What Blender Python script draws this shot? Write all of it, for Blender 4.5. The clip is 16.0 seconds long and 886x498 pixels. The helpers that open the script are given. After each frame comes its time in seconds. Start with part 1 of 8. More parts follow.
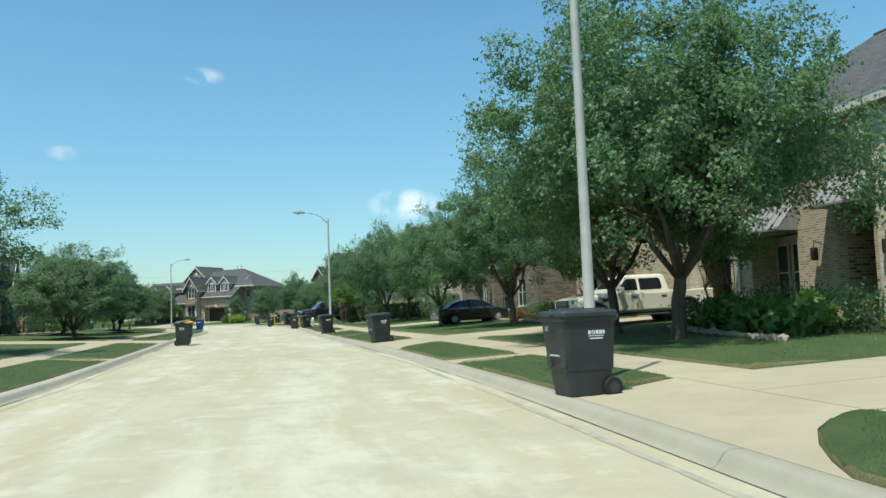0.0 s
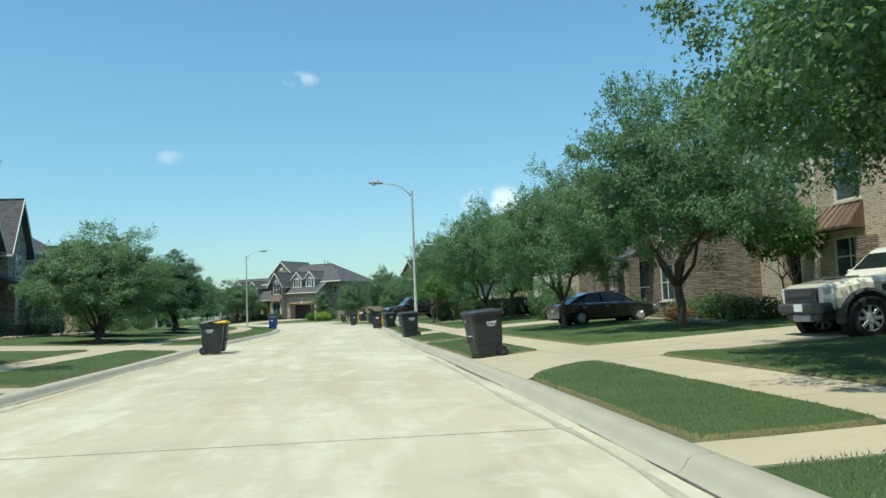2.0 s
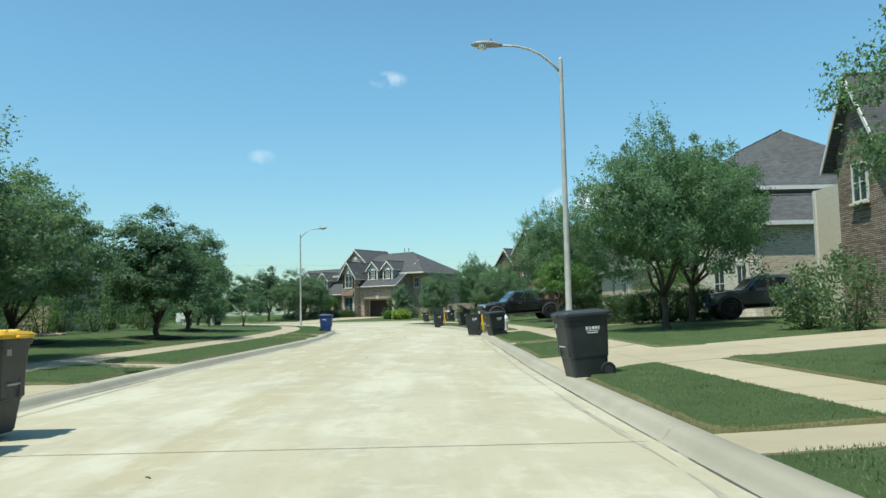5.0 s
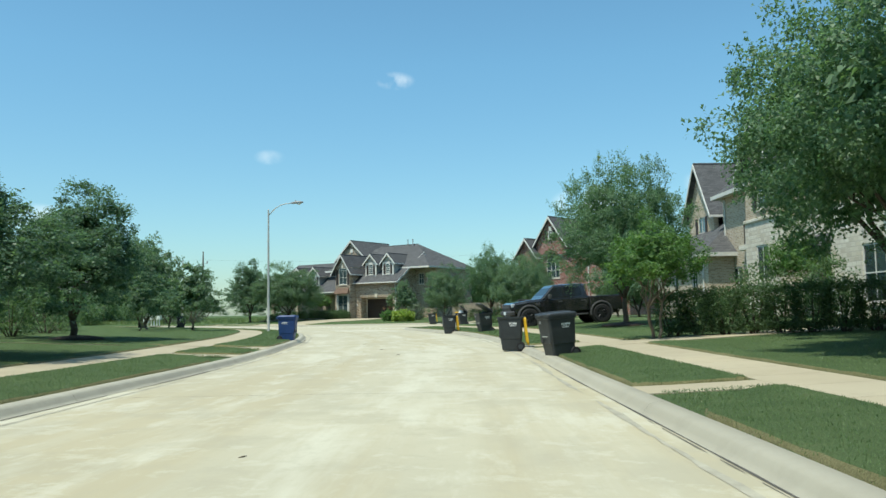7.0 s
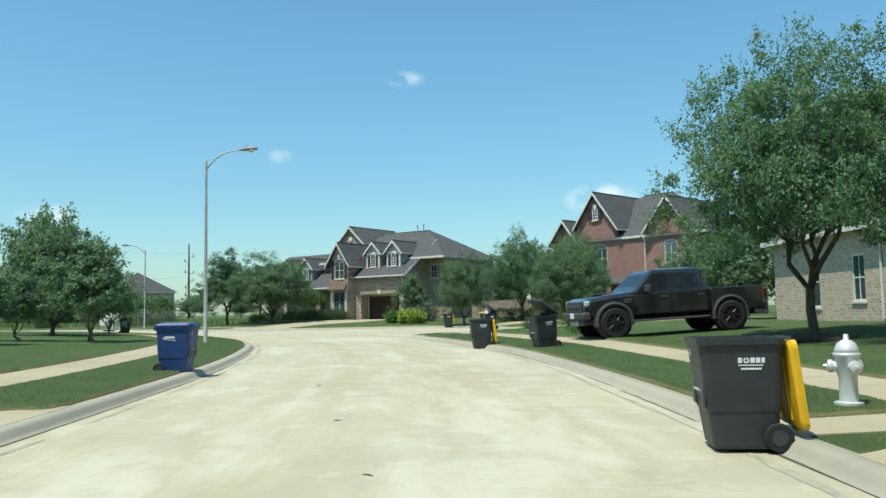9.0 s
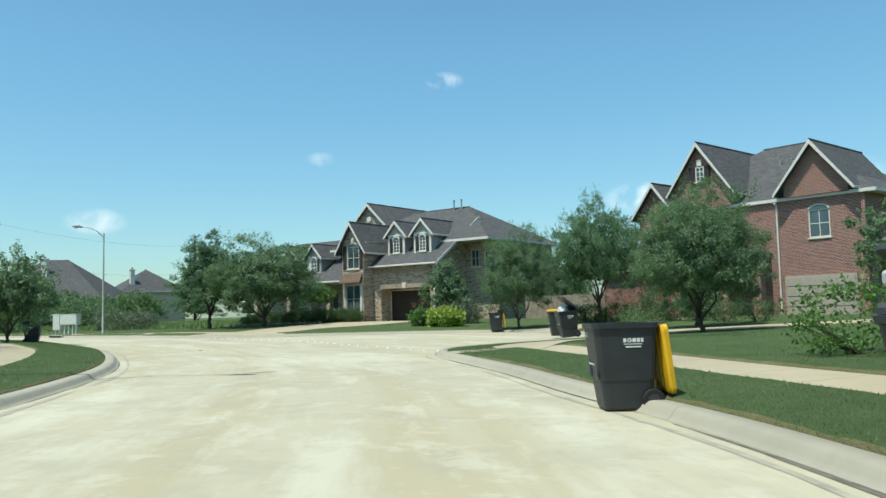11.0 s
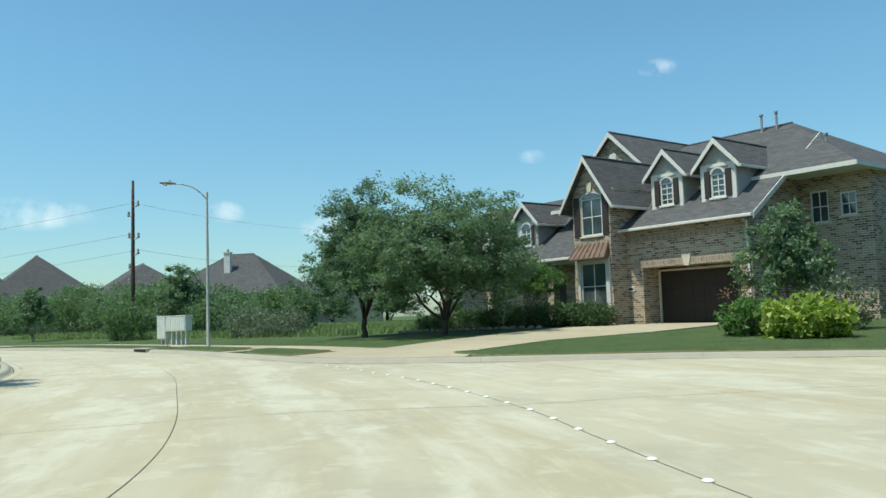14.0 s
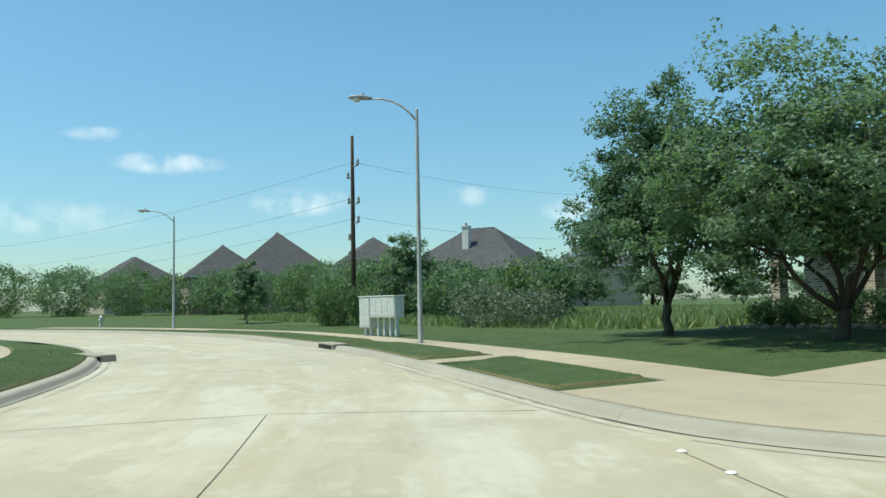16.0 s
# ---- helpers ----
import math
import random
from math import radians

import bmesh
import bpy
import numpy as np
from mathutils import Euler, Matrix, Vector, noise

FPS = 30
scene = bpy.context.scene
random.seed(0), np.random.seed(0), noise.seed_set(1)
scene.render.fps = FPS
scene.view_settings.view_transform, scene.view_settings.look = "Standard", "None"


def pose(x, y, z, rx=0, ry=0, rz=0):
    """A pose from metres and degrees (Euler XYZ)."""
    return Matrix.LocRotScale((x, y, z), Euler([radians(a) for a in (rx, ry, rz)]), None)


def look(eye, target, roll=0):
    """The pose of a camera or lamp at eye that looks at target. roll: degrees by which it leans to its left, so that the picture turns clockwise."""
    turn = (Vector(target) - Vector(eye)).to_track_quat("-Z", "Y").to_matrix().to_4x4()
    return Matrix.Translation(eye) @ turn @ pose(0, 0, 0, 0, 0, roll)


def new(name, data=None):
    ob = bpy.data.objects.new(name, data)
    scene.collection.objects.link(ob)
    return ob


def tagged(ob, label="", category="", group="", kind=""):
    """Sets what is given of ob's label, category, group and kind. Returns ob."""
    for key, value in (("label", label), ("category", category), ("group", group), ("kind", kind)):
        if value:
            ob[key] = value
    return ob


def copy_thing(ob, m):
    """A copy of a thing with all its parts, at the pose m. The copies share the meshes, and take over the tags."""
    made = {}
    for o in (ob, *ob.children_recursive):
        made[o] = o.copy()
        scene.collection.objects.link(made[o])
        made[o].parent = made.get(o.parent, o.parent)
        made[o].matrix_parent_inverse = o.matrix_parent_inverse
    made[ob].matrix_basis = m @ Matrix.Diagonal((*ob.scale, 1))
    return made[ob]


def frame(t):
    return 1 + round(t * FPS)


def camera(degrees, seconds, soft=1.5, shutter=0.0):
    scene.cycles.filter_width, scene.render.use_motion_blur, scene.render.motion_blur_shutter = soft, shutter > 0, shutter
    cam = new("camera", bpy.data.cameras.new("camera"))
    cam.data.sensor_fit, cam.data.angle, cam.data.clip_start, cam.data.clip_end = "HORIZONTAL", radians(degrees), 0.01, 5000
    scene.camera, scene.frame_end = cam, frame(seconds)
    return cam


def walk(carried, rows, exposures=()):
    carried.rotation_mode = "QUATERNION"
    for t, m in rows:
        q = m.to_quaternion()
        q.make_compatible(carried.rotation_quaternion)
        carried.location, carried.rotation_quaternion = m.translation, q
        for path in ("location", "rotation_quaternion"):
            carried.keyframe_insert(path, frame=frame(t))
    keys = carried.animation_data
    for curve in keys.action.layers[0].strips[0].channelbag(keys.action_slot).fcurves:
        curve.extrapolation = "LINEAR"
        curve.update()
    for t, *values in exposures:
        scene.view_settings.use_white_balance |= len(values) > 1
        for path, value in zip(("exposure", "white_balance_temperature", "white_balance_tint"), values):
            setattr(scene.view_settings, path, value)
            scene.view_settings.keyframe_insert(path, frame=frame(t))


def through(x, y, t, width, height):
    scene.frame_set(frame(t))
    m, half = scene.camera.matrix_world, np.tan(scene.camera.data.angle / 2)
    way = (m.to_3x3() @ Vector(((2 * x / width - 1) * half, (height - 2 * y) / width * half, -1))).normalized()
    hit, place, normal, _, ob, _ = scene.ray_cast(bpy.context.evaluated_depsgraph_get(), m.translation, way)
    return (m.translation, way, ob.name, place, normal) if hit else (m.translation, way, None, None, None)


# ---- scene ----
cam = camera(58.0, 16.0)
PATH = [
    (0, (0.03, 5.62, 1.339), (-0.127, 7.608, 1.488), -2.2),
    (0.5, (-0.326, 8.275, 1.337), (-0.516, 10.26, 1.486), -2.4),
    (1, (-0.807, 11.323, 1.321), (-1.06, 13.302, 1.469), -2.4),
    (1.5, (-1.401, 14.313, 1.309), (-1.723, 16.281, 1.455), -2.3),
    (2, (-2.158, 17.404, 1.302), (-2.545, 19.36, 1.453), -2.2),
    (2.5, (-3.065, 20.779, 1.27), (-3.516, 22.722, 1.423), -2.5),
    (3, (-4.084, 24.147, 1.292), (-4.587, 26.077, 1.443), -2.4),
    (3.5, (-5.187, 27.519, 1.342), (-5.728, 29.438, 1.496), -2.3),
    (4, (-6.449, 31.097, 1.349), (-7.016, 33.009, 1.503), -2.1),
    (6.5, (-12.639, 49.659, 1.234), (-13.246, 51.558, 1.389), -0.7),
    (7, (-14.048, 53.617, 1.268), (-14.655, 55.516, 1.425), -1.0),
    (7.5, (-15.519, 57.73, 1.304), (-16.128, 59.628, 1.463), -0.9),
    (8, (-16.968, 61.75, 1.326), (-17.582, 63.647, 1.482), -0.9),
    (8.5, (-18.439, 65.962, 1.366), (-19.065, 67.855, 1.522), -1.1),
    (9, (-19.946, 70.014, 1.393), (-20.58, 71.905, 1.547), -1.1),
    (11.5, (-28.322, 92.488, 1.223), (-29.093, 94.327, 1.381), -1.6),
    (12, (-30.456, 96.56, 1.25), (-31.281, 98.375, 1.406), -1.9),
    (12.5, (-32.706, 100.482, 1.224), (-33.601, 102.264, 1.377), -2.1),
    (13, (-34.859, 104.23, 1.266), (-35.838, 105.968, 1.418), -2.3),
    (13.5, (-37.305, 107.714, 1.321), (-38.388, 109.389, 1.47), -2.2),
    (14, (-39.795, 110.89, 1.366), (-40.986, 112.488, 1.53), -1.9),
    (14.5, (-42.511, 113.918, 1.437), (-43.812, 115.428, 1.607), -1.3),
    (15, (-45.318, 116.567, 1.53), (-46.731, 117.974, 1.689), -1.3),
    (15.5, (-48.312, 118.913, 1.517), (-49.836, 120.199, 1.663), -1.2),
    (16, (-51.587, 121.17, 1.474), (-53.2, 122.344, 1.609), -1.1),
]
walk(cam, [(t, look(eye, target, roll)) for t, eye, target, roll in PATH], [(0.0, 0.3, 6550, 1), (9.0, 0.3, 6550, 1), (12.5, 0.25, 6550, 1), (16.0, 0.19, 6550, 1)])

# ---- world, sun ----
SUN_FROM = Vector((-0.45, -0.89, 0)).normalized() * math.cos(radians(67)) + Vector((0, 0, math.sin(radians(67))))
world = bpy.data.worlds.new("sky")
scene.world = world
world.use_nodes = True
wn, wl = world.node_tree.nodes, world.node_tree.links
wn.clear()
sky = wn.new("ShaderNodeTexSky")
sky.sky_type, sky.sun_disc = "NISHITA", False
sky.sun_elevation, sky.sun_rotation = radians(67), math.atan2(SUN_FROM.x, SUN_FROM.y)
sky.air_density, sky.dust_density, sky.ozone_density = 1.0, 0.6, 1.4
bg = wn.new("ShaderNodeBackground")
bg.inputs["Strength"].default_value = 0.138
wout = wn.new("ShaderNodeOutputWorld")
geo = wn.new("ShaderNodeTexCoord")


def clouds(colour_socket):
    """Small fair-weather clouds: soft spots round fixed directions, broken up by noise."""
    tex = wn.new("ShaderNodeTexNoise")
    tex.inputs["Scale"].default_value, tex.inputs["Detail"].default_value = 34.0, 7.0
    wl.new(geo.outputs["Generated"], tex.inputs["Vector"])
    total = None
    for yaw, pitch, wide, tall, amount in CLOUDS:
        y, p = radians(yaw), radians(pitch)
        ahead = Vector((-math.sin(y) * math.cos(p), math.cos(y) * math.cos(p), math.sin(p)))
        right = Vector((math.cos(y), math.sin(y), 0))
        up = right.cross(ahead)
        parts = []
        for axis, size in ((right, wide), (up, tall)):
            dot = wn.new("ShaderNodeVectorMath")
            dot.operation = "DOT_PRODUCT"
            dot.inputs[1].default_value = axis / math.tan(radians(size))
            wl.new(geo.outputs["Generated"], dot.inputs[0])
            sq = wn.new("ShaderNodeMath")
            sq.operation, sq.inputs[1].default_value = "POWER", 2.0
            ab = wn.new("ShaderNodeMath")
            ab.operation = "ABSOLUTE"
            wl.new(dot.outputs["Value"], ab.inputs[0])
            wl.new(ab.outputs[0], sq.inputs[0])
            parts.append(sq)
        front = wn.new("ShaderNodeVectorMath")
        front.operation = "DOT_PRODUCT"
        front.inputs[1].default_value = ahead
        wl.new(geo.outputs["Generated"], front.inputs[0])
        gate = wn.new("ShaderNodeMath")
        gate.operation, gate.inputs[1].default_value = "GREATER_THAN", 0.5
        wl.new(front.outputs["Value"], gate.inputs[0])
        add = wn.new("ShaderNodeMath")
        wl.new(parts[0].outputs[0], add.inputs[0])
        wl.new(parts[1].outputs[0], add.inputs[1])
        fall = wn.new("ShaderNodeMapRange")
        fall.interpolation_type = "SMOOTHSTEP"
        fall.inputs["From Min"].default_value, fall.inputs["From Max"].default_value = 1.0, 0.0
        fall.inputs["To Min"].default_value, fall.inputs["To Max"].default_value = 0.0, amount
        wl.new(add.outputs[0], fall.inputs["Value"])
        mul = wn.new("ShaderNodeMath")
        mul.operation = "MULTIPLY"
        wl.new(fall.outputs["Result"], mul.inputs[0])
        wl.new(gate.outputs[0], mul.inputs[1])
        if total is None:
            total = mul
        else:
            mx = wn.new("ShaderNodeMath")
            mx.operation = "MAXIMUM"
            wl.new(total.outputs[0], mx.inputs[0])
            wl.new(mul.outputs[0], mx.inputs[1])
            total = mx
    edge = wn.new("ShaderNodeMapRange")
    edge.inputs["From Min"].default_value, edge.inputs["From Max"].default_value = 0.38, 0.75
    wl.new(tex.outputs["Fac"], edge.inputs["Value"])
    amt = wn.new("ShaderNodeMath")
    amt.operation = "MULTIPLY"
    wl.new(total.outputs[0], amt.inputs[0])
    wl.new(edge.outputs["Result"], amt.inputs[1])
    mix = wn.new("ShaderNodeMix")
    mix.data_type = "RGBA"
    wl.new(amt.outputs[0], mix.inputs["Factor"])
    wl.new(colour_socket, mix.inputs["A"])
    mix.inputs["B"].default_value = (7.5, 7.6, 7.8, 1)
    return mix.outputs["Result"]


CLOUDS = [(21, 16.4, 1.5, 0.7, 0.75), (7.2, 7.6, 2.9, 1.3, 0.8), (30, 11, 1.2, 0.6, 0.3), (73, 9.8, 4.2, 0.9, 0.7), (64, 7.3, 4.2, 1.2, 0.6), (80, 6.0, 6, 1.4, 0.4), (52, 7.6, 1.6, 0.9, 0.4),
          (-5, 8, 4, 1.6, 0.5), (45, 6.5, 2.2, 1.0, 0.6), (-2, 8.5, 3.0, 1.3, 0.8), (77, 11.5, 3, 0.6, 0.5)]
SKY_LOW = (0.62, 0.76, 0.80, 1)
haze = wn.new("ShaderNodeMix")
haze.data_type, haze.blend_type = "RGBA", "MULTIPLY"
haze.inputs["Factor"].default_value = 1.0
up_way = wn.new("ShaderNodeSeparateXYZ")
wl.new(geo.outputs["Generated"], up_way.inputs[0])
tint = wn.new("ShaderNodeValToRGB")
tint.color_ramp.elements[0].position, tint.color_ramp.elements[0].color = 0.0, SKY_LOW
tint.color_ramp.elements[1].position, tint.color_ramp.elements[1].color = 0.30, (0.70, 1.0, 1.03, 1)
wl.new(up_way.outputs["Z"], tint.inputs["Fac"])
wl.new(tint.outputs["Color"], haze.inputs["B"])
wl.new(sky.outputs["Color"], haze.inputs["A"])
wl.new(clouds(haze.outputs["Result"]), bg.inputs["Color"])
wl.new(bg.outputs["Background"], wout.inputs["Surface"])

sun = new("sun", bpy.data.lights.new("sun", "SUN"))
sun.data.energy, sun.data.angle, sun.data.color = 4.2, radians(0.53), (1.0, 0.95, 0.86)
sun.matrix_world = look(SUN_FROM * 100, (0, 0, 0))

# ---- materials ----


class Nodes:
    def __init__(self, name, rough=0.8, metal=0.0, spec=0.5):
        self.mat = bpy.data.materials.new(name)
        self.mat.use_nodes = True
        self.n, self.l = self.mat.node_tree.nodes, self.mat.node_tree.links
        self.b = self.n["Principled BSDF"]
        self.b.inputs["Roughness"].default_value = rough
        self.b.inputs["Metallic"].default_value = metal
        self.b.inputs["Specular IOR Level"].default_value = spec
        self.tc = self.n.new("ShaderNodeTexCoord")

    def coords(self, kind="Object", scale=(1, 1, 1)):
        m = self.n.new("ShaderNodeMapping")
        m.inputs["Scale"].default_value = scale
        self.l.new(self.tc.outputs[kind], m.inputs["Vector"])
        return m.outputs["Vector"]

    def noise(self, vec, scale, detail=4.0, rough=0.55):
        t = self.n.new("ShaderNodeTexNoise")
        t.inputs["Scale"].default_value, t.inputs["Detail"].default_value, t.inputs["Roughness"].default_value = scale, detail, rough
        self.l.new(vec, t.inputs["Vector"])
        return t.outputs["Fac"]

    def ramp(self, fac, stops):
        r = self.n.new("ShaderNodeValToRGB")
        while len(r.color_ramp.elements) < len(stops):
            r.color_ramp.elements.new(0.5)
        for e, (p, c) in zip(r.color_ramp.elements, stops):
            e.position, e.color = p, (*c, 1)
        self.l.new(fac, r.inputs["Fac"])
        return r.outputs["Color"]

    def mix(self, fac, a, b, mode="MIX"):
        m = self.n.new("ShaderNodeMix")
        m.data_type, m.blend_type = "RGBA", mode
        for sock, val in ((m.inputs["Factor"], fac), (m.inputs["A"], a), (m.inputs["B"], b)):
            if isinstance(val, (int, float)):
                sock.default_value = val
            elif isinstance(val, tuple):
                sock.default_value = (*val, 1)
            else:
                self.l.new(val, sock)
        return m.outputs["Result"]

    def math(self, op, a, b=0.0):
        m = self.n.new("ShaderNodeMath")
        m.operation = op
        for sock, val in ((m.inputs[0], a), (m.inputs[1], b)):
            if isinstance(val, (int, float)):
                sock.default_value = val
            else:
                self.l.new(val, sock)
        return m.outputs[0]

    def colour(self, c):
        if isinstance(c, tuple):
            self.b.inputs["Base Color"].default_value = (*c, 1)
        else:
            self.l.new(c, self.b.inputs["Base Color"])

    def bump(self, height, strength=0.3, dist=0.02):
        bm = self.n.new("ShaderNodeBump")
        bm.inputs["Strength"].default_value, bm.inputs["Distance"].default_value = strength, dist
        self.l.new(height, bm.inputs["Height"])
        self.l.new(bm.outputs["Normal"], self.b.inputs["Normal"])


def plain(name, col, rough=0.6, metal=0.0, var=0.12, scale=6.0, bump=0.0, spec=0.5):
    """A surface of one colour with cloudy variation and fine grain."""
    m = Nodes(name, rough, metal, spec)
    v = m.coords()
    big, fine = m.noise(v, scale), m.noise(v, scale * 14, 3)
    dark, light = tuple(c * (1 - var) for c in col), tuple(min(1, c * (1 + var)) for c in col)
    c = m.ramp(big, [(0.3, dark), (0.7, light)])
    c = m.mix(m.math("MULTIPLY", fine, var * 1.5), c, tuple(x * 0.6 for x in col))
    m.colour(c)
    if bump:
        m.bump(fine, bump, 0.01)
    return m.mat


def concrete(name, col, warm):
    m = Nodes(name, 0.9, 0, 0.25)
    v = m.coords()
    big, mid, fine = m.noise(v, 0.16, 5), m.noise(v, 0.9, 6, 0.65), m.noise(v, 45, 3)
    base = m.ramp(big, [(0.25, tuple(c * 0.80 for c in col)), (0.55, col), (0.78, tuple(c * 1.12 for c in warm))])
    base = m.mix(m.math("MULTIPLY", m.math("SUBTRACT", mid, 0.42), 0.9), base, tuple(c * 1.18 for c in col))
    blot = m.ramp(m.noise(v, 1.6, 6, 0.72), [(0.48, (0, 0, 0)), (0.68, (1, 1, 1))])
    base = m.mix(m.math("MULTIPLY", blot, 0.40), base, tuple(c * 0.70 for c in col))
    spots = m.ramp(m.noise(v, 7.0, 2), [(0.68, (0, 0, 0)), (0.74, (1, 1, 1))])
    base = m.mix(m.math("MULTIPLY", spots, 0.18), base, tuple(c * 0.6 for c in col))
    # each panel was poured on its own: a slight change of tone
    info = m.n.new("ShaderNodeObjectInfo")
    base = m.mix(m.math("MULTIPLY", info.outputs["Random"], 0.22), base, (col[0] * 0.80, col[1] * 0.76, col[2] * 0.68))
    base = m.mix(m.math("MULTIPLY", fine, 0.22), base, tuple(c * 0.72 for c in col))
    m.colour(base)
    m.bump(fine, 0.25, 0.004)
    return m.mat


def masonry(name, tones, mortar, width, height, gap, rough_bump=0.5, random_rows=0.5):
    """Bricks or stones as a bonded pattern in wall coordinates (along the wall, up), with recessed joints."""
    m = Nodes(name, 0.88, 0, 0.2)
    sep = m.n.new("ShaderNodeSeparateXYZ")
    m.l.new(m.tc.outputs["Object"], sep.inputs[0])
    along = m.math("ADD", sep.outputs["X"], sep.outputs["Y"])
    com = m.n.new("ShaderNodeCombineXYZ")
    m.l.new(along, com.inputs["X"])
    m.l.new(sep.outputs["Z"], com.inputs["Y"])
    wob = m.noise(com.outputs[0], 1.7, 3)
    b = m.n.new("ShaderNodeTexBrick")
    b.offset = random_rows
    b.inputs["Scale"].default_value = 1.0
    b.inputs["Brick Width"].default_value, b.inputs["Row Height"].default_value, b.inputs["Mortar Size"].default_value = width, height, gap
    b.inputs["Mortar Smooth"].default_value, b.inputs["Bias"].default_value = 0.15, 0.0
    b.inputs["Color1"].default_value, b.inputs["Color2"].default_value, b.inputs["Mortar"].default_value = (0, 0, 0, 1), (1, 1, 1, 1), (0.5, 0.5, 0.5, 1)
    m.l.new(com.outputs[0], b.inputs["Vector"])
    tone = m.ramp(b.outputs["Color"], [(i / max(1, len(tones) - 1), t) for i, t in enumerate(tones)])
    fine, big = m.noise(com.outputs[0], 30, 4), m.noise(com.outputs[0], 0.5, 4)
    tone = m.mix(m.math("MULTIPLY", fine, 0.45), tone, tuple(c * 0.62 for c in tones[0]))
    tone = m.mix(m.math("MULTIPLY", big, 0.3), tone, tuple(c * 0.8 for c in tones[-1]))
    m.colour(m.mix(b.outputs["Fac"], tone, mortar))
    h = m.math("SUBTRACT", m.math("MULTIPLY", fine, 0.3), b.outputs["Fac"])
    m.bump(m.math("ADD", h, m.math("MULTIPLY", wob, 0.4)), rough_bump, 0.02)
    return m.mat


def shingles(name, col):
    m = Nodes(name, 0.92, 0, 0.2)
    sep = m.n.new("ShaderNodeSeparateXYZ")
    m.l.new(m.tc.outputs["Object"], sep.inputs[0])
    com = m.n.new("ShaderNodeCombineXYZ")
    m.l.new(m.math("ADD", sep.outputs["X"], sep.outputs["Y"]), com.inputs["X"])
    m.l.new(sep.outputs["Z"], com.inputs["Y"])
    b = m.n.new("ShaderNodeTexBrick")
    b.inputs["Scale"].default_value = 1.0
    b.inputs["Brick Width"].default_value, b.inputs["Row Height"].default_value, b.inputs["Mortar Size"].default_value = 0.32, 0.1, 0.006
    b.inputs["Color1"].default_value, b.inputs["Color2"].default_value = (0, 0, 0, 1), (1, 1, 1, 1)
    m.l.new(com.outputs[0], b.inputs["Vector"])
    tone = m.ramp(b.outputs["Color"], [(0.0, tuple(c * 0.75 for c in col)), (1.0, tuple(c * 1.2 for c in col))])
    v = m.coords()
    tone = m.mix(m.math("MULTIPLY", m.noise(v, 0.35, 5), 0.5), tone, tuple(c * 0.75 for c in col))
    m.colour(m.mix(b.outputs["Fac"], tone, tuple(c * 0.4 for c in col)))
    m.bump(m.math("SUBTRACT", m.math("MULTIPLY", m.noise(v, 60, 2), 0.3), b.outputs["Fac"]), 0.5, 0.02)
    return m.mat


def foliage(name, dark, light, through=0.35):
    m = Nodes(name, 0.5, 0, 0.4)
    g = m.n.new("ShaderNodeNewGeometry")
    c = m.ramp(g.outputs["Random Per Island"], [(0.0, dark), (0.6, light), (1.0, tuple(x * 1.35 for x in light))])
    v = m.coords()
    c = m.mix(m.math("MULTIPLY", m.noise(v, 0.8, 3), 0.6), c, dark)
    m.colour(c)
    tr = m.n.new("ShaderNodeBsdfTranslucent")
    m.l.new(m.mix(1.0, c, (1.25, 1.35, 0.75), "MULTIPLY"), tr.inputs["Color"])
    mx = m.n.new("ShaderNodeMixShader")
    mx.inputs["Fac"].default_value = through
    out = m.n["Material Output"]
    m.l.new(m.b.outputs[0], mx.inputs[1])
    m.l.new(tr.outputs[0], mx.inputs[2])
    m.l.new(mx.outputs[0], out.inputs["Surface"])
    return m.mat


def lawn_material(name, dark, mid, dry):
    m = Nodes(name, 0.9, 0, 0.15)
    v = m.coords()
    big, patch, fine = m.noise(v, 0.12, 5), m.noise(v, 1.1, 5, 0.7), m.noise(v, 38, 4, 0.7)
    c = m.ramp(patch, [(0.3, dark), (0.62, mid), (0.85, dry)])
    c = m.mix(m.math("MULTIPLY", big, 0.5), c, dark)
    c = m.mix(m.math("MULTIPLY", m.ramp(fine, [(0.35, (0, 0, 0)), (0.7, (1, 1, 1))]), 0.65), c, tuple(x * 0.45 for x in dark))
    m.colour(c)
    m.bump(m.math("ADD", fine, m.math("MULTIPLY", patch, 0.6)), 0.9, 0.05)
    return m.mat


def bark_material(name, col):
    m = Nodes(name, 0.95, 0, 0.15)
    v = m.coords("Object", (9, 9, 1.6))
    f, g = m.noise(v, 1.5, 6, 0.7), m.noise(m.coords(), 2.0, 3)
    c = m.ramp(f, [(0.3, tuple(x * 0.45 for x in col)), (0.65, col), (0.85, tuple(x * 1.4 for x in col))])
    m.colour(m.mix(m.math("MULTIPLY", g, 0.4), c, tuple(x * 0.6 for x in col)))
    m.bump(f, 0.8, 0.04)
    return m.mat


def glass_material(name, tint=(0.03, 0.045, 0.05), rough=0.05):
    """A window pane backed by a dim room: dark, glossy, slightly uneven."""
    m = Nodes(name, rough, 0, 0.8)
    v = m.coords()
    m.colour(m.ramp(m.noise(v, 0.9, 3), [(0.3, tint), (0.8, tuple(x * 2.2 for x in tint))]))
    m.b.inputs["Coat Weight"].default_value = 0.5
    m.bump(m.noise(v, 1.2, 2), 0.03, 0.02)
    return m.mat


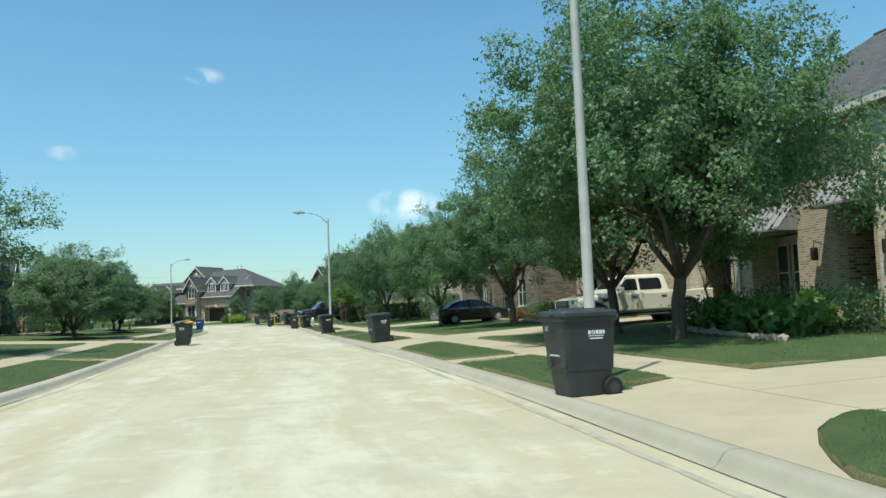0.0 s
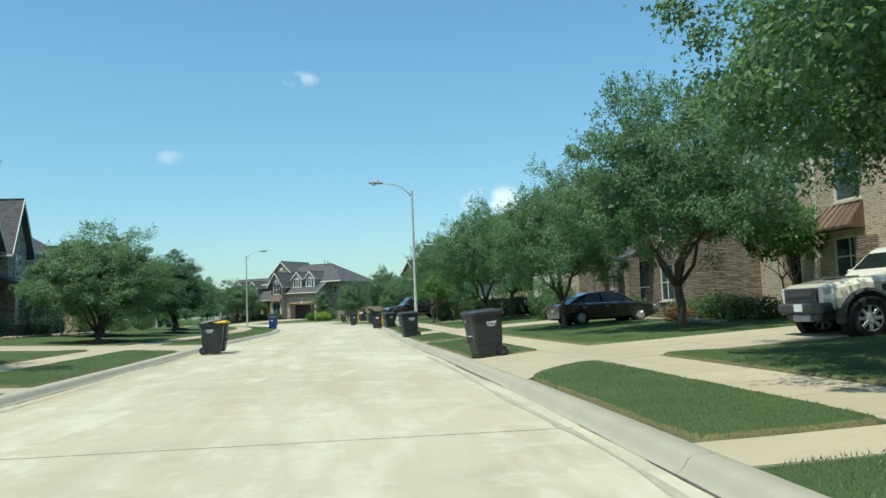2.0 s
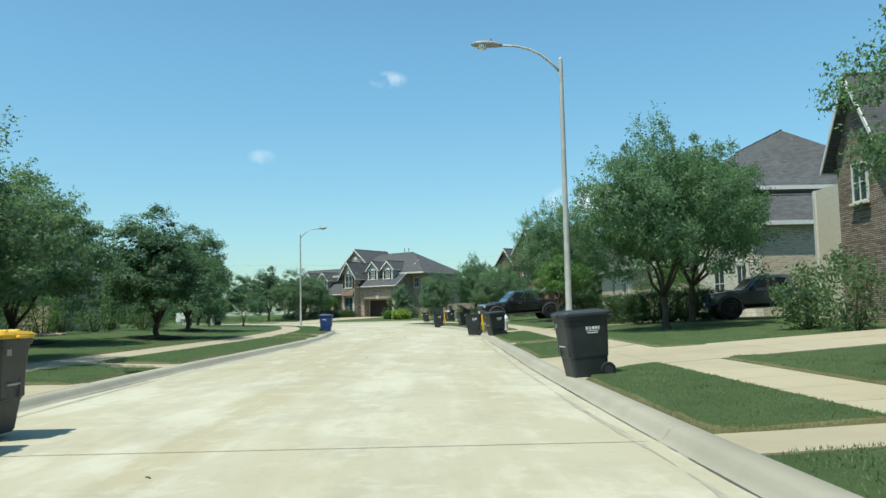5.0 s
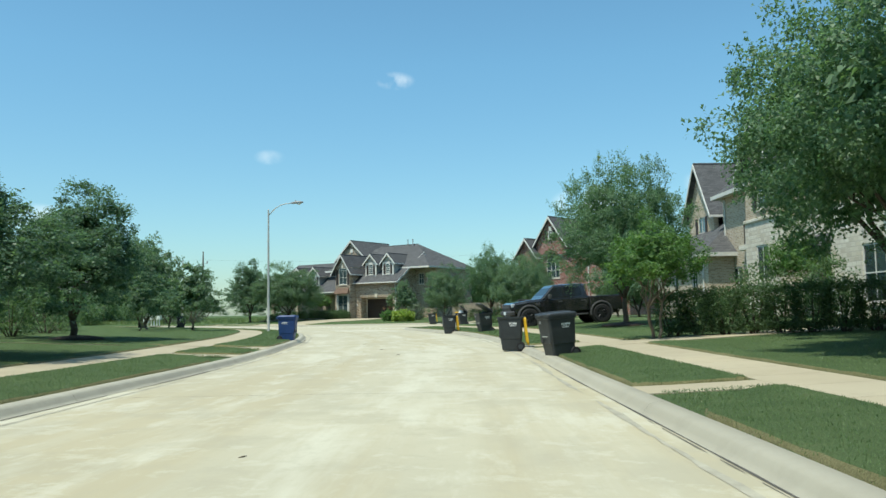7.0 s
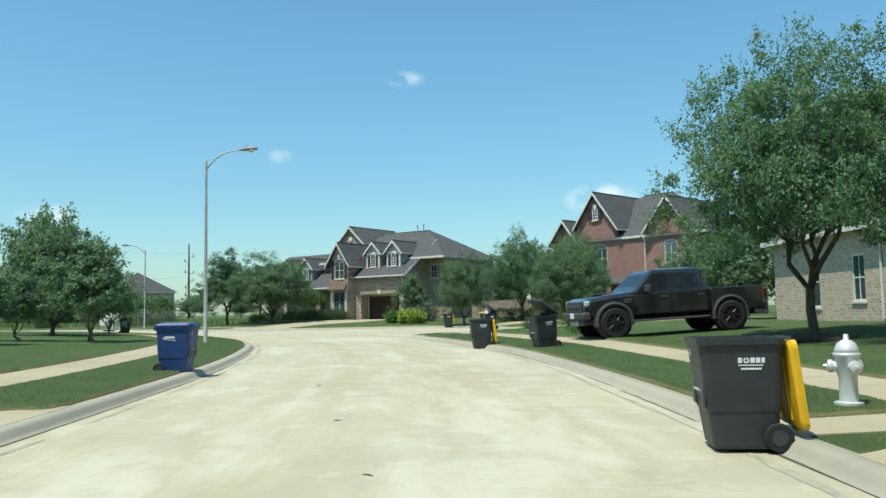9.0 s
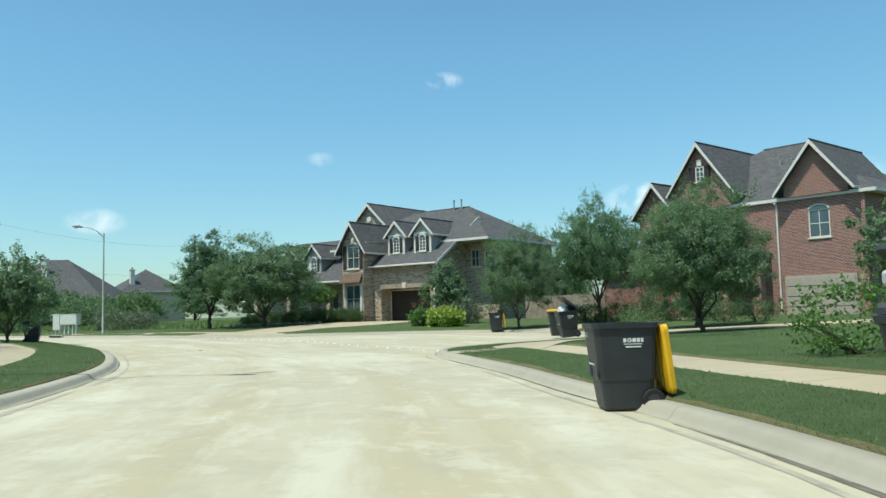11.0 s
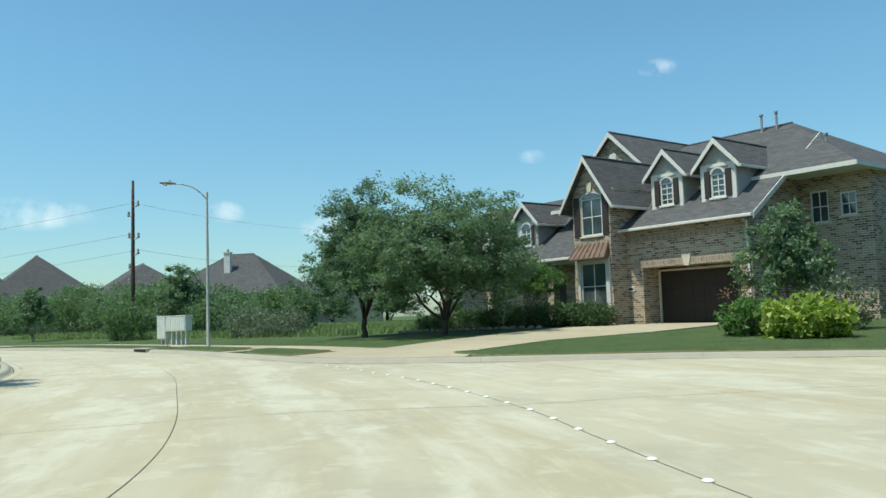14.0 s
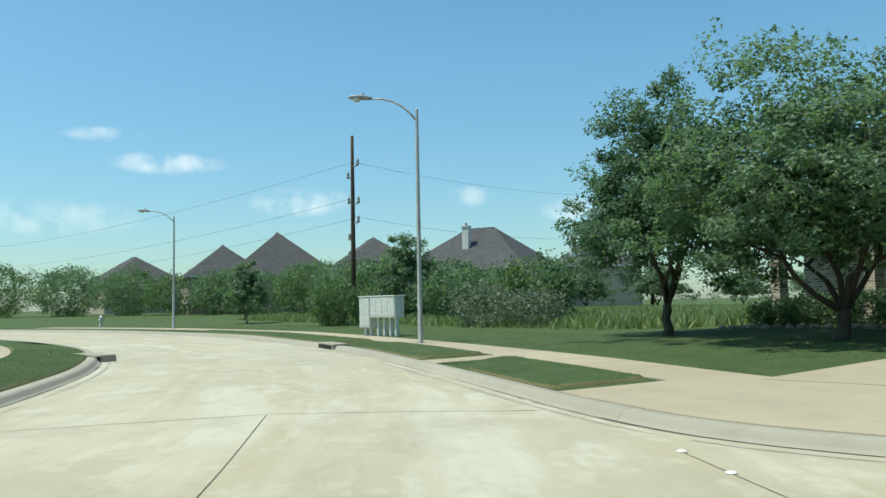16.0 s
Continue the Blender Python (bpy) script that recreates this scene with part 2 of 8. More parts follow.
def car_paint(name, col, rough=0.25):
    m = Nodes(name, rough, 0.0, 0.5)
    v = m.coords()
    m.colour(m.mix(m.math("MULTIPLY", m.noise(v, 2.5, 5), 0.25), col, tuple(0.75 * x + 0.03 for x in col)))
    m.b.inputs["Coat Weight"].default_value, m.b.inputs["Coat Roughness"].default_value = 1.0, 0.06
    return m.mat


def roadway(name, col):
    """Worn concrete; the UV map runs across the road and along it, in metres, so that wear follows the bends."""
    m = Nodes(name, 0.9, 0, 0.25)
    v = m.coords()

    def lengthwise(across, along, shift, detail=6, rough=0.62):
        mp = m.n.new("ShaderNodeMapping")
        mp.inputs["Scale"].default_value, mp.inputs["Location"].default_value = (across, along, 1), (shift, shift * 0.7, 0)
        m.l.new(m.tc.outputs["UV"], mp.inputs["Vector"])
        return m.noise(mp.outputs["Vector"], 1.0, detail, rough)
    base = m.ramp(m.noise(v, 0.14, 5), [(0.3, tuple(c * 0.90 for c in col)), (0.7, tuple(c * 1.06 for c in col))])
    tan, pale, dull = (col[0] * 0.86, col[1] * 0.80, col[2] * 0.69), (col[0] * 1.20, col[1] * 1.25, col[2] * 1.36), (col[0] * 0.78, col[1] * 0.78, col[2] * 0.78)
    for across, along, shift, lo, hi, amt, c in ((0.75, 0.035, 3.1, 0.46, 0.60, 0.62, tan), (0.55, 0.10, 11.7, 0.52, 0.62, 0.70, pale), (1.5, 0.40, 23.0, 0.54, 0.64, 0.60, pale),
                                                 (0.45, 0.22, 31.0, 0.55, 0.66, 0.50, dull), (5.0, 0.16, 41.0, 0.50, 0.75, 0.22, tan), (2.2, 0.9, 53.0, 0.56, 0.68, 0.40, dull)):
        base = m.mix(m.math("MULTIPLY", m.ramp(lengthwise(across, along, shift), [(lo, (0, 0, 0)), (hi, (1, 1, 1))]), amt), base, c)
    for size, lo, hi, amt, c in ((0.55, 0.52, 0.60, 0.42, dull), (1.3, 0.55, 0.62, 0.38, pale), (3.4, 0.56, 0.66, 0.30, dull)):
        base = m.mix(m.math("MULTIPLY", m.ramp(m.noise(v, size, 6, 0.68), [(lo, (0, 0, 0)), (hi, (1, 1, 1))]), amt), base, c)
    fine = m.noise(v, 45, 3)
    spots = m.ramp(m.noise(v, 6.0, 3, 0.7), [(0.66, (0, 0, 0)), (0.74, (1, 1, 1))])
    base = m.mix(m.math("MULTIPLY", spots, 0.16), base, tuple(c * 0.6 for c in col))
    m.colour(m.mix(m.math("MULTIPLY", fine, 0.2), base, tuple(c * 0.74 for c in col)))
    m.bump(fine, 0.25, 0.004)
    return m.mat


M = {
    "road": roadway("road_concrete", (0.450, 0.415, 0.306)),
    "walk": concrete("walk_concrete", (0.415, 0.362, 0.258), (0.42, 0.357, 0.245)),
    "curb": concrete("curb_concrete", (0.365, 0.345, 0.278), (0.385, 0.35, 0.265)),
    "stain": plain("gutter_stain", (0.355, 0.330, 0.255), 0.95, var=0.22, scale=3),
    "grime": plain("gutter_grime", (0.15, 0.135, 0.105), 0.95, var=0.35, scale=4),
    "joint": plain("joint_sealant", (0.085, 0.077, 0.065), 0.9),
    "lawn": lawn_material("lawn", (0.074, 0.118, 0.044), (0.126, 0.178, 0.072), (0.215, 0.215, 0.115)),
    "straw": lawn_material("straw_edge", (0.17, 0.165, 0.075), (0.27, 0.245, 0.125), (0.36, 0.31, 0.19)),
    "blade": foliage("grass_blade", (0.082, 0.134, 0.050), (0.148, 0.212, 0.090), 0.3),
    "tall": foliage("tall_grass", (0.125, 0.18, 0.068), (0.25, 0.315, 0.14), 0.35),
    "oak": foliage("oak_leaf", (0.070, 0.138, 0.080), (0.165, 0.258, 0.142), 0.5),
    "oak3": foliage("dark_oak_leaf", (0.060, 0.116, 0.074), (0.135, 0.215, 0.128), 0.48),
    "oak2": foliage("oak_leaf_grey", (0.080, 0.140, 0.086), (0.175, 0.255, 0.150), 0.5),
    "myrtle": foliage("myrtle_leaf", (0.055, 0.120, 0.035), (0.140, 0.250, 0.070), 0.45),
    "hedge": foliage("hedge_leaf", (0.042, 0.082, 0.036), (0.098, 0.160, 0.066), 0.38),
    "shrub": foliage("shrub_leaf", (0.068, 0.122, 0.060), (0.150, 0.225, 0.105), 0.45),
    "lime": foliage("ginger_leaf", (0.15, 0.24, 0.045), (0.40, 0.47, 0.11), 0.4),
    "silver": foliage("silver_leaf", (0.09, 0.12, 0.08), (0.20, 0.24, 0.17), 0.3),
    "bloom": foliage("red_bloom", (0.13, 0.085, 0.045), (0.27, 0.14, 0.08), 0.3),
    "bark": bark_material("bark", (0.13, 0.105, 0.08)),
    "palebark": bark_material("pale_bark", (0.28, 0.22, 0.16)),
    "mulch": plain("mulch", (0.045, 0.03, 0.02), 0.95, var=0.5, scale=9, bump=0.8),
    "tan": masonry("tan_brick", [(0.11, 0.075, 0.055), (0.24, 0.165, 0.115), (0.52, 0.41, 0.29), (0.58, 0.47, 0.34), (0.36, 0.25, 0.17)], (0.52, 0.47, 0.39), 0.30, 0.10, 0.013),
    "tan2": masonry("pale_tan_brick", [(0.30, 0.215, 0.15), (0.52, 0.41, 0.29), (0.60, 0.50, 0.37)], (0.56, 0.52, 0.43), 0.225, 0.078, 0.011),
    "soldier": masonry("soldier_course", [(0.16, 0.12, 0.09), (0.36, 0.27, 0.19), (0.46, 0.36, 0.26)], (0.42, 0.38, 0.31), 0.078, 0.225, 0.01, random_rows=0.0),
    "red": masonry("red_brick", [(0.11, 0.035, 0.025), (0.26, 0.075, 0.05), (0.33, 0.12, 0.085)], (0.44, 0.40, 0.36), 0.225, 0.078, 0.011),
    "lime_stone": masonry("white_limestone", [(0.60, 0.54, 0.44), (0.80, 0.75, 0.64), (0.84, 0.81, 0.72), (0.70, 0.63, 0.50)], (0.56, 0.51, 0.43), 0.36, 0.17, 0.02, 1.0, 0.37),
    "ledge": masonry("stacked_ledgestone", [(0.14, 0.10, 0.08), (0.34, 0.26, 0.19), (0.44, 0.37, 0.29)], (0.08, 0.07, 0.06), 0.38, 0.07, 0.012, 1.0, 0.4),
    "shingle": shingles("grey_shingle", (0.105, 0.105, 0.108)),
    "shingle2": shingles("brown_shingle", (0.10, 0.10, 0.102)),
    "trim": plain("white_trim", (0.64, 0.62, 0.57), 0.55, var=0.06),
    "cream": plain("cream_trim", (0.60, 0.54, 0.43), 0.6, var=0.08),
    "stucco": plain("grey_siding", (0.36, 0.36, 0.33), 0.8, var=0.08, bump=0.2),
    "shutter": plain("dark_shutter", (0.035, 0.024, 0.02), 0.6),
    "garage": plain("garage_door_brown", (0.035, 0.025, 0.02), 0.55),
    "tan_door": plain("garage_door_tan", (0.38, 0.33, 0.27), 0.6),
    "glass": glass_material("window_glass"),
    "copper": plain("copper_sheet", (0.20, 0.13, 0.09), 0.5, 0.4, var=0.3, scale=3),
    "galv": plain("galvanised_steel", (0.44, 0.44, 0.41), 0.6, 0.2, var=0.14, scale=3),
    "lampglass": plain("lamp_lens", (0.62, 0.62, 0.58), 0.2),
    "black": plain("black_plastic", (0.027, 0.032, 0.035), 0.52, var=0.25, scale=3, bump=0.15),
    "black2": plain("dark_plastic_lid", (0.036, 0.041, 0.045), 0.48, var=0.25, scale=3, bump=0.15),
    "blue": plain("blue_plastic", (0.018, 0.05, 0.17), 0.5, var=0.15),
    "yellow": plain("yellow_plastic", (0.66, 0.38, 0.012), 0.5, var=0.1),
    "print": plain("white_print", (0.72, 0.73, 0.72), 0.6, var=0.05),
    "bag": plain("white_bag", (0.62, 0.62, 0.62), 0.45, var=0.1),
    "hydrant": plain("silver_paint", (0.62, 0.63, 0.62), 0.42, 0.25, var=0.1),
    "white_car": car_paint("white_paint", (0.74, 0.70, 0.58)),
    "black_car": car_paint("black_paint", (0.010, 0.010, 0.012)),
    "brown_car": car_paint("dark_brown_paint", (0.020, 0.017, 0.016)),
    "grey_car": car_paint("grey_paint", (0.07, 0.075, 0.08)),
    "flare": plain("flare_plastic", (0.05, 0.05, 0.052), 0.7),
    "tyre": plain("tyre_rubber", (0.014, 0.014, 0.015), 0.85),
    "rim": plain("alloy_rim", (0.55, 0.55, 0.56), 0.35, 0.35),
    "darkrim": plain("dark_rim", (0.06, 0.06, 0.065), 0.35, 0.8),
    "carglass": plain("car_glass", (0.014, 0.018, 0.020), 0.04, 0.0, var=0.2, scale=1.5, spec=0.45),
    "lens": plain("headlight_lens", (0.55, 0.57, 0.6), 0.08, 0.2),
    "redlens": plain("tail_lens", (0.35, 0.02, 0.015), 0.15),
    "chrome": plain("chrome", (0.65, 0.66, 0.68), 0.15, 1.0),
    "wood": plain("fence_wood", (0.30, 0.25, 0.19), 0.9, var=0.3, scale=2.5, bump=0.4),
    "pole": bark_material("pole_wood", (0.12, 0.085, 0.06)),
    "wire": plain("wire", (0.09, 0.10, 0.11), 0.6),
    "mailbox": plain("mailbox_grey", (0.64, 0.66, 0.60), 0.5, var=0.06),
    "rock": plain("edging_stone", (0.34, 0.28, 0.21), 0.9, var=0.35, scale=4, bump=0.8),
    "dot": plain("reflector_ceramic", (0.80, 0.80, 0.74), 0.35),
    # near-black that stands for the shade inside hollows and under vehicles
    "dark": plain("shade_black", (0.010, 0.010, 0.010), 0.9),
    "satgrey": plain("satin_grey", (0.28, 0.28, 0.28), 0.5),
}

# ---- mesh helpers ----


def mesh_obj(name, verts, faces, mat, parent=None, smooth=False, label=""):
    me = bpy.data.meshes.new(name)
    me.from_pydata([tuple(map(float, v)) for v in verts], [], faces)
    me.materials.append(M[mat])
    if smooth:
        me.polygons.foreach_set("use_smooth", [True] * len(me.polygons))
    me.update()
    ob = new(name, me)
    if parent is not None:
        ob.parent = parent
    if label:
        ob["label"] = label
    return ob


def thing(name, label, category, m=None, group="", kind=""):
    ob = tagged(new(name), label, category, group, kind)
    if m is not None:
        ob.matrix_world = m
    return ob


def join(*pieces):
    V, F = [], []
    for v, f in pieces:
        k = len(V)
        V += [tuple(p) for p in v]
        F += [tuple(i + k for i in q) for q in f]
    return V, F


def moved(piece, m):
    return [tuple(m @ Vector(p)) for p in piece[0]], piece[1]


def cbox(x0, x1, y0, y1, z0, z1, c=0.0):
    """A box; c: chamfer of all its edges."""
    if c <= 0:
        V = [(x, y, z) for x in (x0, x1) for y in (y0, y1) for z in (z0, z1)]
        return V, [(0, 1, 3, 2), (4, 6, 7, 5), (0, 4, 5, 1), (2, 3, 7, 6), (0, 2, 6, 4), (1, 5, 7, 3)]
    bm = bmesh.new()
    bmesh.ops.create_cube(bm, size=1.0)
    for v in bm.verts:
        v.co = Vector(((x0 + x1) / 2 + v.co.x * (x1 - x0), (y0 + y1) / 2 + v.co.y * (y1 - y0), (z0 + z1) / 2 + v.co.z * (z1 - z0)))
    bmesh.ops.bevel(bm, geom=bm.edges[:], offset=c, segments=1, affect="EDGES", profile=0.5)
    bm.verts.index_update()
    out = [tuple(v.co) for v in bm.verts], [tuple(v.index for v in f.verts) for f in bm.faces]
    bm.free()
    return out


def loft(rings, cap=True):
    """A skin over rings of equally many points."""
    n = len(rings[0])
    V = [tuple(p) for r in rings for p in r]
    F = [(i * n + j, i * n + (j + 1) % n, (i + 1) * n + (j + 1) % n, (i + 1) * n + j) for i in range(len(rings) - 1) for j in range(n)]
    if cap:
        F += [tuple(range(n - 1, -1, -1)), tuple(range((len(rings) - 1) * n, len(rings) * n))]
    return V, F


def ring(cx, cy, z, r, n=12, ry=None):
    return [(cx + r * math.cos(2 * math.pi * i / n), cy + (r if ry is None else ry) * math.sin(2 * math.pi * i / n), z) for i in range(n)]


def cyl(r0, r1, z0, z1, n=12, cx=0.0, cy=0.0):
    return loft([ring(cx, cy, z0, r0, n), ring(cx, cy, z1, r1, n)])


def lathe(profile, n=16, cx=0.0, cy=0.0, cap=True):
    return loft([ring(cx, cy, z, r, n) for r, z in profile], cap)


def tube(path, radii, n=8):
    """A round bar along a path of points."""
    P = [Vector(p) for p in path]
    if not isinstance(radii, (list, tuple)):
        radii = [radii] * len(P)
    rings, side = [], None
    for i, p in enumerate(P):
        d = (P[min(i + 1, len(P) - 1)] - P[max(i - 1, 0)]).normalized()
        if side is None:
            side = d.cross(Vector((0, 0, 1)) if abs(d.z) < 0.9 else Vector((1, 0, 0))).normalized()
        side = (side - d * side.dot(d)).normalized()
        up = d.cross(side)
        rings.append([p + (side * math.cos(2 * math.pi * k / n) + up * math.sin(2 * math.pi * k / n)) * radii[i] for k in range(n)])
    return loft(rings)


def prism(poly, y0, y1):
    """A polygon in x, z pulled from y0 to y1."""
    n = len(poly)
    V = [(x, y0, z) for x, z in poly] + [(x, y1, z) for x, z in poly]
    F = [tuple(range(n)), tuple(range(2 * n - 1, n - 1, -1))] + [((i + 1) % n, i, n + i, n + (i + 1) % n) for i in range(n)]
    return V, F


def part(name, piece, mat, parent, label="", smooth=False):
    return mesh_obj(name, piece[0], piece[1], mat, parent, smooth, label)


# ---- street lines ----
OUTER = [(10, -32), (5.5, -5), (1.17, 13.5), (-2.3, 25.5), (-5.75, 36.2), (-9.06, 45.7), (-12.4, 55.8), (-13.95, 60.8), (-16.75, 69.65), (-18.1, 74), (-20.7, 81.7), (-23.2, 88.2),
         (-26.4, 95.4), (-29.2, 100), (-31.2, 103.4), (-33.6, 107), (-34.9, 109), (-35.7, 111.2), (-35.6, 113.2), (-34.8, 115.4), (-33.6, 118.2), (-33.1, 121.5), (-33.9, 125.5), (-36.4, 129.6),
         (-40.5, 132.9), (-46.5, 132.2), (-49.8, 130.9), (-53.2, 129.4), (-56.5, 128.4), (-59.5, 128.9), (-64, 130.4), (-68.3, 131.8), (-74.2, 133.5), (-83, 135), (-90, 135.6), (-104, 134), (-118, 129.4), (-135, 120), (-160, 100)]
INNER = [(1.5, -32), (-3, -2), (-8.36, 18.25), (-10.9, 26.4), (-14.1, 36), (-17.15, 44.8), (-20.2, 54), (-22.4, 61.5), (-24.5, 68.6), (-26.3, 74.1), (-28.6, 80), (-31, 85.8), (-34.2, 92.4), (-38.1, 99.3), (-42, 104.6),
         (-48.4, 111), (-54, 115.3), (-62.7, 121.3), (-67.8, 124), (-73, 126), (-79.8, 127.5), (-88, 127.8), (-98, 126.3), (-112, 121), (-128, 111.5), (-152, 91)]


def smooth_line(pts, step=0.5):
    """Points every step along a rounded line through pts."""
    P = [Vector(p) for p in pts]
    P = [2 * P[0] - P[1]] + P + [2 * P[-1] - P[-2]]
    out = []
    for a, b, c, d in zip(P, P[1:], P[2:], P[3:]):
        for i in range(8):
            t = i / 8
            out.append(0.5 * ((2 * b) + (c - a) * t + (2 * a - 5 * b + 4 * c - d) * t * t + (3 * b - a - 3 * c + d) * t ** 3))
    out.append(P[-2])
    cum = np.cumsum([0] + [(q - p).length for p, q in zip(out, out[1:])])
    s = np.arange(0, cum[-1], step)
    return np.stack([np.interp(s, cum, [p.x for p in out]), np.interp(s, cum, [p.y for p in out])], 1)


OUT, INN = smooth_line(OUTER), smooth_line(INNER)


def normals(line, sign):
    d = np.gradient(line, axis=0)
    d /= np.linalg.norm(d, axis=1)[:, None]
    return np.stack([d[:, 1], -d[:, 0]], 1) * sign


NOUT, NINN = normals(OUT, 1), normals(INN, -1)
ROAD_POLY = np.concatenate([OUT, INN[::-1]])


SEG_A = np.concatenate([OUT[:-2:2], INN[:-2:2]])
SEG_U = np.concatenate([OUT[2::2][:len(OUT[:-2:2])] - OUT[:-2:2], INN[2::2][:len(INN[:-2:2])] - INN[:-2:2]])
SEG_L = (SEG_U ** 2).sum(1)
RING_A, RING_B = ROAD_POLY, np.roll(ROAD_POLY, -1, 0)


def distances(p):
    """Signed distance from the roadway's edge, positive outside, for an array of points."""
    out = np.empty(len(p))
    for i in range(0, len(p), 1500):
        q = p[i:i + 1500]
        r = q[:, None, :] - SEG_A[None]
        k = np.clip((r * SEG_U).sum(2) / SEG_L, 0, 1)
        best = np.sqrt(((r - k[:, :, None] * SEG_U) ** 2).sum(2).min(1))
        x, y = q[:, :1], q[:, 1:]
        dy = np.where(RING_B[:, 1] == RING_A[:, 1], 1e-9, RING_B[:, 1] - RING_A[:, 1])
        cross = ((RING_A[:, 1] > y) != (RING_B[:, 1] > y)) & (x < (RING_B[:, 0] - RING_A[:, 0]) * (y - RING_A[:, 1]) / dy + RING_A[:, 0])
        out[i:i + 1500] = np.where(cross.sum(1) % 2 == 1, -best, best)
    return out


def rise(d, p):
    """Height of the yards by their distance from the roadway; the open field past the corner house lies flatter."""
    w = np.clip((-62 - p[:, 0]) / 12, 0, 1) * (p[:, 1] > 128.5)
    w = w * w * (3 - 2 * w)
    steep = 0.018 * np.clip(1 - np.abs(p[:, 1] - 97) / 10, 0, 1) * (p[:, 0] > -34)
    return 0.12 + (0.042 - 0.026 * w + steep) * np.clip(d - 0.6, 0, 12) + w * 0.02 * np.clip(d - 12.6, 0, 20)


def ground_z(x, y):
    p = np.array([[x, y]], float)
    return float(rise(distances(p), p)[0])


def along(side, y_or_s, d, by_y=True):
    """A place d metres outside the outer or inner edge, at the edge's point with that y."""
    line, nrm = (OUT, NOUT) if side == "out" else (INN, NINN)
    i = int(np.argmin(np.abs(line[:220, 1] - y_or_s))) if by_y else int(y_or_s * 2)
    return line[i] + nrm[i] * d


# ---- roadway, curbs, ground ----
def fill(name, poly, z, mat, kind_label, category):
    bm = bmesh.new()
    vs = [bm.verts.new((x, y, z)) for x, y in poly]
    edges = [bm.edges.new((a, b)) for a, b in zip(vs, vs[1:] + vs[:1])]
    bmesh.ops.triangle_fill(bm, edges=edges, use_beauty=True, normal=(0, 0, 1))
    me = bpy.data.meshes.new(name)
    bm.to_mesh(me)
    bm.free()
    me.materials.append(M[mat])
    return tagged(new(name, me), kind_label, category, kind="structure")


def road_place(p):
    """Distance from the inner edge and way along it, for an array of points."""
    a, u = INN[:-1], INN[1:] - INN[:-1]
    r = p[:, None, :] - a[None]
    k = np.clip((r * u).sum(2) / (u ** 2).sum(1), 0, 1)
    d = np.sqrt(((r - k[:, :, None] * u) ** 2).sum(2))
    i = d.argmin(1)
    row = np.arange(len(p))
    return np.stack([d[row, i], (i + k[row, i]) * 0.5], 1)


road = fill("road", [tuple(p) for p in np.concatenate([(OUT + NOUT * 0.1)[::2], (INN + NINN * 0.1)[::-2]])], 0.0, "road", "pale sunlit concrete road with faint tyre streaks", "road")
lay = road.data.uv_layers.new(name="lengthwise")
where = road_place(np.array([v.co[:2] for v in road.data.vertices]))
for lp in road.data.loops:
    lay.data[lp.index].uv = where[lp.vertex_index]


def curb(name, line, nrm):
    """A rolled concrete kerb swept along the roadway's edge, with joints every three metres."""
    prof = [(0.05, 0.003), (0.085, 0.012), (0.125, 0.05), (0.16, 0.105), (0.195, 0.130), (0.24, 0.138), (0.40, 0.140), (0.425, 0.11), (0.425, -0.1), (0.05, -0.1)]
    V, F, n = [], [], len(prof)
    for p, q in zip(line, nrm):
        V += [(p[0] + q[0] * d, p[1] + q[1] * d, z) for d, z in prof]
    for i in range(len(line) - 1):
        F += [(i * n + j, i * n + j + 1, (i + 1) * n + j + 1, (i + 1) * n + j) for j in range(n - 1)]
    ob = tagged(mesh_obj(name, V, F, "curb", smooth=True), "weathered grey rolled concrete kerb beside the road", "kerb", kind="structure")
    JV, JF = [], []
    for i in range(6, len(line) - 6, 12):
        p, q = line[i], nrm[i]
        t = np.array([-q[1], q[0]]) * 0.003
        k = len(JV)
        for d, z in prof[:8]:
            JV += [(p[0] + q[0] * d - t[0], p[1] + q[1] * d - t[1], z + 0.003), (p[0] + q[0] * d + t[0], p[1] + q[1] * d + t[1], z + 0.003)]
        JF += [(k + 2 * j, k + 2 * j + 1, k + 2 * j + 3, k + 2 * j + 2) for j in range(7)]
    part("kerb_joint", (JV, JF), "joint", ob)
    return ob


curb("curb_outer", OUT, NOUT)
curb("curb_inner", INN, NINN)


def line_at(line, nrm, q):
    """Places and normals at any index along a line."""
    k = np.arange(len(line))
    return (np.stack([np.interp(q, k, line[:, 0]), np.interp(q, k, line[:, 1])], 1),
            np.stack([np.interp(q, k, nrm[:, 0]), np.interp(q, k, nrm[:, 1])], 1))


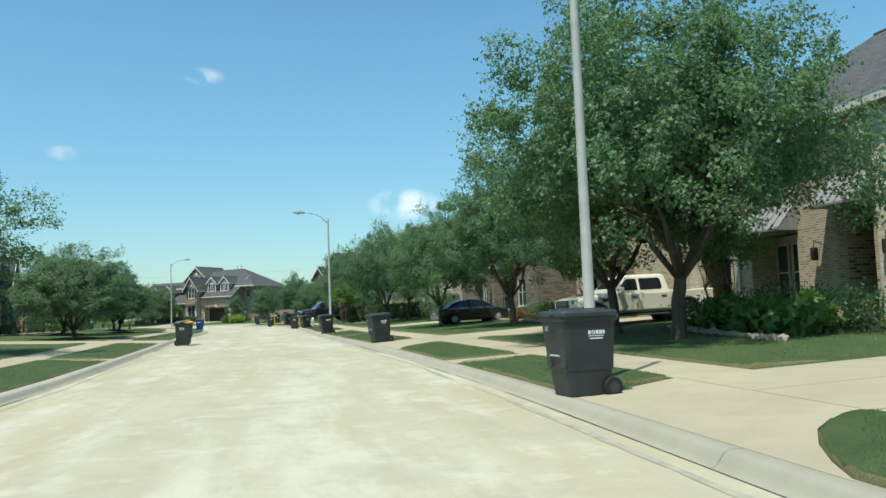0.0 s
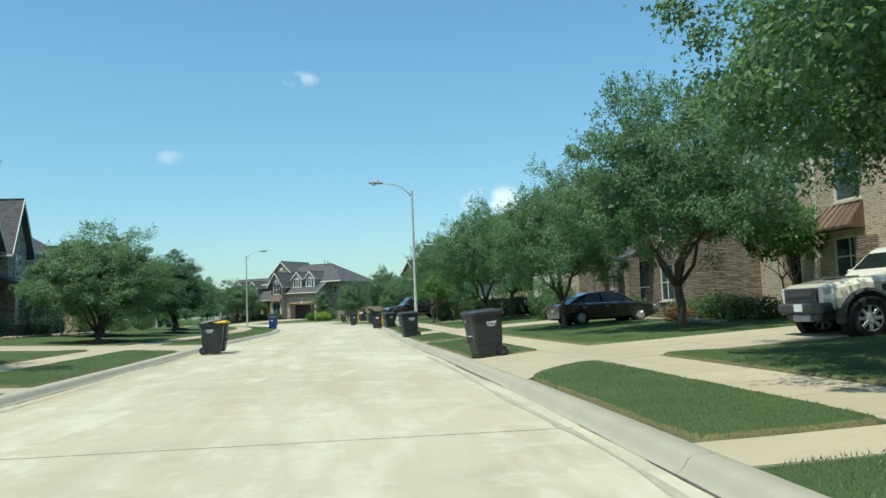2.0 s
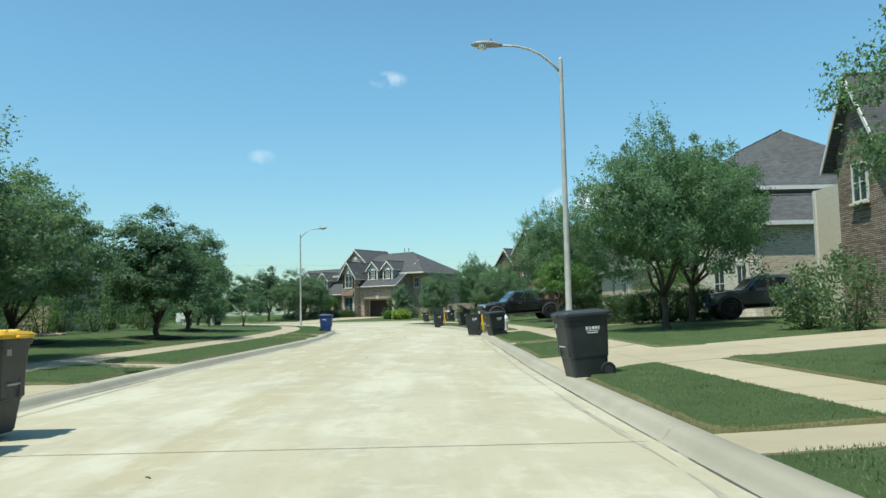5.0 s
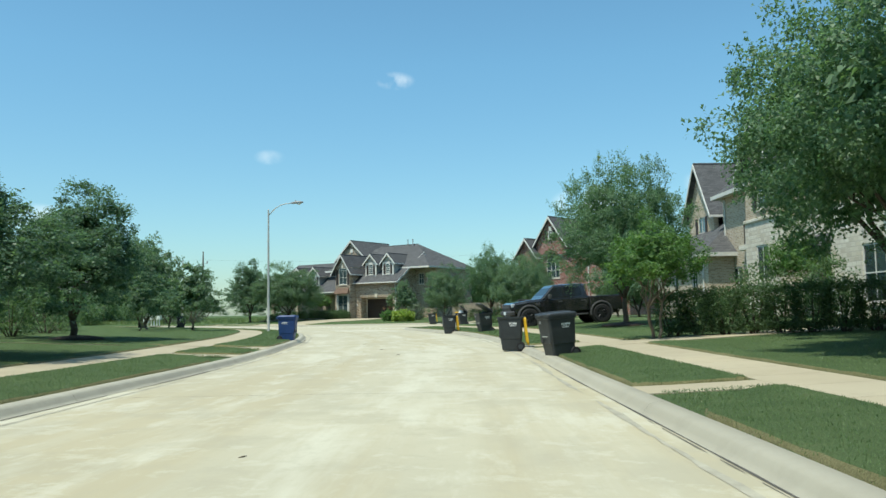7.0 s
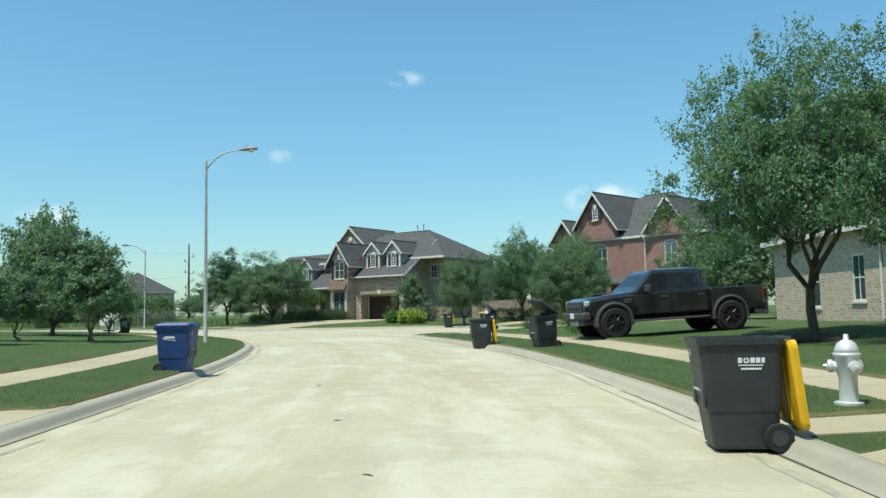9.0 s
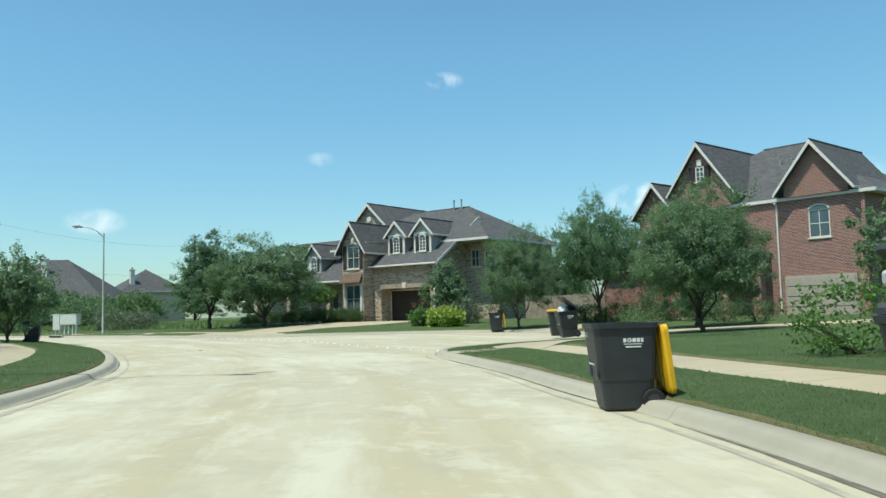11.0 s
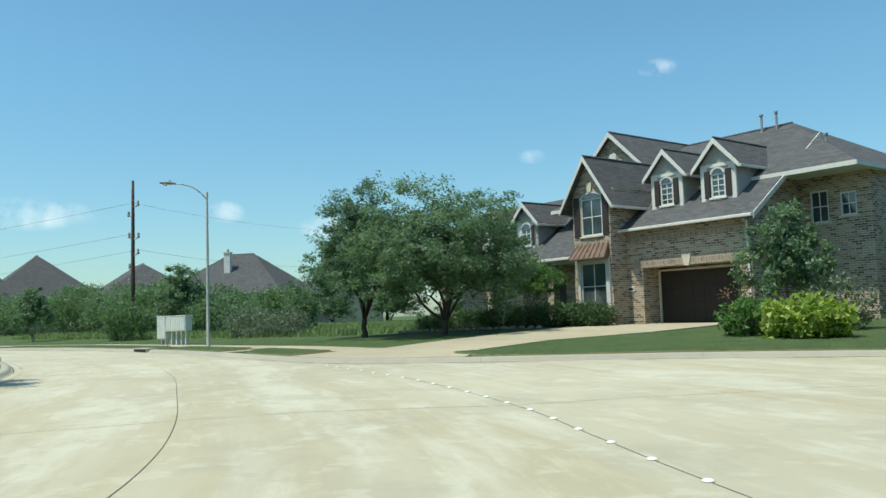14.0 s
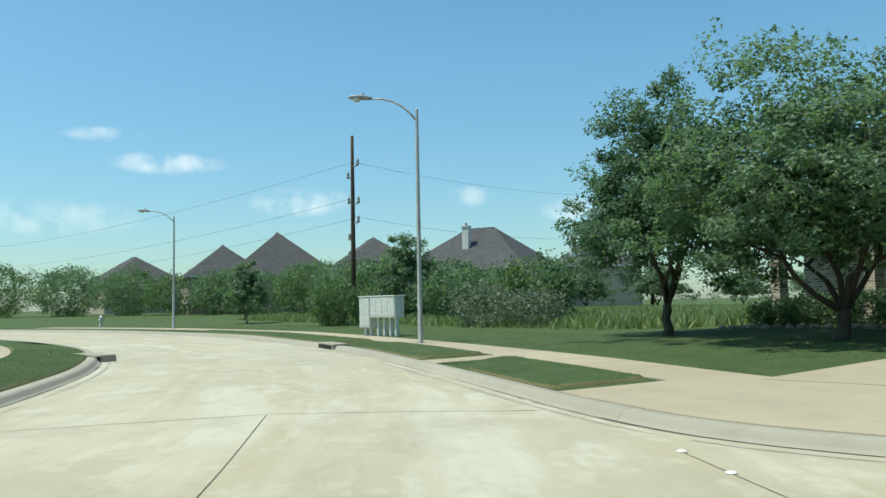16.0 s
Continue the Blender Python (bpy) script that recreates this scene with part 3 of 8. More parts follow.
def gutter(line, nrm, seed):
    """A dark strip painted for the shadow line at the kerb's foot and the wandering dirty crack a little way out in the
    road.
    """
    rng = np.random.default_rng(seed)
    q = np.arange(0, len(line) - 1, 0.6)
    p, n = line_at(line, nrm, q)
    # first strip: the kerb's shadow line, put in as dark colour
    for name, mat, off, amp, wide, z in (("gutter_seam", "joint", 0.042, 0.006, 0.015, 0.006), ("gutter_stain", "stain", -0.20, 0.10, 0.055, 0.004), ("wet_dirt", "grime", 0.0, 0.02, 0.05, 0.005)):
        V, F = [], []
        for i in range(len(q)):
            lean = {"gutter_seam": 0.55, "gutter_stain": 0.6, "wet_dirt": -0.15}[name]
            w = wide * max(0.0, lean + 1.3 * noise.noise((q[i] * (0.07 if name == "wet_dirt" else 0.23), seed, off * 9)) + rng.uniform(-0.15, 0.15))
            c = off + amp * noise.noise((q[i] * 0.09, seed + 4, 1)) + amp * 0.06 * rng.normal()
            V += [(p[i][0] + n[i][0] * (c - w), p[i][1] + n[i][1] * (c - w), z), (p[i][0] + n[i][0] * (c + w), p[i][1] + n[i][1] * (c + w), z)]
            if i and (w > 0.004):
                F.append((2 * i - 2, 2 * i, 2 * i + 1, 2 * i - 1))
        part(name, (V, F), mat, road)


gutter(OUT, NOUT, 5)
gutter(INN, NINN, 9)


def spaced(lo, hi, step, far):
    mid = list(np.arange(lo, hi + 0.01, step))
    grow, w = [], step
    while sum(grow) < far:
        w *= 1.35
        grow.append(w)
    c = np.cumsum(grow)
    return np.array([lo - x for x in c[::-1]] + mid + [hi + x for x in c])


gx, gy = spaced(-150, 50, 1.0, 1500), spaced(-36, 190, 1.0, 1500)
GX, GY = np.meshgrid(gx, gy)
P = np.stack([GX.ravel(), GY.ravel()], 1)
near = (np.abs(P[:, 0] + 50) < 130) & (np.abs(P[:, 1] - 77) < 140)
D = np.full(len(P), 60.0)
D[near] = distances(P[near])
for _ in range(2):
    snap = np.where(near & (np.abs(D - 0.3) < 0.78))[0]
    e = 0.05
    gxd = (distances(P[snap] + [e, 0]) - distances(P[snap] - [e, 0])) / (2 * e)
    gyd = (distances(P[snap] + [0, e]) - distances(P[snap] - [0, e])) / (2 * e)
    P[snap] += np.stack([gxd, gyd], 1) * (0.3 - D[snap])[:, None]
    D[snap] = 0.3
Z = rise(D, P) + np.array([0.03 * noise.noise((x * 0.15, y * 0.15, 3)) for x, y in P]) * np.clip((D - 5) / 5, 0, 1)
Z[snap] = 0.115
nx = len(gx)
F = []
for j in range(len(gy) - 1):
    for i in range(nx - 1):
        q = (j * nx + i, j * nx + i + 1, (j + 1) * nx + i + 1, (j + 1) * nx + i)
        if min(D[k] for k in q) > -0.4:
            F.append(q)
ground = mesh_obj("ground", [(x, y, z) for (x, y), z in zip(P, Z)], F, "lawn", smooth=True)
tagged(ground, "mown green lawns rising gently to the houses", "ground", kind="structure")

# ---- walks and drives ----
def slab(name, left, right, mat, parent=None, lift=0.02, seg=0.6, thick=0.09):
    """A concrete slab between two edge lines of equally many points, laid on the ground."""
    L, R = [Vector((*p, 0)) for p in left], [Vector((*p, 0)) for p in right]
    rows = []
    for i in range(len(L) - 1):
        n = max(1, int(max((L[i + 1] - L[i]).length, (R[i + 1] - R[i]).length) / seg))
        for k in range(n):
            rows.append((L[i].lerp(L[i + 1], k / n), R[i].lerp(R[i + 1], k / n)))
    rows.append((L[-1], R[-1]))
    across = max(2, int((rows[0][0] - rows[0][1]).length / 0.8) + 1)
    pts = np.array([[*(a.lerp(b, j / (across - 1)))][:2] for a, b in rows for j in range(across)])
    z = rise(distances(pts), pts) + lift
    V = [(x, y, h) for (x, y), h in zip(pts, z)] + [(x, y, h - thick) for (x, y), h in zip(pts, z)]
    n, m, k = across, len(rows), len(pts)
    F = [(i * n + j, i * n + j + 1, (i + 1) * n + j + 1, (i + 1) * n + j) for i in range(m - 1) for j in range(n - 1)]
    rim = [(0, j) for j in range(n)] + [(i, n - 1) for i in range(1, m)] + [(m - 1, j) for j in range(n - 2, -1, -1)] + [(i, 0) for i in range(m - 2, 0, -1)]
    idx = [i * n + j for i, j in rim]
    F += [(a, b, b + k, a + k) for a, b in zip(idx, idx[1:] + idx[:1])]
    return mesh_obj(name, V, F, mat, parent)


def sidewalk(name, side, y0, y1, d0, d1):
    line, nrm = (OUT, NOUT) if side == "out" else (INN, NINN)
    ob = tagged(new(name), "pale concrete footpath in square panels", "footpath", kind="structure")
    i, j = (int(y0 * 2), int(y1 * 2)) if side[0] != "Y" else (0, 0)
    for k in range(i, j - 2, 3):
        a, b = line[k:k + 4], nrm[k:k + 4]
        a0, a1 = a + b * d0, a + b * d1
        a0[-1] += (a0[-2] - a0[-1]) * 0.03
        a1[-1] += (a1[-2] - a1[-1]) * 0.03
        slab("panel", a0, a1, "walk", ob, 0.018, 1.5)
    return ob


def s_of(side, y):
    line = OUT if side == "out" else INN
    return int(np.argmin(np.abs(line[:230, 1] - y))) / 2


def s_at(side, x, y):
    line = OUT if side == "out" else INN
    return int(np.argmin(np.hypot(line[:, 0] - x, line[:, 1] - y))) / 2


SWEEP, LEAN = 2.3, 1.1


def apron(d):
    """How far the two edges of a swept drive lie back along the kerb at a distance d from it."""
    u = np.clip((np.asarray(d, float) - 0.34) / 1.9, 0, 1)
    return SWEEP * (1 - u) ** 2, LEAN * (1 - u)


def drive(label, side, y0, y1, depth, flare=0.9, skew=0.0, by_s=False, swept=False):
    """A driveway from the kerb up to the house, flared at the street, in panels."""
    line, nrm = (OUT, NOUT) if side == "out" else (INN, NINN)
    a, b = (y0, y1) if by_s else (s_of(side, y0), s_of(side, y1))
    mid = int(a + b)
    n0 = nrm[mid]
    t0 = np.array([n0[1], -n0[0]]) * (-1 if side == "out" else 1)
    pa, pb = line[int(a * 2)], line[int(b * 2)]
    ob = tagged(new("driveway"), label, "driveway", kind="structure")

    def edges(d, f):
        sh = n0 * d + t0 * skew * d
        return pa + sh - t0 * f, pb + sh + t0 * f
    ds = [0.34, 0.6, 0.9, 1.3, 1.7, 2.24]
    first = len(ds) - 1
    while ds[-1] < depth:
        ds.append(min(depth, ds[-1] + 3.0))
    if swept:
        E = []
        for d in ds:
            near, far = apron(d)
            side_move = t0 * skew * max(0.0, d - 2.24)
            E.append((pa + n0 * d + side_move - t0 * near, pb + n0 * d + side_move - t0 * far))
    else:
        E = [edges(d, flare * (1 - min(1.0, (d - 0.34) / 1.9)) ** 2) for d in ds]
    slab("panel", [e[0] for e in E[:first + 1]], [e[1] for e in E[:first + 1]], "walk", ob, 0.024, 0.5)
    for i in range(first, len(E) - 1):
        g = (E[i + 1][0] - E[i][0]) * 0.006
        for u0, u1 in ((0.0, 0.497), (0.503, 1.0)):
            l = [e[0] * (1 - u0) + e[1] * u0 for e in (E[i], E[i + 1])]
            r = [e[0] * (1 - u1) + e[1] * u1 for e in (E[i], E[i + 1])]
            slab("panel", [l[0] + g, l[1]], [r[0] + g, r[1]], "walk", ob, 0.024)
    return ob


def lead_walk(side, y, width=1.2, d1=2.3, by_s=False):
    line, nrm = (OUT, NOUT) if side == "out" else (INN, NINN)
    i = int((y if by_s else s_of(side, y)) * 2)
    j = i + max(2, int(width * 2))
    ob = tagged(new("lead_walk"), "short concrete walk from kerb to footpath", "footpath", kind="structure")
    slab("panel", [line[i] + nrm[i] * 0.4, line[i] + nrm[i] * d1], [line[j] + nrm[j] * 0.4, line[j] + nrm[j] * d1], "walk", ob, 0.016)
    return ob


OUT_WALK, INN_WALK = (2.25, 3.5), (2.5, 3.8)
s_nose = s_at("out", -34.9, 109)
sidewalk("sidewalk_outer", "out", s_of("out", 0), s_nose - 1, *OUT_WALK)
sidewalk("sidewalk_inner", "inn", s_of("inn", 4), s_at("inn", -86, 127.8), *INN_WALK)
sidewalk("sidewalk_field", "out", s_at("out", -59.5, 128.9), s_at("out", -118, 129.4), 2.3, 3.6)
sidewalk("sidewalk_bulb", "out", s_nose + 1, s_at("out", -33.1, 121.5), 2.0, 3.2)
DRIVES = [
    drive("pale concrete driveway with saw-cut joints", "out", 12.9, 17.1, 16, swept=True),
    drive("concrete driveway under the white pickup", "out", 32.5, 36.8, 17, skew=0.1, swept=True),
    drive("concrete driveway beneath the dark saloon", "out", 53.7, 58.0, 12.5, skew=0.25, swept=True),
    drive("concrete driveway beside the hydrant", "out", 76.3, 81.1, 15, skew=0.2, swept=True),
    drive("concrete driveway beneath the black pickup", "out", 96.6, 101.2, 14, skew=0.1, swept=True),
    drive("wide concrete driveway of the red brick house", "out", s_at("out", -33.1, 120.8), s_at("out", -33.6, 125.0), 18, 1.2, -0.25, True),
    drive("concrete driveway beside the wooden fence", "out", s_at("out", -36.9, 130.1), s_at("out", -40.0, 132.6), 10, 0.8, 0.0, True),
    drive("concrete driveway across the footpath", "inn", 45.3, 49.8, 12),
    drive("concrete driveway between mown lawns", "inn", 83.9, 87.7, 13, 1.2),
]
for y in (23.0, 45.0, 64.4, 88.0):
    lead_walk("out", y)
lead_walk("out", s_at("out", -34.45, 108.2), 1.0, 2.0, True)
nose = tagged(new("footpath_corner"), "pale concrete footpath rounding the corner", "footpath", kind="structure")
slab("panel", [(-33.05, 109.3), (-33.75, 110.7), (-33.45, 112.0), (-33.0, 113.4)], [(-31.7, 108.6), (-31.8, 110.8), (-31.75, 112.2), (-31.6, 113.6)], "walk", nose, 0.03)
lead_walk("out", s_at("out", -66.5, 131.3), 1.2, 2.4, True)
for y in (73.0, 54.7, 30.0):
    lead_walk("inn", y, d1=2.5)

# joints of the roadway


def joint_strip(pts, w=0.012):
    P3 = [Vector((*p, 0)) for p in pts]
    V, F = [], []
    for i, p in enumerate(P3):
        d = (P3[min(i + 1, len(P3) - 1)] - P3[max(0, i - 1)]).normalized()
        q = Vector((-d.y, d.x, 0)) * w
        V += [(p.x - q.x, p.y - q.y, 0.004), (p.x + q.x, p.y + q.y, 0.004)]
    F = [(2 * i, 2 * i + 2, 2 * i + 3, 2 * i + 1) for i in range(len(P3) - 1)]
    part("joint", (V, F), "joint", road)


for y in (-15, 5.5, 26.0, 46.4, 66.6, 88.2):
    a = along("out", y, -0.06)
    b = INN[int(np.argmin(np.hypot(*(INN - a).T)))]
    joint_strip([a * (1 - k / 6) + b * k / 6 for k in range(7)], 0.007)
joint_strip([(-39.18, 103.03), (-37.37, 105.38), (-36.0, 105.96), (-33.93, 106.91)], 0.007)
joint_strip([(-39.6, 100.5), (-37.96, 102.13), (-36.59, 103.55)], 0.008)
joint_strip([(-37.05, 103.05), (-36.8, 103.32), (-36.55, 103.58)], 0.03)
joint_strip([(-53.2, 112.5), (-50.78, 115.86), (-49.69, 117.71), (-48.64, 119.22), (-46.15, 121.06), (-45.06, 122.41), (-41.93, 125.62), (-38, 129.6)], 0.007)
joint_strip([(-62.86, 122.58), (-61.97, 125.7), (-60.8, 127.3), (-59.68, 128.6)], 0.008)
curve_pts = [(-37.37, 105.38), (-40.5, 108.8), (-43.6, 112.0), (-46.6, 115.2), (-49.5, 117.6), (-53.5, 120.4), (-57.5, 123.1), (-61.97, 125.7)]
joint_strip([tuple(p) for p in smooth_line(curve_pts, 0.5)], 0.006)
dot_line = smooth_line([(-35.6, 111.6), (-40.3, 115.7), (-42.33, 117.51), (-43.82, 118.92), (-46.15, 121.06), (-50.49, 124.2), (-55.45, 126.97), (-56.94, 127.8)], 0.25)
joint_strip([tuple(p) for p in dot_line[::2]], 0.005)
dome = lathe([(0.055, 0.0), (0.053, 0.008), (0.042, 0.016), (0.02, 0.021), (0.002, 0.022)], 10)
dots = None
for i in range(2, len(dot_line), 4):
    x, y = dot_line[i]
    if dots is None:
        dots = tagged(mesh_obj("road_marker", *dome, "dot", smooth=True), "round white ceramic road marker glued to concrete", "road marker", "road markers")
        dots.matrix_world = pose(x, y, 0.003)
    else:
        copy_thing(dots, pose(x, y, 0.003, 0, 0, i))


# ---- bins ----
def wheelie_bin(body, lid, label, lid_open=False, seed=0):
    """A 95-gallon cart; its front faces -y, the wheels are behind."""
    ob = thing("wheelie_bin", label, "rubbish bin", group="kerbside bins")
    rings = []

    def sect(z, w, d, y, r=0.07):
        pts = []
        for cx, cy, a0 in ((w - r, d - r, 0), (-w + r, d - r, 90), (-w + r, -d + r, 180), (w - r, -d + r, 270)):
            for k in range(4):
                a = radians(a0 + k * 30)
                pts.append((cx + r * math.cos(a), y + cy + r * math.sin(a), z))
        return pts
    rings = [sect(0.02, 0.25, 0.285, 0.02), sect(0.05, 0.265, 0.305, 0.02), sect(0.36, 0.29, 0.33, 0.0), sect(0.38, 0.30, 0.342, 0.0), sect(0.66, 0.318, 0.362, -0.01), sect(0.99, 0.335, 0.385, -0.02), sect(1.0, 0.358, 0.405, -0.02), sect(1.06, 0.362, 0.41, -0.02), sect(1.06, 0.335, 0.38, -0.02), sect(0.8, 0.30, 0.34, -0.02)]
    part("bin_body", loft(rings), body, ob)
    for sx in (-1, 1):
        part("lift_pocket", cbox(sx * 0.2 - 0.07, sx * 0.2 + 0.07, -0.372, -0.335, 0.40, 0.66, 0.02), "black2", ob)
        wheel = part("wheel", moved(lathe([(0.02, -0.03), (0.125, -0.03), (0.135, -0.015), (0.135, 0.015), (0.125, 0.03), (0.02, 0.03)], 18), pose(sx * 0.31, 0.29, 0.135, 0, 90, 0)), "tyre", ob)
        part("hub", moved(lathe([(0.075, -0.034), (0.08, 0.0), (0.075, 0.034)], 12), pose(sx * 0.31, 0.29, 0.135, 0, 90, 0)), "black2", wheel)
    part("axle", tube([(-0.3, 0.29, 0.135), (0.3, 0.29, 0.135)], 0.014), "galv", ob)
    part("front_bar", tube([(-0.13, -0.375, 0.56), (0.13, -0.375, 0.56)], 0.013), "galv", ob)
    part("front_recess", cbox(-0.13, 0.13, -0.362, -0.34, 0.50, 0.62, 0.006), "black2", ob)
    part("handle", tube([(-0.25, 0.38, 0.99), (-0.25, 0.44, 1.04), (-0.22, 0.46, 1.05), (0.22, 0.46, 1.05), (0.25, 0.44, 1.04), (0.25, 0.38, 0.99)], 0.018), body, ob)
    lid_rings = [sect(0.0, 0.375, 0.42, 0.0), sect(0.045, 0.375, 0.42, 0.0), sect(0.075, 0.35, 0.39, 0.0), sect(0.085, 0.2, 0.24, 0.02)]
    piece = join(loft(lid_rings), cbox(-0.16, -0.1, -0.35, 0.35, 0.06, 0.1, 0.012), cbox(0.1, 0.16, -0.35, 0.35, 0.06, 0.1, 0.012), cbox(-0.1, 0.1, -0.47, -0.4, 0.0, 0.035, 0.01))
    if lid_open == "back":
        piece = moved(piece, pose(0, 0.47, 1.04, 0, 0, 0) @ pose(0, 0, 0, 96, 0, 0) @ pose(0, -0.42, 0.0))
    elif lid_open:
        piece = moved(piece, pose(0, 0.40, 1.07, -float(lid_open), 0, 0) @ pose(0, -0.42, 0))
    else:
        piece = moved(piece, pose(0, -0.02, 1.065))
    part("lid", piece, lid, ob)
    # printed bars on both sides
    for sx in (-1, 1):
        marks = []
        if body == "black":
            y = -0.155
            for w in (0.05, 0.0, 0.055, 0.055, 0.04):
                if w:
                    marks.append(("print_bar", cbox(y, y + w, -0.004, 0.004, 0.80, 0.865, 0.002)))
                    y += w + 0.014
                else:
                    marks.append(("print_ring", moved(lathe([(0.034, -0.004), (0.036, 0.004), (0.018, 0.004), (0.018, -0.004)], 14), pose(y + 0.036, 0, 0.832, 90, 0, 0))))
                    y += 0.086
            marks.append(("print_bar", cbox(-0.15, 0.15, -0.004, 0.004, 0.765, 0.778)))
            marks.append(("print_bar", cbox(-0.12, 0.13, -0.004, 0.004, 0.715, 0.738)))
        else:
            marks.append(("print_bar", cbox(-0.16, 0.16, -0.004, 0.004, 0.78, 0.84, 0.002)))
            marks.append(("print_swoosh", moved(cbox(-0.2, 0.2, -0.004, 0.004, -0.01, 0.01), pose(0, 0, 0.74, 0, 8, 0))))
        for nm, piece in marks:
            # laid on the sloping side wall
            m = pose(sx * 0.3295, 0.06, 0.83, 0, 0, sx * 90) @ pose(0, 0, 0, 2.9, 0, 0) @ Matrix.Scale(0.74, 4) @ pose(0, 0, -0.8)
            part(nm, moved(piece, m), "print", ob)
    part("serial_plate", cbox(-0.2, -0.1, -0.403, -0.388, 0.88, 0.95), "satgrey", ob)
    return ob


def bin_at(ob, x, y, turn, lean=0.0, z=None):
    ob.matrix_world = pose(x, y, (0.0 if z is None else z), lean, 0, turn)
    return ob


# turn: degrees from facing -y
ZB = 0.14
bin_at(wheelie_bin("black", "black2", "black wheeled bin at the kerb beside a lamp post"), 0.95, 16.4, -66, 0, z=0.11)
bin_at(wheelie_bin("black", "black2", "black wheeled bin tilted on the driveway apron"), -4.95, 36.4, -58, 4, z=0.11)
bin_at(wheelie_bin("black", "black2", "black wheeled bin in front of a lamp post"), -10.7, 52.25, -62, 3, z=0.11)
bin_at(wheelie_bin("black", "black2", "black wheeled bin on the kerb beside the driveway"), -17.45, 73.75, -52, 4, z=0.07)
bin_at(wheelie_bin("black", "yellow", "black wheeled bin with its yellow lid hanging behind", "back"), -19.76, 78.4, -78, z=0.02)
rh = bin_at(wheelie_bin("black", "black2", "overfull black wheeled bin leaning on the kerb", 35), -25.0, 95.0, -50, 5, z=0.12)
bin_at(wheelie_bin("black", "yellow", "black wheeled bin with hanging yellow lid at the kerb", "back"), -28.0, 98.2, -67.5, z=0.0)
bin_at(wheelie_bin("black", "yellow", "black wheeled bin with yellow lid hung open near the fence", "back"), -40.75, 133.0, -70, z=0.08)
bin_at(wheelie_bin("black", "yellow", "black wheeled bin with closed yellow lid"), -34.5, 122.2, -70, z=0.1)
rl = bin_at(wheelie_bin("black", "black2", "black wheeled bin overflowing with white rubbish bags", 40), -33.55, 120.0, -60, 4, z=0.12)
bin_at(wheelie_bin("black", "black2", "black wheeled bin standing in the gutter with bulging lid", 9), -16.1, 44.25, 112, z=0.02)
bin_at(wheelie_bin("black", "yellow", "black wheeled bin with a bright yellow lid"), -16.5, 45.4, 108, z=0.04)
bin_at(wheelie_bin("blue", "blue", "blue wheeled recycling bin on the kerb"), -31.45, 85.3, 108, z=0.08)
bin_at(wheelie_bin("black", "yellow", "black wheeled bin with yellow lid beside the far drive"), -100.6, 126.4, 160, z=0.13)
bin_at(wheelie_bin("black", "black2", "black wheeled bin at the bend of the road"), -61.3, 118.9, 130, z=0.12)


def rubbish_bag(x, y, z, r, mat, label, seed):
    random.seed(seed)
    bm = bmesh.new()
    bmesh.ops.create_icosphere(bm, subdivisions=3, radius=r)
    for v in bm.verts:
        k = 1 + 0.3 * noise.noise(v.co * (2.2 / r) * 0.6 + Vector((seed, 0, 0)))
        v.co *= k
        v.co.z *= 0.8
    me = bpy.data.meshes.new("rubbish_bag")
    bm.to_mesh(me)
    bm.free()
    me.materials.append(M[mat])
    ob = tagged(new("rubbish_bag", me), label, "rubbish bag")
    ob.matrix_world = pose(x, y, z, 0, 0, seed * 40)


rubbish_bag(-33.75, 120.1, 1.22, 0.24, "bag", "knotted white rubbish bag on top of the bin", 1)
rubbish_bag(-33.9, 120.3, 1.08, 0.17, "bag", "crumpled white bag bulging from the bin", 2)
rubbish_bag(-33.5, 120.25, 1.2, 0.2, "black", "black rubbish bag under the raised lid", 3)
rubbish_bag(-16.2, 44.45, 1.0, 0.2, "bag", "white bag pushing up the bin's lid", 4)
rubbish_bag(-25.0, 95.05, 1.1, 0.22, "black", "dark rubbish bag heaped in the bin", 5)


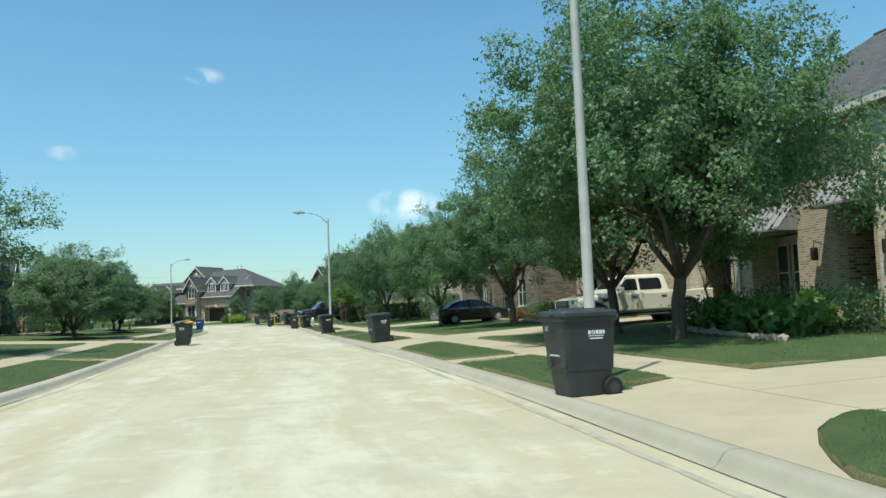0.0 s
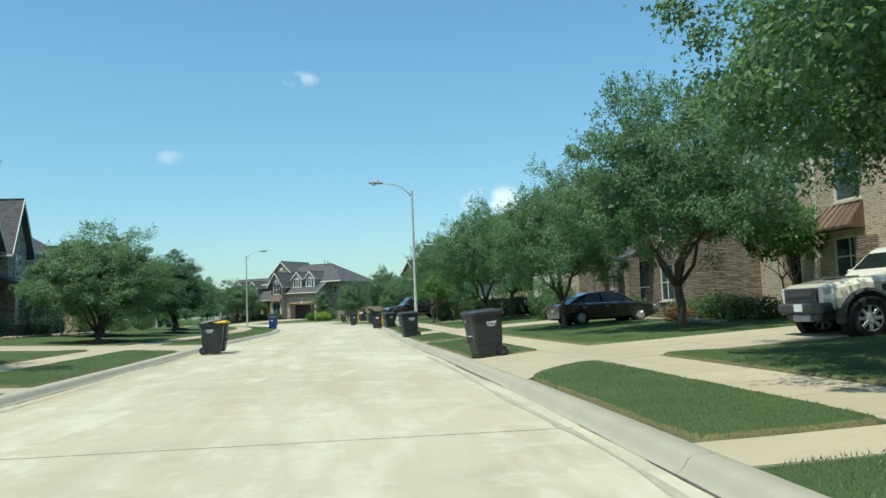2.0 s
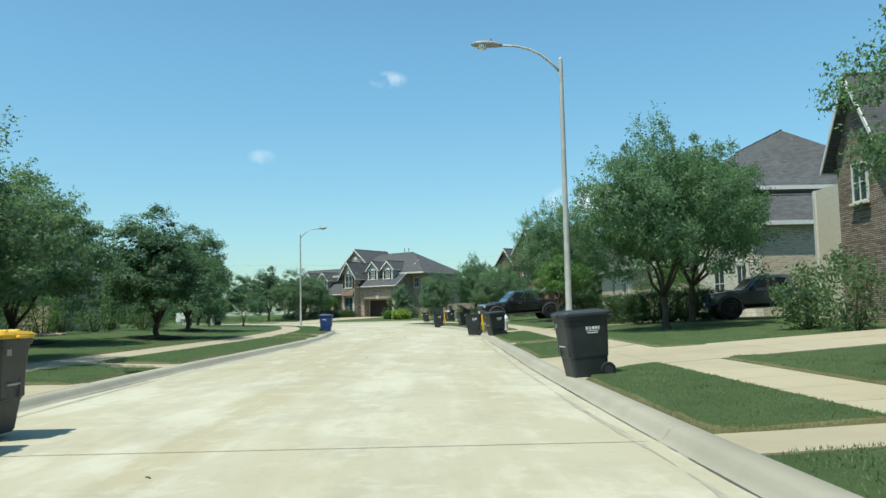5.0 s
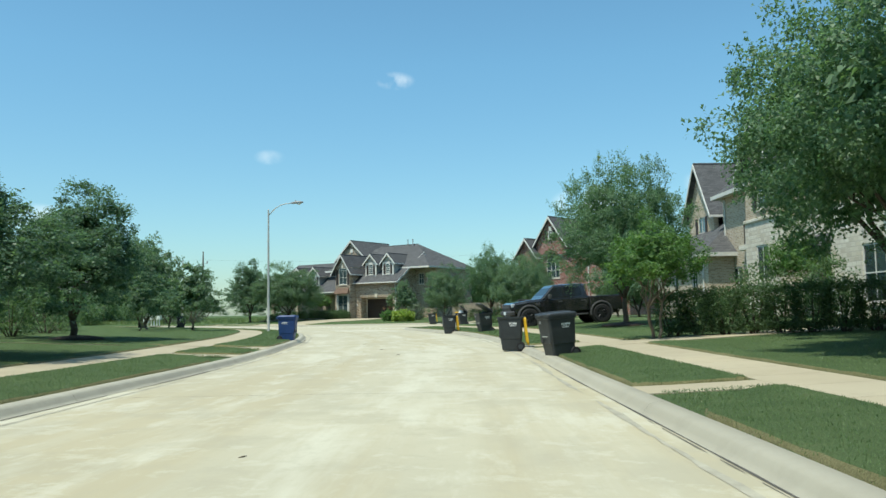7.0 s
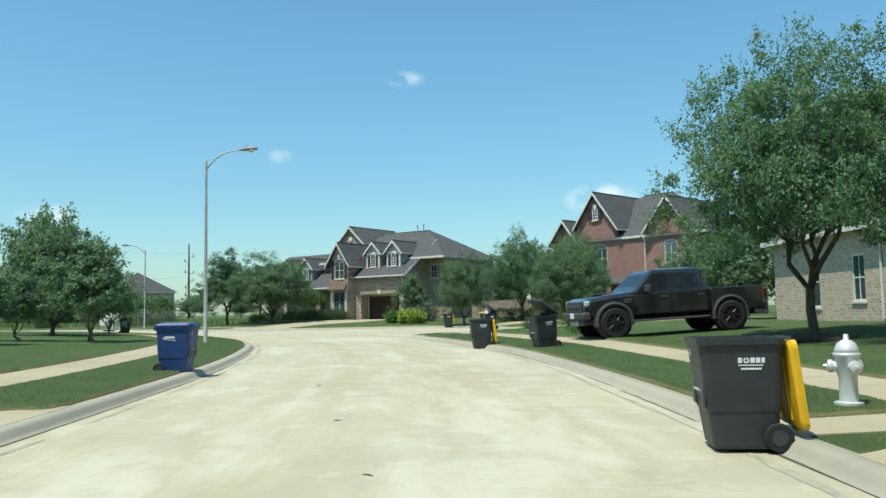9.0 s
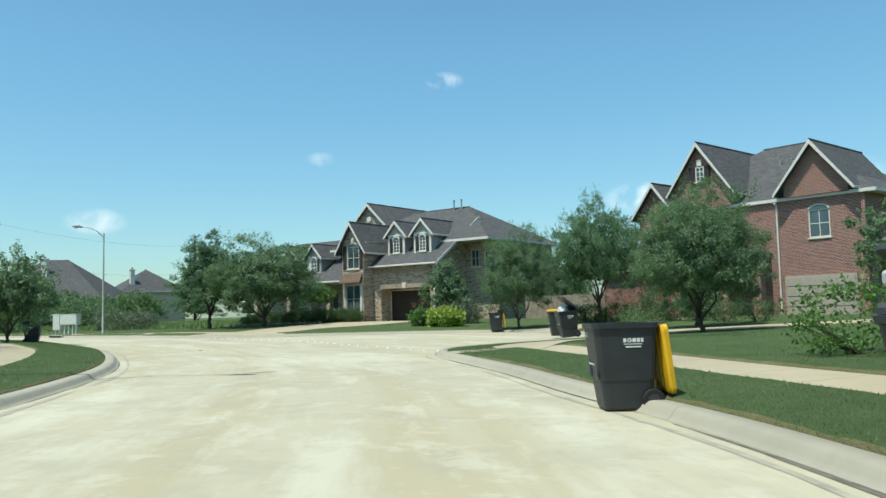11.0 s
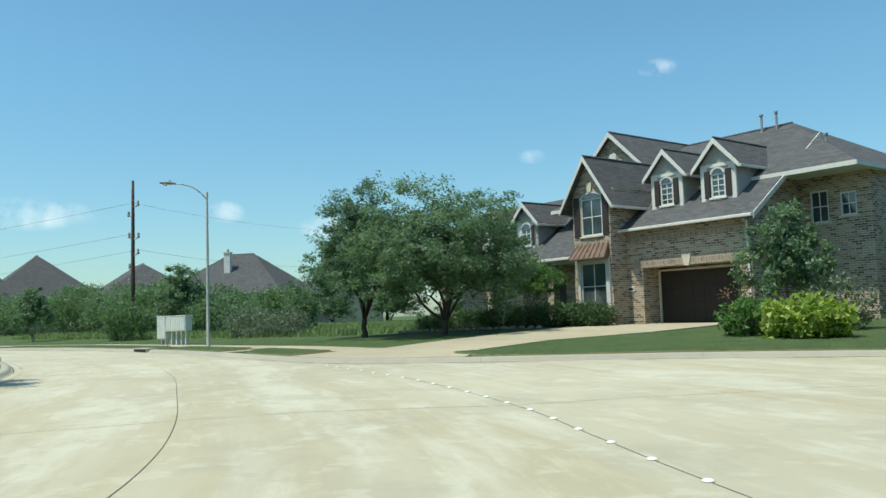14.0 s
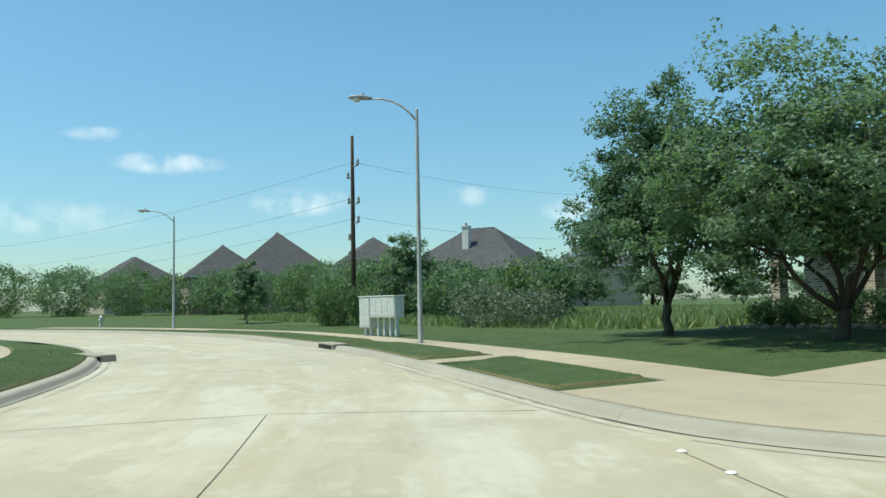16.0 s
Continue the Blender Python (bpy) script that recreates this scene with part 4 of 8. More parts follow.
# ---- street lamps, hydrants, mailbox, pole ----
def street_lamp(x, y, to, label, tall=1.0):
    """to: direction in degrees, from +x, in which the arm reaches."""
    z = ground_z(x, y) - 0.02
    ob = thing("street_lamp", label, "street lamp", pose(x, y, z, 0, 0, to) @ Matrix.Diagonal((1, 1, tall, 1)), "street lamps")
    part("pole", lathe([(0.10, 0.0), (0.10, 0.02), (0.086, 0.05), (0.072, 3.0), (0.060, 6.0), (0.052, 7.86), (0.048, 7.9), (0.01, 7.93)], 14), "galv", ob, smooth=True)
    part("base_plate", join(cbox(-0.17, 0.17, -0.17, 0.17, 0.0, 0.03, 0.006), cyl(0.02, 0.02, 0.03, 0.08, 6, 0.13, 0.13), cyl(0.02, 0.02, 0.03, 0.08, 6, -0.13, 0.13), cyl(0.02, 0.02, 0.03, 0.08, 6, 0.13, -0.13), cyl(0.02, 0.02, 0.03, 0.08, 6, -0.13, -0.13)), "galv", ob)
    part("hand_hole", cbox(0.074, 0.092, -0.035, 0.035, 0.5, 0.68, 0.004), "galv", ob)
    path = [(0.05, 0, 7.55), (0.25, 0, 7.78), (0.5, 0, 8.0), (0.8, 0, 8.16), (1.15, 0, 8.25), (1.6, 0, 8.28)]
    part("arm", tube(path, [0.035, 0.034, 0.033, 0.031, 0.03, 0.028], 10), "galv", ob, smooth=True)
    head = part("lamp_head", loft([[(x0, w * math.cos(a), z0 + h * math.sin(a)) for a in [2 * math.pi * k / 12 for k in range(12)]] for x0, w, h, z0 in ((1.5, 0.04, 0.04, 8.28), (1.6, 0.09, 0.06, 8.29), (1.75, 0.14, 0.085, 8.31), (2.0, 0.16, 0.09, 8.32), (2.2, 0.13, 0.07, 8.32), (2.3, 0.05, 0.03, 8.32))]), "satgrey", ob, smooth=True)
    part("lens", lathe([(0.14, 0.0), (0.13, -0.06), (0.09, -0.1), (0.02, -0.12)], 14, 2.02, 0.0), "lampglass", head, smooth=True)
    lens = head.children[0]
    lens.location.z = 8.28
    part("photocell", cyl(0.035, 0.03, 8.39, 8.47, 10, 1.8, 0), "satgrey", head)
    return ob


street_lamp(1.2, 17.4, 198, "tall galvanised street lamp behind a black bin")
street_lamp(-11.9, 58.65, 198, "tall galvanised street lamp on the grass verge", 0.965)
street_lamp(-40.4, 99.1, 12, "tall galvanised street lamp at the bend of the footpath")
street_lamp(-73.6, 136.2, 236, "tall galvanised street lamp beside the mailbox")
street_lamp(-103.4, 137.4, 240, "distant galvanised street lamp along the field", 0.92)


def hydrant(x, y, turn, label):
    ob = thing("fire_hydrant", label, "fire hydrant", pose(x, y, ground_z(x, y), 0, 0, turn), "fire hydrants")
    part("barrel", lathe([(0.17, 0.0), (0.17, 0.03), (0.115, 0.04), (0.105, 0.1), (0.1, 0.38), (0.12, 0.42), (0.125, 0.6), (0.15, 0.62), (0.15, 0.655), (0.125, 0.66)], 18), "hydrant", ob, smooth=True)
    part("bonnet", lathe([(0.135, 0.66), (0.13, 0.7), (0.1, 0.765), (0.05, 0.8), (0.03, 0.805), (0.028, 0.86), (0.02, 0.87)], 16), "hydrant", ob, smooth=True)
    part("flange", lathe([(0.165, 0.06), (0.165, 0.09), (0.11, 0.1)], 16), "hydrant", ob)
    for a in (0, 120, 240):
        nz = part("nozzle", moved(lathe([(0.06, 0.08), (0.06, 0.15), (0.075, 0.16), (0.075, 0.2), (0.03, 0.215)], 12), pose(0, 0, 0.5, 90, 0, a)), "hydrant", ob)
        part("nut", moved(cyl(0.022, 0.022, 0.21, 0.25, 5), pose(0, 0, 0.5, 90, 0, a)), "hydrant", nz)
    return ob


hydrant(-18.5, 80.35, 20, "silver-painted fire hydrant on the grass verge")
hydrant(-116.5, 136.0, 60, "silver fire hydrant far along the road")

mb = thing("cluster_mailbox", "pale grey cluster mailboxes on short posts", "mailbox", pose(-79.6, 138.4, ground_z(-79.6, 138.4), 0, 0, 8) @ Matrix.Diagonal((0.86, 1.05, 1.04, 1)))
mod = part("cabinet", cbox(-1.35, -0.55, -0.24, 0.24, 0.32, 1.55, 0.02), "mailbox", mb)
part("cabinet", cbox(-0.52, 1.3, -0.24, 0.24, 0.72, 1.55, 0.02), "mailbox", mb)
for i, (x0, w) in enumerate([(-1.31, 0.35), (-0.94, 0.35), (-0.46, 0.4), (-0.03, 0.4), (0.4, 0.4), (0.83, 0.4)]):
    z0 = 0.38 if i < 2 else 0.78
    k = 6 if i < 2 else 4
    for j in range(k):
        h = (1.5 - z0) / k
        dr = part("mail_door", cbox(x0, x0 + w, -0.262, -0.235, z0 + j * h + 0.012, z0 + (j + 1) * h - 0.012, 0.005), "mailbox", mb)
        part("keyhole", cbox(x0 + w * 0.45, x0 + w * 0.55, -0.268, -0.258, z0 + (j + 0.5) * h - 0.02, z0 + (j + 0.5) * h + 0.02), "satgrey", dr)
for x in (-1.15, -0.75, -0.2, 0.25, 0.7, 1.1):
    part("post", cbox(x - 0.06, x + 0.06, -0.08, 0.08, 0.0, 0.75, 0.01), "mailbox", mb)
part("roof_plate", cbox(-1.4, 1.35, -0.28, 0.28, 1.55, 1.59, 0.01), "mailbox", mb)

up = thing("utility_pole", "tall weathered wooden utility pole with brackets", "utility pole", pose(-102.8, 150.3, 0.35))
part("shaft", lathe([(0.19, -0.2), (0.17, 5), (0.14, 10), (0.11, 13.6), (0.02, 13.65)], 12), "pole", up, smooth=True)
for z, dx in ((11.4, 0.75), (10.6, -0.7), (8.6, 0.8), (8.7, -0.6), (7.2, 0.75), (6.0, -0.55), (4.7, -0.6)):
    br = part("bracket", tube([(0, 0, z - 0.1), (dx * 0.7, 0.02, z - 0.1), (dx, 0.02, z)], 0.05, 6), "satgrey", up)
    part("insulator", lathe([(0.08, z - 0.1), (0.13, z + 0.05), (0.08, z + 0.15), (0.12, z + 0.25), (0.06, z + 0.4)], 10, dx, 0.02), "satgrey", br)
part("cable_loop", tube([(-0.2, 0.1, 6.8), (-0.35, 0.1, 5.9), (-0.5, 0.1, 4.9), (-0.25, 0.1, 4.4), (-0.12, 0.1, 4.8)], 0.04, 6), "wire", up)


copy_thing(up, pose(-106.0, 187.5, 0.2, 0, 0, 35))["label"] = "weathered wooden utility pole far across the field"


def wire(a, b, sag, r=0.011):
    A, B = Vector(a), Vector(b)
    pts = [A.lerp(B, k / 16) - Vector((0, 0, sag * 4 * (k / 16) * (1 - k / 16))) for k in range(17)]
    tagged(mesh_obj("overhead_wire", *tube(pts, r, 5), "wire"), "thin black overhead wire sagging between poles", "wire", "overhead wires")


for z, sag in ((12.0, 1.2), (9.3, 1.3), (7.8, 1.4)):
    wire((-102.8, 150.3, z), (-190, 132, z - 1.5), sag)
wire((-102.8, 150.3, 8.0), (-106.0, 187.5, 8.2), 1.0)
wire((-102.8, 150.3, 12.0), (-106.0, 187.5, 12.2), 0.8, 0.009)
wire((-106.0, 187.5, 12.2), (-50, 215, 13.5), 1.0, 0.009)

# storm drain in the kerb
dr = tagged(mesh_obj("storm_drain", *join(cbox(-0.9, 0.9, -0.02, 0.5, 0.13, 0.2, 0.02), cbox(-0.9, -0.78, -0.03, 0.4, 0.0, 0.14), cbox(0.78, 0.9, -0.03, 0.4, 0.0, 0.14)), "curb"), "concrete storm drain inlet in the kerb", "storm drain")
dr.matrix_world = pose(-76.0, 133.95, 0.0, 0, 0, -12)
# solid black block: the shade inside the inlet as colour
part("inlet", cbox(-0.78, 0.78, -0.035, 0.3, 0.012, 0.128), "dark", dr)
dr2 = copy_thing(dr, pose(-76.5, 126.9, 0, 0, 0, 190))


# ---- foliage ----
def leaf_mesh(name, centres, size, mat, rng, aspect=0.55, face=None):
    """One mesh of many small pointed leaves at the given centres; face: the way that each one's upper side leans."""
    n = len(centres)
    d = rng.normal(size=(n, 3))
    if face is not None:
        f = face + rng.normal(size=(n, 3)) * 0.55
        f /= np.linalg.norm(f, axis=1)[:, None] + 1e-9
        d -= f * (d * f).sum(1)[:, None]
    else:
        f = rng.normal(size=(n, 3))
    d /= np.linalg.norm(d, axis=1)[:, None] + 1e-9
    e = np.cross(d, f)
    e /= np.linalg.norm(e, axis=1)[:, None] + 1e-9
    s = (size * rng.uniform(0.6, 1.35, n))[:, None]
    a, b = d * s * 0.5, e * s * 0.5 * aspect
    V = np.stack([centres - a, centres + a * 0.7 - b * 1.1, centres + a * 0.7 + b * 1.1], 1).reshape(-1, 3)
    me = bpy.data.meshes.new(name)
    me.vertices.add(3 * n)
    me.vertices.foreach_set("co", V.ravel().astype(np.float32))
    me.loops.add(3 * n)
    me.loops.foreach_set("vertex_index", np.arange(3 * n, dtype=np.int32))
    me.polygons.add(n)
    me.polygons.foreach_set("loop_start", np.arange(0, 3 * n, 3, dtype=np.int32))
    me.materials.append(M[mat])
    me.update(calc_edges=True)
    return me


def crown_points(rng, height, base, radius, clumps, per, spread, pointed=0.0, lumps=0.28):
    """Leaf places of a crown: boughs of leafy clumps over an uneven outline, each with leafy twigs, and a dense heart.
    Returns places, the way each leaf faces, a size factor each, and the clumps' centres."""
    off = rng.uniform(0, 50, 3)
    mid = np.array([0, 0, base + (height - base) * 0.46])

    def at(v, r):
        k = 1 + lumps * 1.1 * noise.noise(Vector(v * 1.6 + off)) + 0.30 * noise.noise(Vector(v * 4.2 + off))
        p = v * r * k
        taper = 1 - pointed * max(0.0, p[2]) + 0.45 * min(1.0, max(0.0, -p[2]))
        return np.array([p[0] * radius * taper, p[1] * radius * taper, base + (height - base) * (0.46 + p[2] * (0.54 if p[2] > 0 else 0.46))])
    C, turn = [], math.pi * (3 - math.sqrt(5))
    for i in range(clumps):
        z = 1 - 1.82 * (i + 0.5) / clumps
        a = i * turn + rng.normal() * 0.25
        q = math.sqrt(max(0.0, 1 - z * z))
        v = np.array([q * math.cos(a), q * math.sin(a), z + rng.normal() * 0.05])
        C.append(at(v, rng.uniform(0.72, 0.92) if i % 4 else rng.uniform(0.4, 0.7)))
    C = np.array(C)
    sz = spread * rng.uniform(0.5, 1.15, clumps)
    out = (C - mid) / (np.linalg.norm(C - mid, axis=1)[:, None] + 1e-9)
    nb = int(per * 0.74)
    g = rng.normal(size=(clumps, nb, 3))
    g /= np.linalg.norm(g, axis=2)[:, :, None]
    g *= (rng.uniform(0.1, 1.0, (clumps, nb)) ** 0.45)[:, :, None] * np.array([1, 1, 0.66])
    P = (C[:, None, :] + g * sz[:, None, None] * 0.74).reshape(-1, 3)
    face = (g * 0.8 + out[:, None, :] * 0.4 + np.array([0, 0, 0.75])).reshape(-1, 3)
    # leafy twigs that break the outline
    tw, nl = 5, max(3, int(per * 0.26 / 5))
    d = out[:, None, :] * 0.75 + rng.normal(size=(clumps, tw, 3)) * 0.55 + np.array([0, 0, 0.3])
    d /= np.linalg.norm(d, axis=2)[:, :, None]
    L = rng.uniform(0.6, 1.12, (clumps, tw)) * sz[:, None]
    u = np.linspace(0.35, 1.0, nl)
    T = C[:, None, None, :] + d[:, :, None, :] * (L[:, :, None] * u)[..., None]
    T[..., 2] -= (u ** 2 * 0.1)[None, None, :]
    T = T + rng.normal(size=T.shape) * 0.05
    T = T.reshape(-1, 3)
    tface = (rng.normal(size=T.shape) * 0.6 + np.array([0, 0, 0.8]))
    # dense heart
    n = int(clumps * 13)
    v = rng.normal(size=(n, 3))
    v /= np.linalg.norm(v, axis=1)[:, None]
    H = np.array([at(q, r) for q, r in zip(v, rng.uniform(0.2, 0.64, n))])
    P = np.concatenate([P, H, T])
    face = np.concatenate([face, v + [0, 0, 0.4], tface])
    scale = np.concatenate([np.ones(clumps * nb), np.full(n, 2.3), np.full(len(T), 0.95)])
    return P, face, scale, C


def crooked(rng, a, b, bend, n=5):
    """A bent line from a to b."""
    pts = [a]
    for k in range(1, n):
        t = k / n
        pts.append(a.lerp(b, t) + Vector((rng.normal() * bend, rng.normal() * bend, rng.normal() * bend * 0.5 + bend * 1.1 * math.sin(math.pi * t))))
    return pts + [b]


def limbs(rng, height, base, radius, C, r0, forks=5, stems=1, trunk_lean=0.15):
    """A tapered, slightly crooked trunk that forks low, with bent limbs reaching into the crown."""
    out = []
    for sidx in range(stems):
        a = rng.uniform(0, 6.28)
        fz = min(base * 0.85, 1.9) * rng.uniform(0.85, 1.05)
        fork = Vector((trunk_lean * math.cos(a), trunk_lean * math.sin(a), fz))
        if stems > 1:
            fork += Vector((0.35 * math.cos(6.28 * sidx / stems), 0.35 * math.sin(6.28 * sidx / stems), 0))
        b = Vector((0.12 * math.cos(6.28 * sidx / stems), 0.12 * math.sin(6.28 * sidx / stems), 0)) * (stems > 1)
        rr = r0 if stems == 1 else r0 * 0.6
        w = 0.05 if stems == 1 else 0.03
        out.append(tube([b + Vector((0, 0, -0.1)), b + Vector((0, 0, 0.1)), b.lerp(fork, 0.25) + Vector((w, w * 0.6, 0)), b.lerp(fork, 0.55) + Vector((-w, w * 0.5, 0)), b.lerp(fork, 0.8), fork], [rr * 1.55, rr * 1.2, rr * 0.98, rr * 0.9, rr * 0.92, rr * 0.8], 10))
        for k in range(forks):
            ang = 6.28 * k / forks + rng.uniform(-0.35, 0.35)
            want = np.array([math.cos(ang) * radius * 0.6, math.sin(ang) * radius * 0.6, base + (height - base) * rng.uniform(0.3, 0.75)])
            t = Vector(C[int(np.argmin(((C - want) ** 2).sum(1)))])
            t = fork + (t - fork) * 0.85
            if t.z < fork.z + 0.5:
                t.z = fork.z + 0.5
            q = rr * rng.uniform(0.42, 0.6)
            ln = crooked(rng, fork - Vector((0, 0, 0.12)), t, 0.045 * radius)
            out.append(tube(ln, [q, q * 0.85, q * 0.7, q * 0.52, q * 0.34, q * 0.1], 7))
            for j in (2, 3, 4):
                m = Vector(ln[j])
                t2 = m + Vector((rng.uniform(-1, 1), rng.uniform(-1, 1), rng.uniform(-0.1, 0.8))) * radius * 0.32
                out.append(tube(crooked(rng, m, t2, 0.02 * radius, 3), [q * 0.4, q * 0.3, q * 0.2, q * 0.05], 5))
    return join(*out)


def tree_model(name, label, seed, height, base, radius, clumps, per, leaf, size, bark="bark", r0=0.17, spread=0.85, forks=6, stems=1, pointed=0.0, lumps=0.28):
    rng = np.random.default_rng(seed)
    ob = thing(name, label, "tree", group="street trees")
    pts, face, scale, C = crown_points(rng, height, base, radius, clumps, per, spread, pointed, lumps)
    part("trunk", limbs(rng, height, base, radius, C, r0, forks, stems), bark, ob, smooth=True)
    cr = new("crown", leaf_mesh("crown", pts, size * scale, leaf, rng, 0.72, face))
    cr.parent = ob
    return ob


def plant(model, x, y, scale=(1, 1, 1), turn=0.0, label="", used=set()):
    m = pose(x, y, ground_z(x, y) - 0.03, 0, 0, turn) @ Matrix.Diagonal((*scale, 1))
    if model.name in used:
        ob = copy_thing(model, m @ Matrix.Diagonal(tuple(1 / k for k in model.scale) + (1,)))
    else:
        used.add(model.name)
        ob = model
        ob.matrix_world = m
    if label:
        ob["label"] = label
    return ob


# the big oaks at their own size; scaled where they stand
oakA = tree_model("oak_tree", "broad dark green live oak with forked trunk", 3, 9.0, 2.0, 5.0, 360, 250, "oak", 0.110, forks=6, r0=0.2, spread=1.0)
oakB = tree_model("oak_tree", "dense rounded live oak on a front lawn", 11, 8.4, 1.75, 4.4, 320, 240, "oak", 0.108, forks=6, r0=0.18, spread=0.95, lumps=0.4)
oakC = tree_model("oak_tree", "grey-green live oak with sparse outer twigs", 23, 8.0, 0.95, 4.1, 300, 230, "oak2", 0.112, forks=6, r0=0.16, spread=0.92, lumps=0.42)
oakD = tree_model("oak_tree", "upright dark green oak with a pointed crown", 37, 8.2, 1.3, 3.0, 230, 230, "oak3", 0.112, forks=6, r0=0.15, spread=0.8, pointed=0.5, lumps=0.6)
oakE = tree_model("oak_tree", "tall live oak with a high spreading crown", 19, 9.0, 2.9, 4.9, 330, 260, "oak", 0.108, forks=6, r0=0.19, spread=0.95, lumps=0.35)
farTree = tree_model("tree", "distant rounded green tree", 41, 7.0, 0.7, 3.6, 130, 115, "oak2", 0.20, forks=5, r0=0.14, spread=1.0, lumps=0.45)
myrtle = tree_model("crape_myrtle", "young crape myrtle with pale slender stems", 51, 4.0, 1.5, 1.5, 75, 130, "myrtle", 0.085, "palebark", 0.07, 0.45, 4, 3, 0.15)
sapling = tree_model("sapling", "small young tree on the open lawn", 61, 3.0, 0.5, 1.0, 55, 110, "oak2", 0.09, "palebark", 0.05, 0.38, 4, 1, 0.4)

plant(oakA, 4.2, 26.0, (0.90, 0.90, 1.0), 20, "big live oak with forked trunk shading the lawn")
plant(oakB, 3.3, 30.4, (0.86, 0.86, 1.0), 130, "big live oak with leaning trunk beside the pickup")
plant(oakA, 0.25, 43.5, (0.72, 0.72, 0.87), 200)
plant(oakB, -3.74, 50.1, (0.62, 0.62, 0.77), 75, "live oak in front of the dark saloon")
plant(oakB, -9.93, 71.0, (0.78, 0.78, 0.92), 190, "live oak spreading over the lawn by the clipped hedge")
plant(oakE, -9.0, 77.6, (0.80, 0.80, 0.92), 10, "tall live oak at the end of the clipped hedge")
plant(oakA, -17.5, 93.1, (0.66, 0.66, 0.88), 310, "tall live oak beside the black pickup")
plant(myrtle, -15.45, 80.1, (1.05, 1.05, 0.98), 0)
plant(myrtle, 6.4, 30.5, (0.9, 0.9, 1.0), 80)
plant(myrtle, 3.9, 45.6, (0.9, 0.9, 1.05), 160)
plant(myrtle, -9.8, 92.6, (1.0, 1.0, 1.0), 200)
# bulb of the road, in front of the red brick house and the fence
plant(oakC, -28.3, 118.6, (0.6, 0.6, 0.66), 40, "young oak on the lawn of the red brick house")
plant(oakC, -29.0, 126.0, (0.6, 0.6, 0.76), 160)
plant(oakB, -35.6, 138.2, (0.66, 0.66, 0.9), 200)
plant(oakC, -39.55, 133.8, (0.56, 0.56, 0.74), 80, "round oak by the wooden fence")
plant(sapling, -47.0, 141.2, (1.5, 1.5, 1.6), 10, "leafy young tree at the garage corner")
# beside the corner house
plant(oakC, -61.1, 139.3, (1.0, 1.0, 0.84), 300, "wide spreading oak before the house")
plant(oakD, -67.0, 140.6, (0.96, 0.96, 0.90), 60, "upright dark oak on the open lawn")
# inner side of the road
plant(oakB, -21.4, 31.5, (1.0, 1.0, 0.9), 300, "live oak overhanging the lawn")
plant(oakC, -26.0, 52.0, (0.84, 0.84, 0.68), 45, "grey-green live oak in a mulch ring")
plant(oakC, -31.9, 60.8, (0.84, 0.84, 0.76), 215)
plant(oakD, -31.3, 68.0, (0.9, 0.9, 0.66), 30)
plant(oakD, -37.4, 79.2, (0.95, 0.95, 0.73), 190, "dark upright oak in a mulch ring")
plant(sapling, -47.1, 95.8, (1.25, 1.25, 1.0), 50)
plant(sapling, -44.75, 97.3, (1.6, 1.6, 1.5), 150)
plant(sapling, -44.6, 92.0, (0.9, 0.9, 1.0), 250)
plant(farTree, -54.5, 105.0, (0.8, 0.8, 1.0), 10)
plant(farTree, -57.5, 108.2, (0.75, 0.75, 1.1), 110)
plant(sapling, -106.6, 143.6, (1.6, 1.6, 1.6), 20, "slender young tree staked in the field")
plant(sapling, -98.5, 152.0, (2.2, 2.2, 2.1), 120, "tall young tree rising out of the scrub")
for x, y, k in ((-121, 176, 0.6), (-115.5, 178, 0.75), (-110, 182, 0.7), (-104, 186, 0.78), (-99, 193, 0.65), (-93, 197, 0.75), (-86, 200, 0.8), (-80, 203, 0.7), (-72, 204, 0.8), (-64, 203, 0.9), (-56, 200, 0.9)):
    plant(farTree, x, y, (k * 1.1, k * 1.1, k * 0.8), x * 5)
for x, y, k in ((-62, 118, 0.7), (-72, 112, 0.9), (-66, 100, 1.0), (-58, 92, 0.9), (-50, 84, 0.9), (-82, 105, 1.0), (-95, 112, 0.9)):
    plant(farTree, x, y, (k * 0.85, k * 0.85, k), x * 7)
for x, y, k in ((-11.0, 113.5, 0.75), (-8.0, 111, 0.8), (-13.5, 115.5, 0.7), (-18.5, 117, 0.8), (-14.5, 120, 1.0), (-20.5, 121, 0.75), (-10, 122, 1.1), (-5, 117, 1.0), (-46, 172, 1.0), (-30, 165, 1.1), (-20, 150, 0.9), (-12, 140, 1.0), (-72, 172, 0.9), (-8, 128, 0.9)):
    plant(farTree, x, y, (k * 0.85, k * 0.85, k), x * 11)


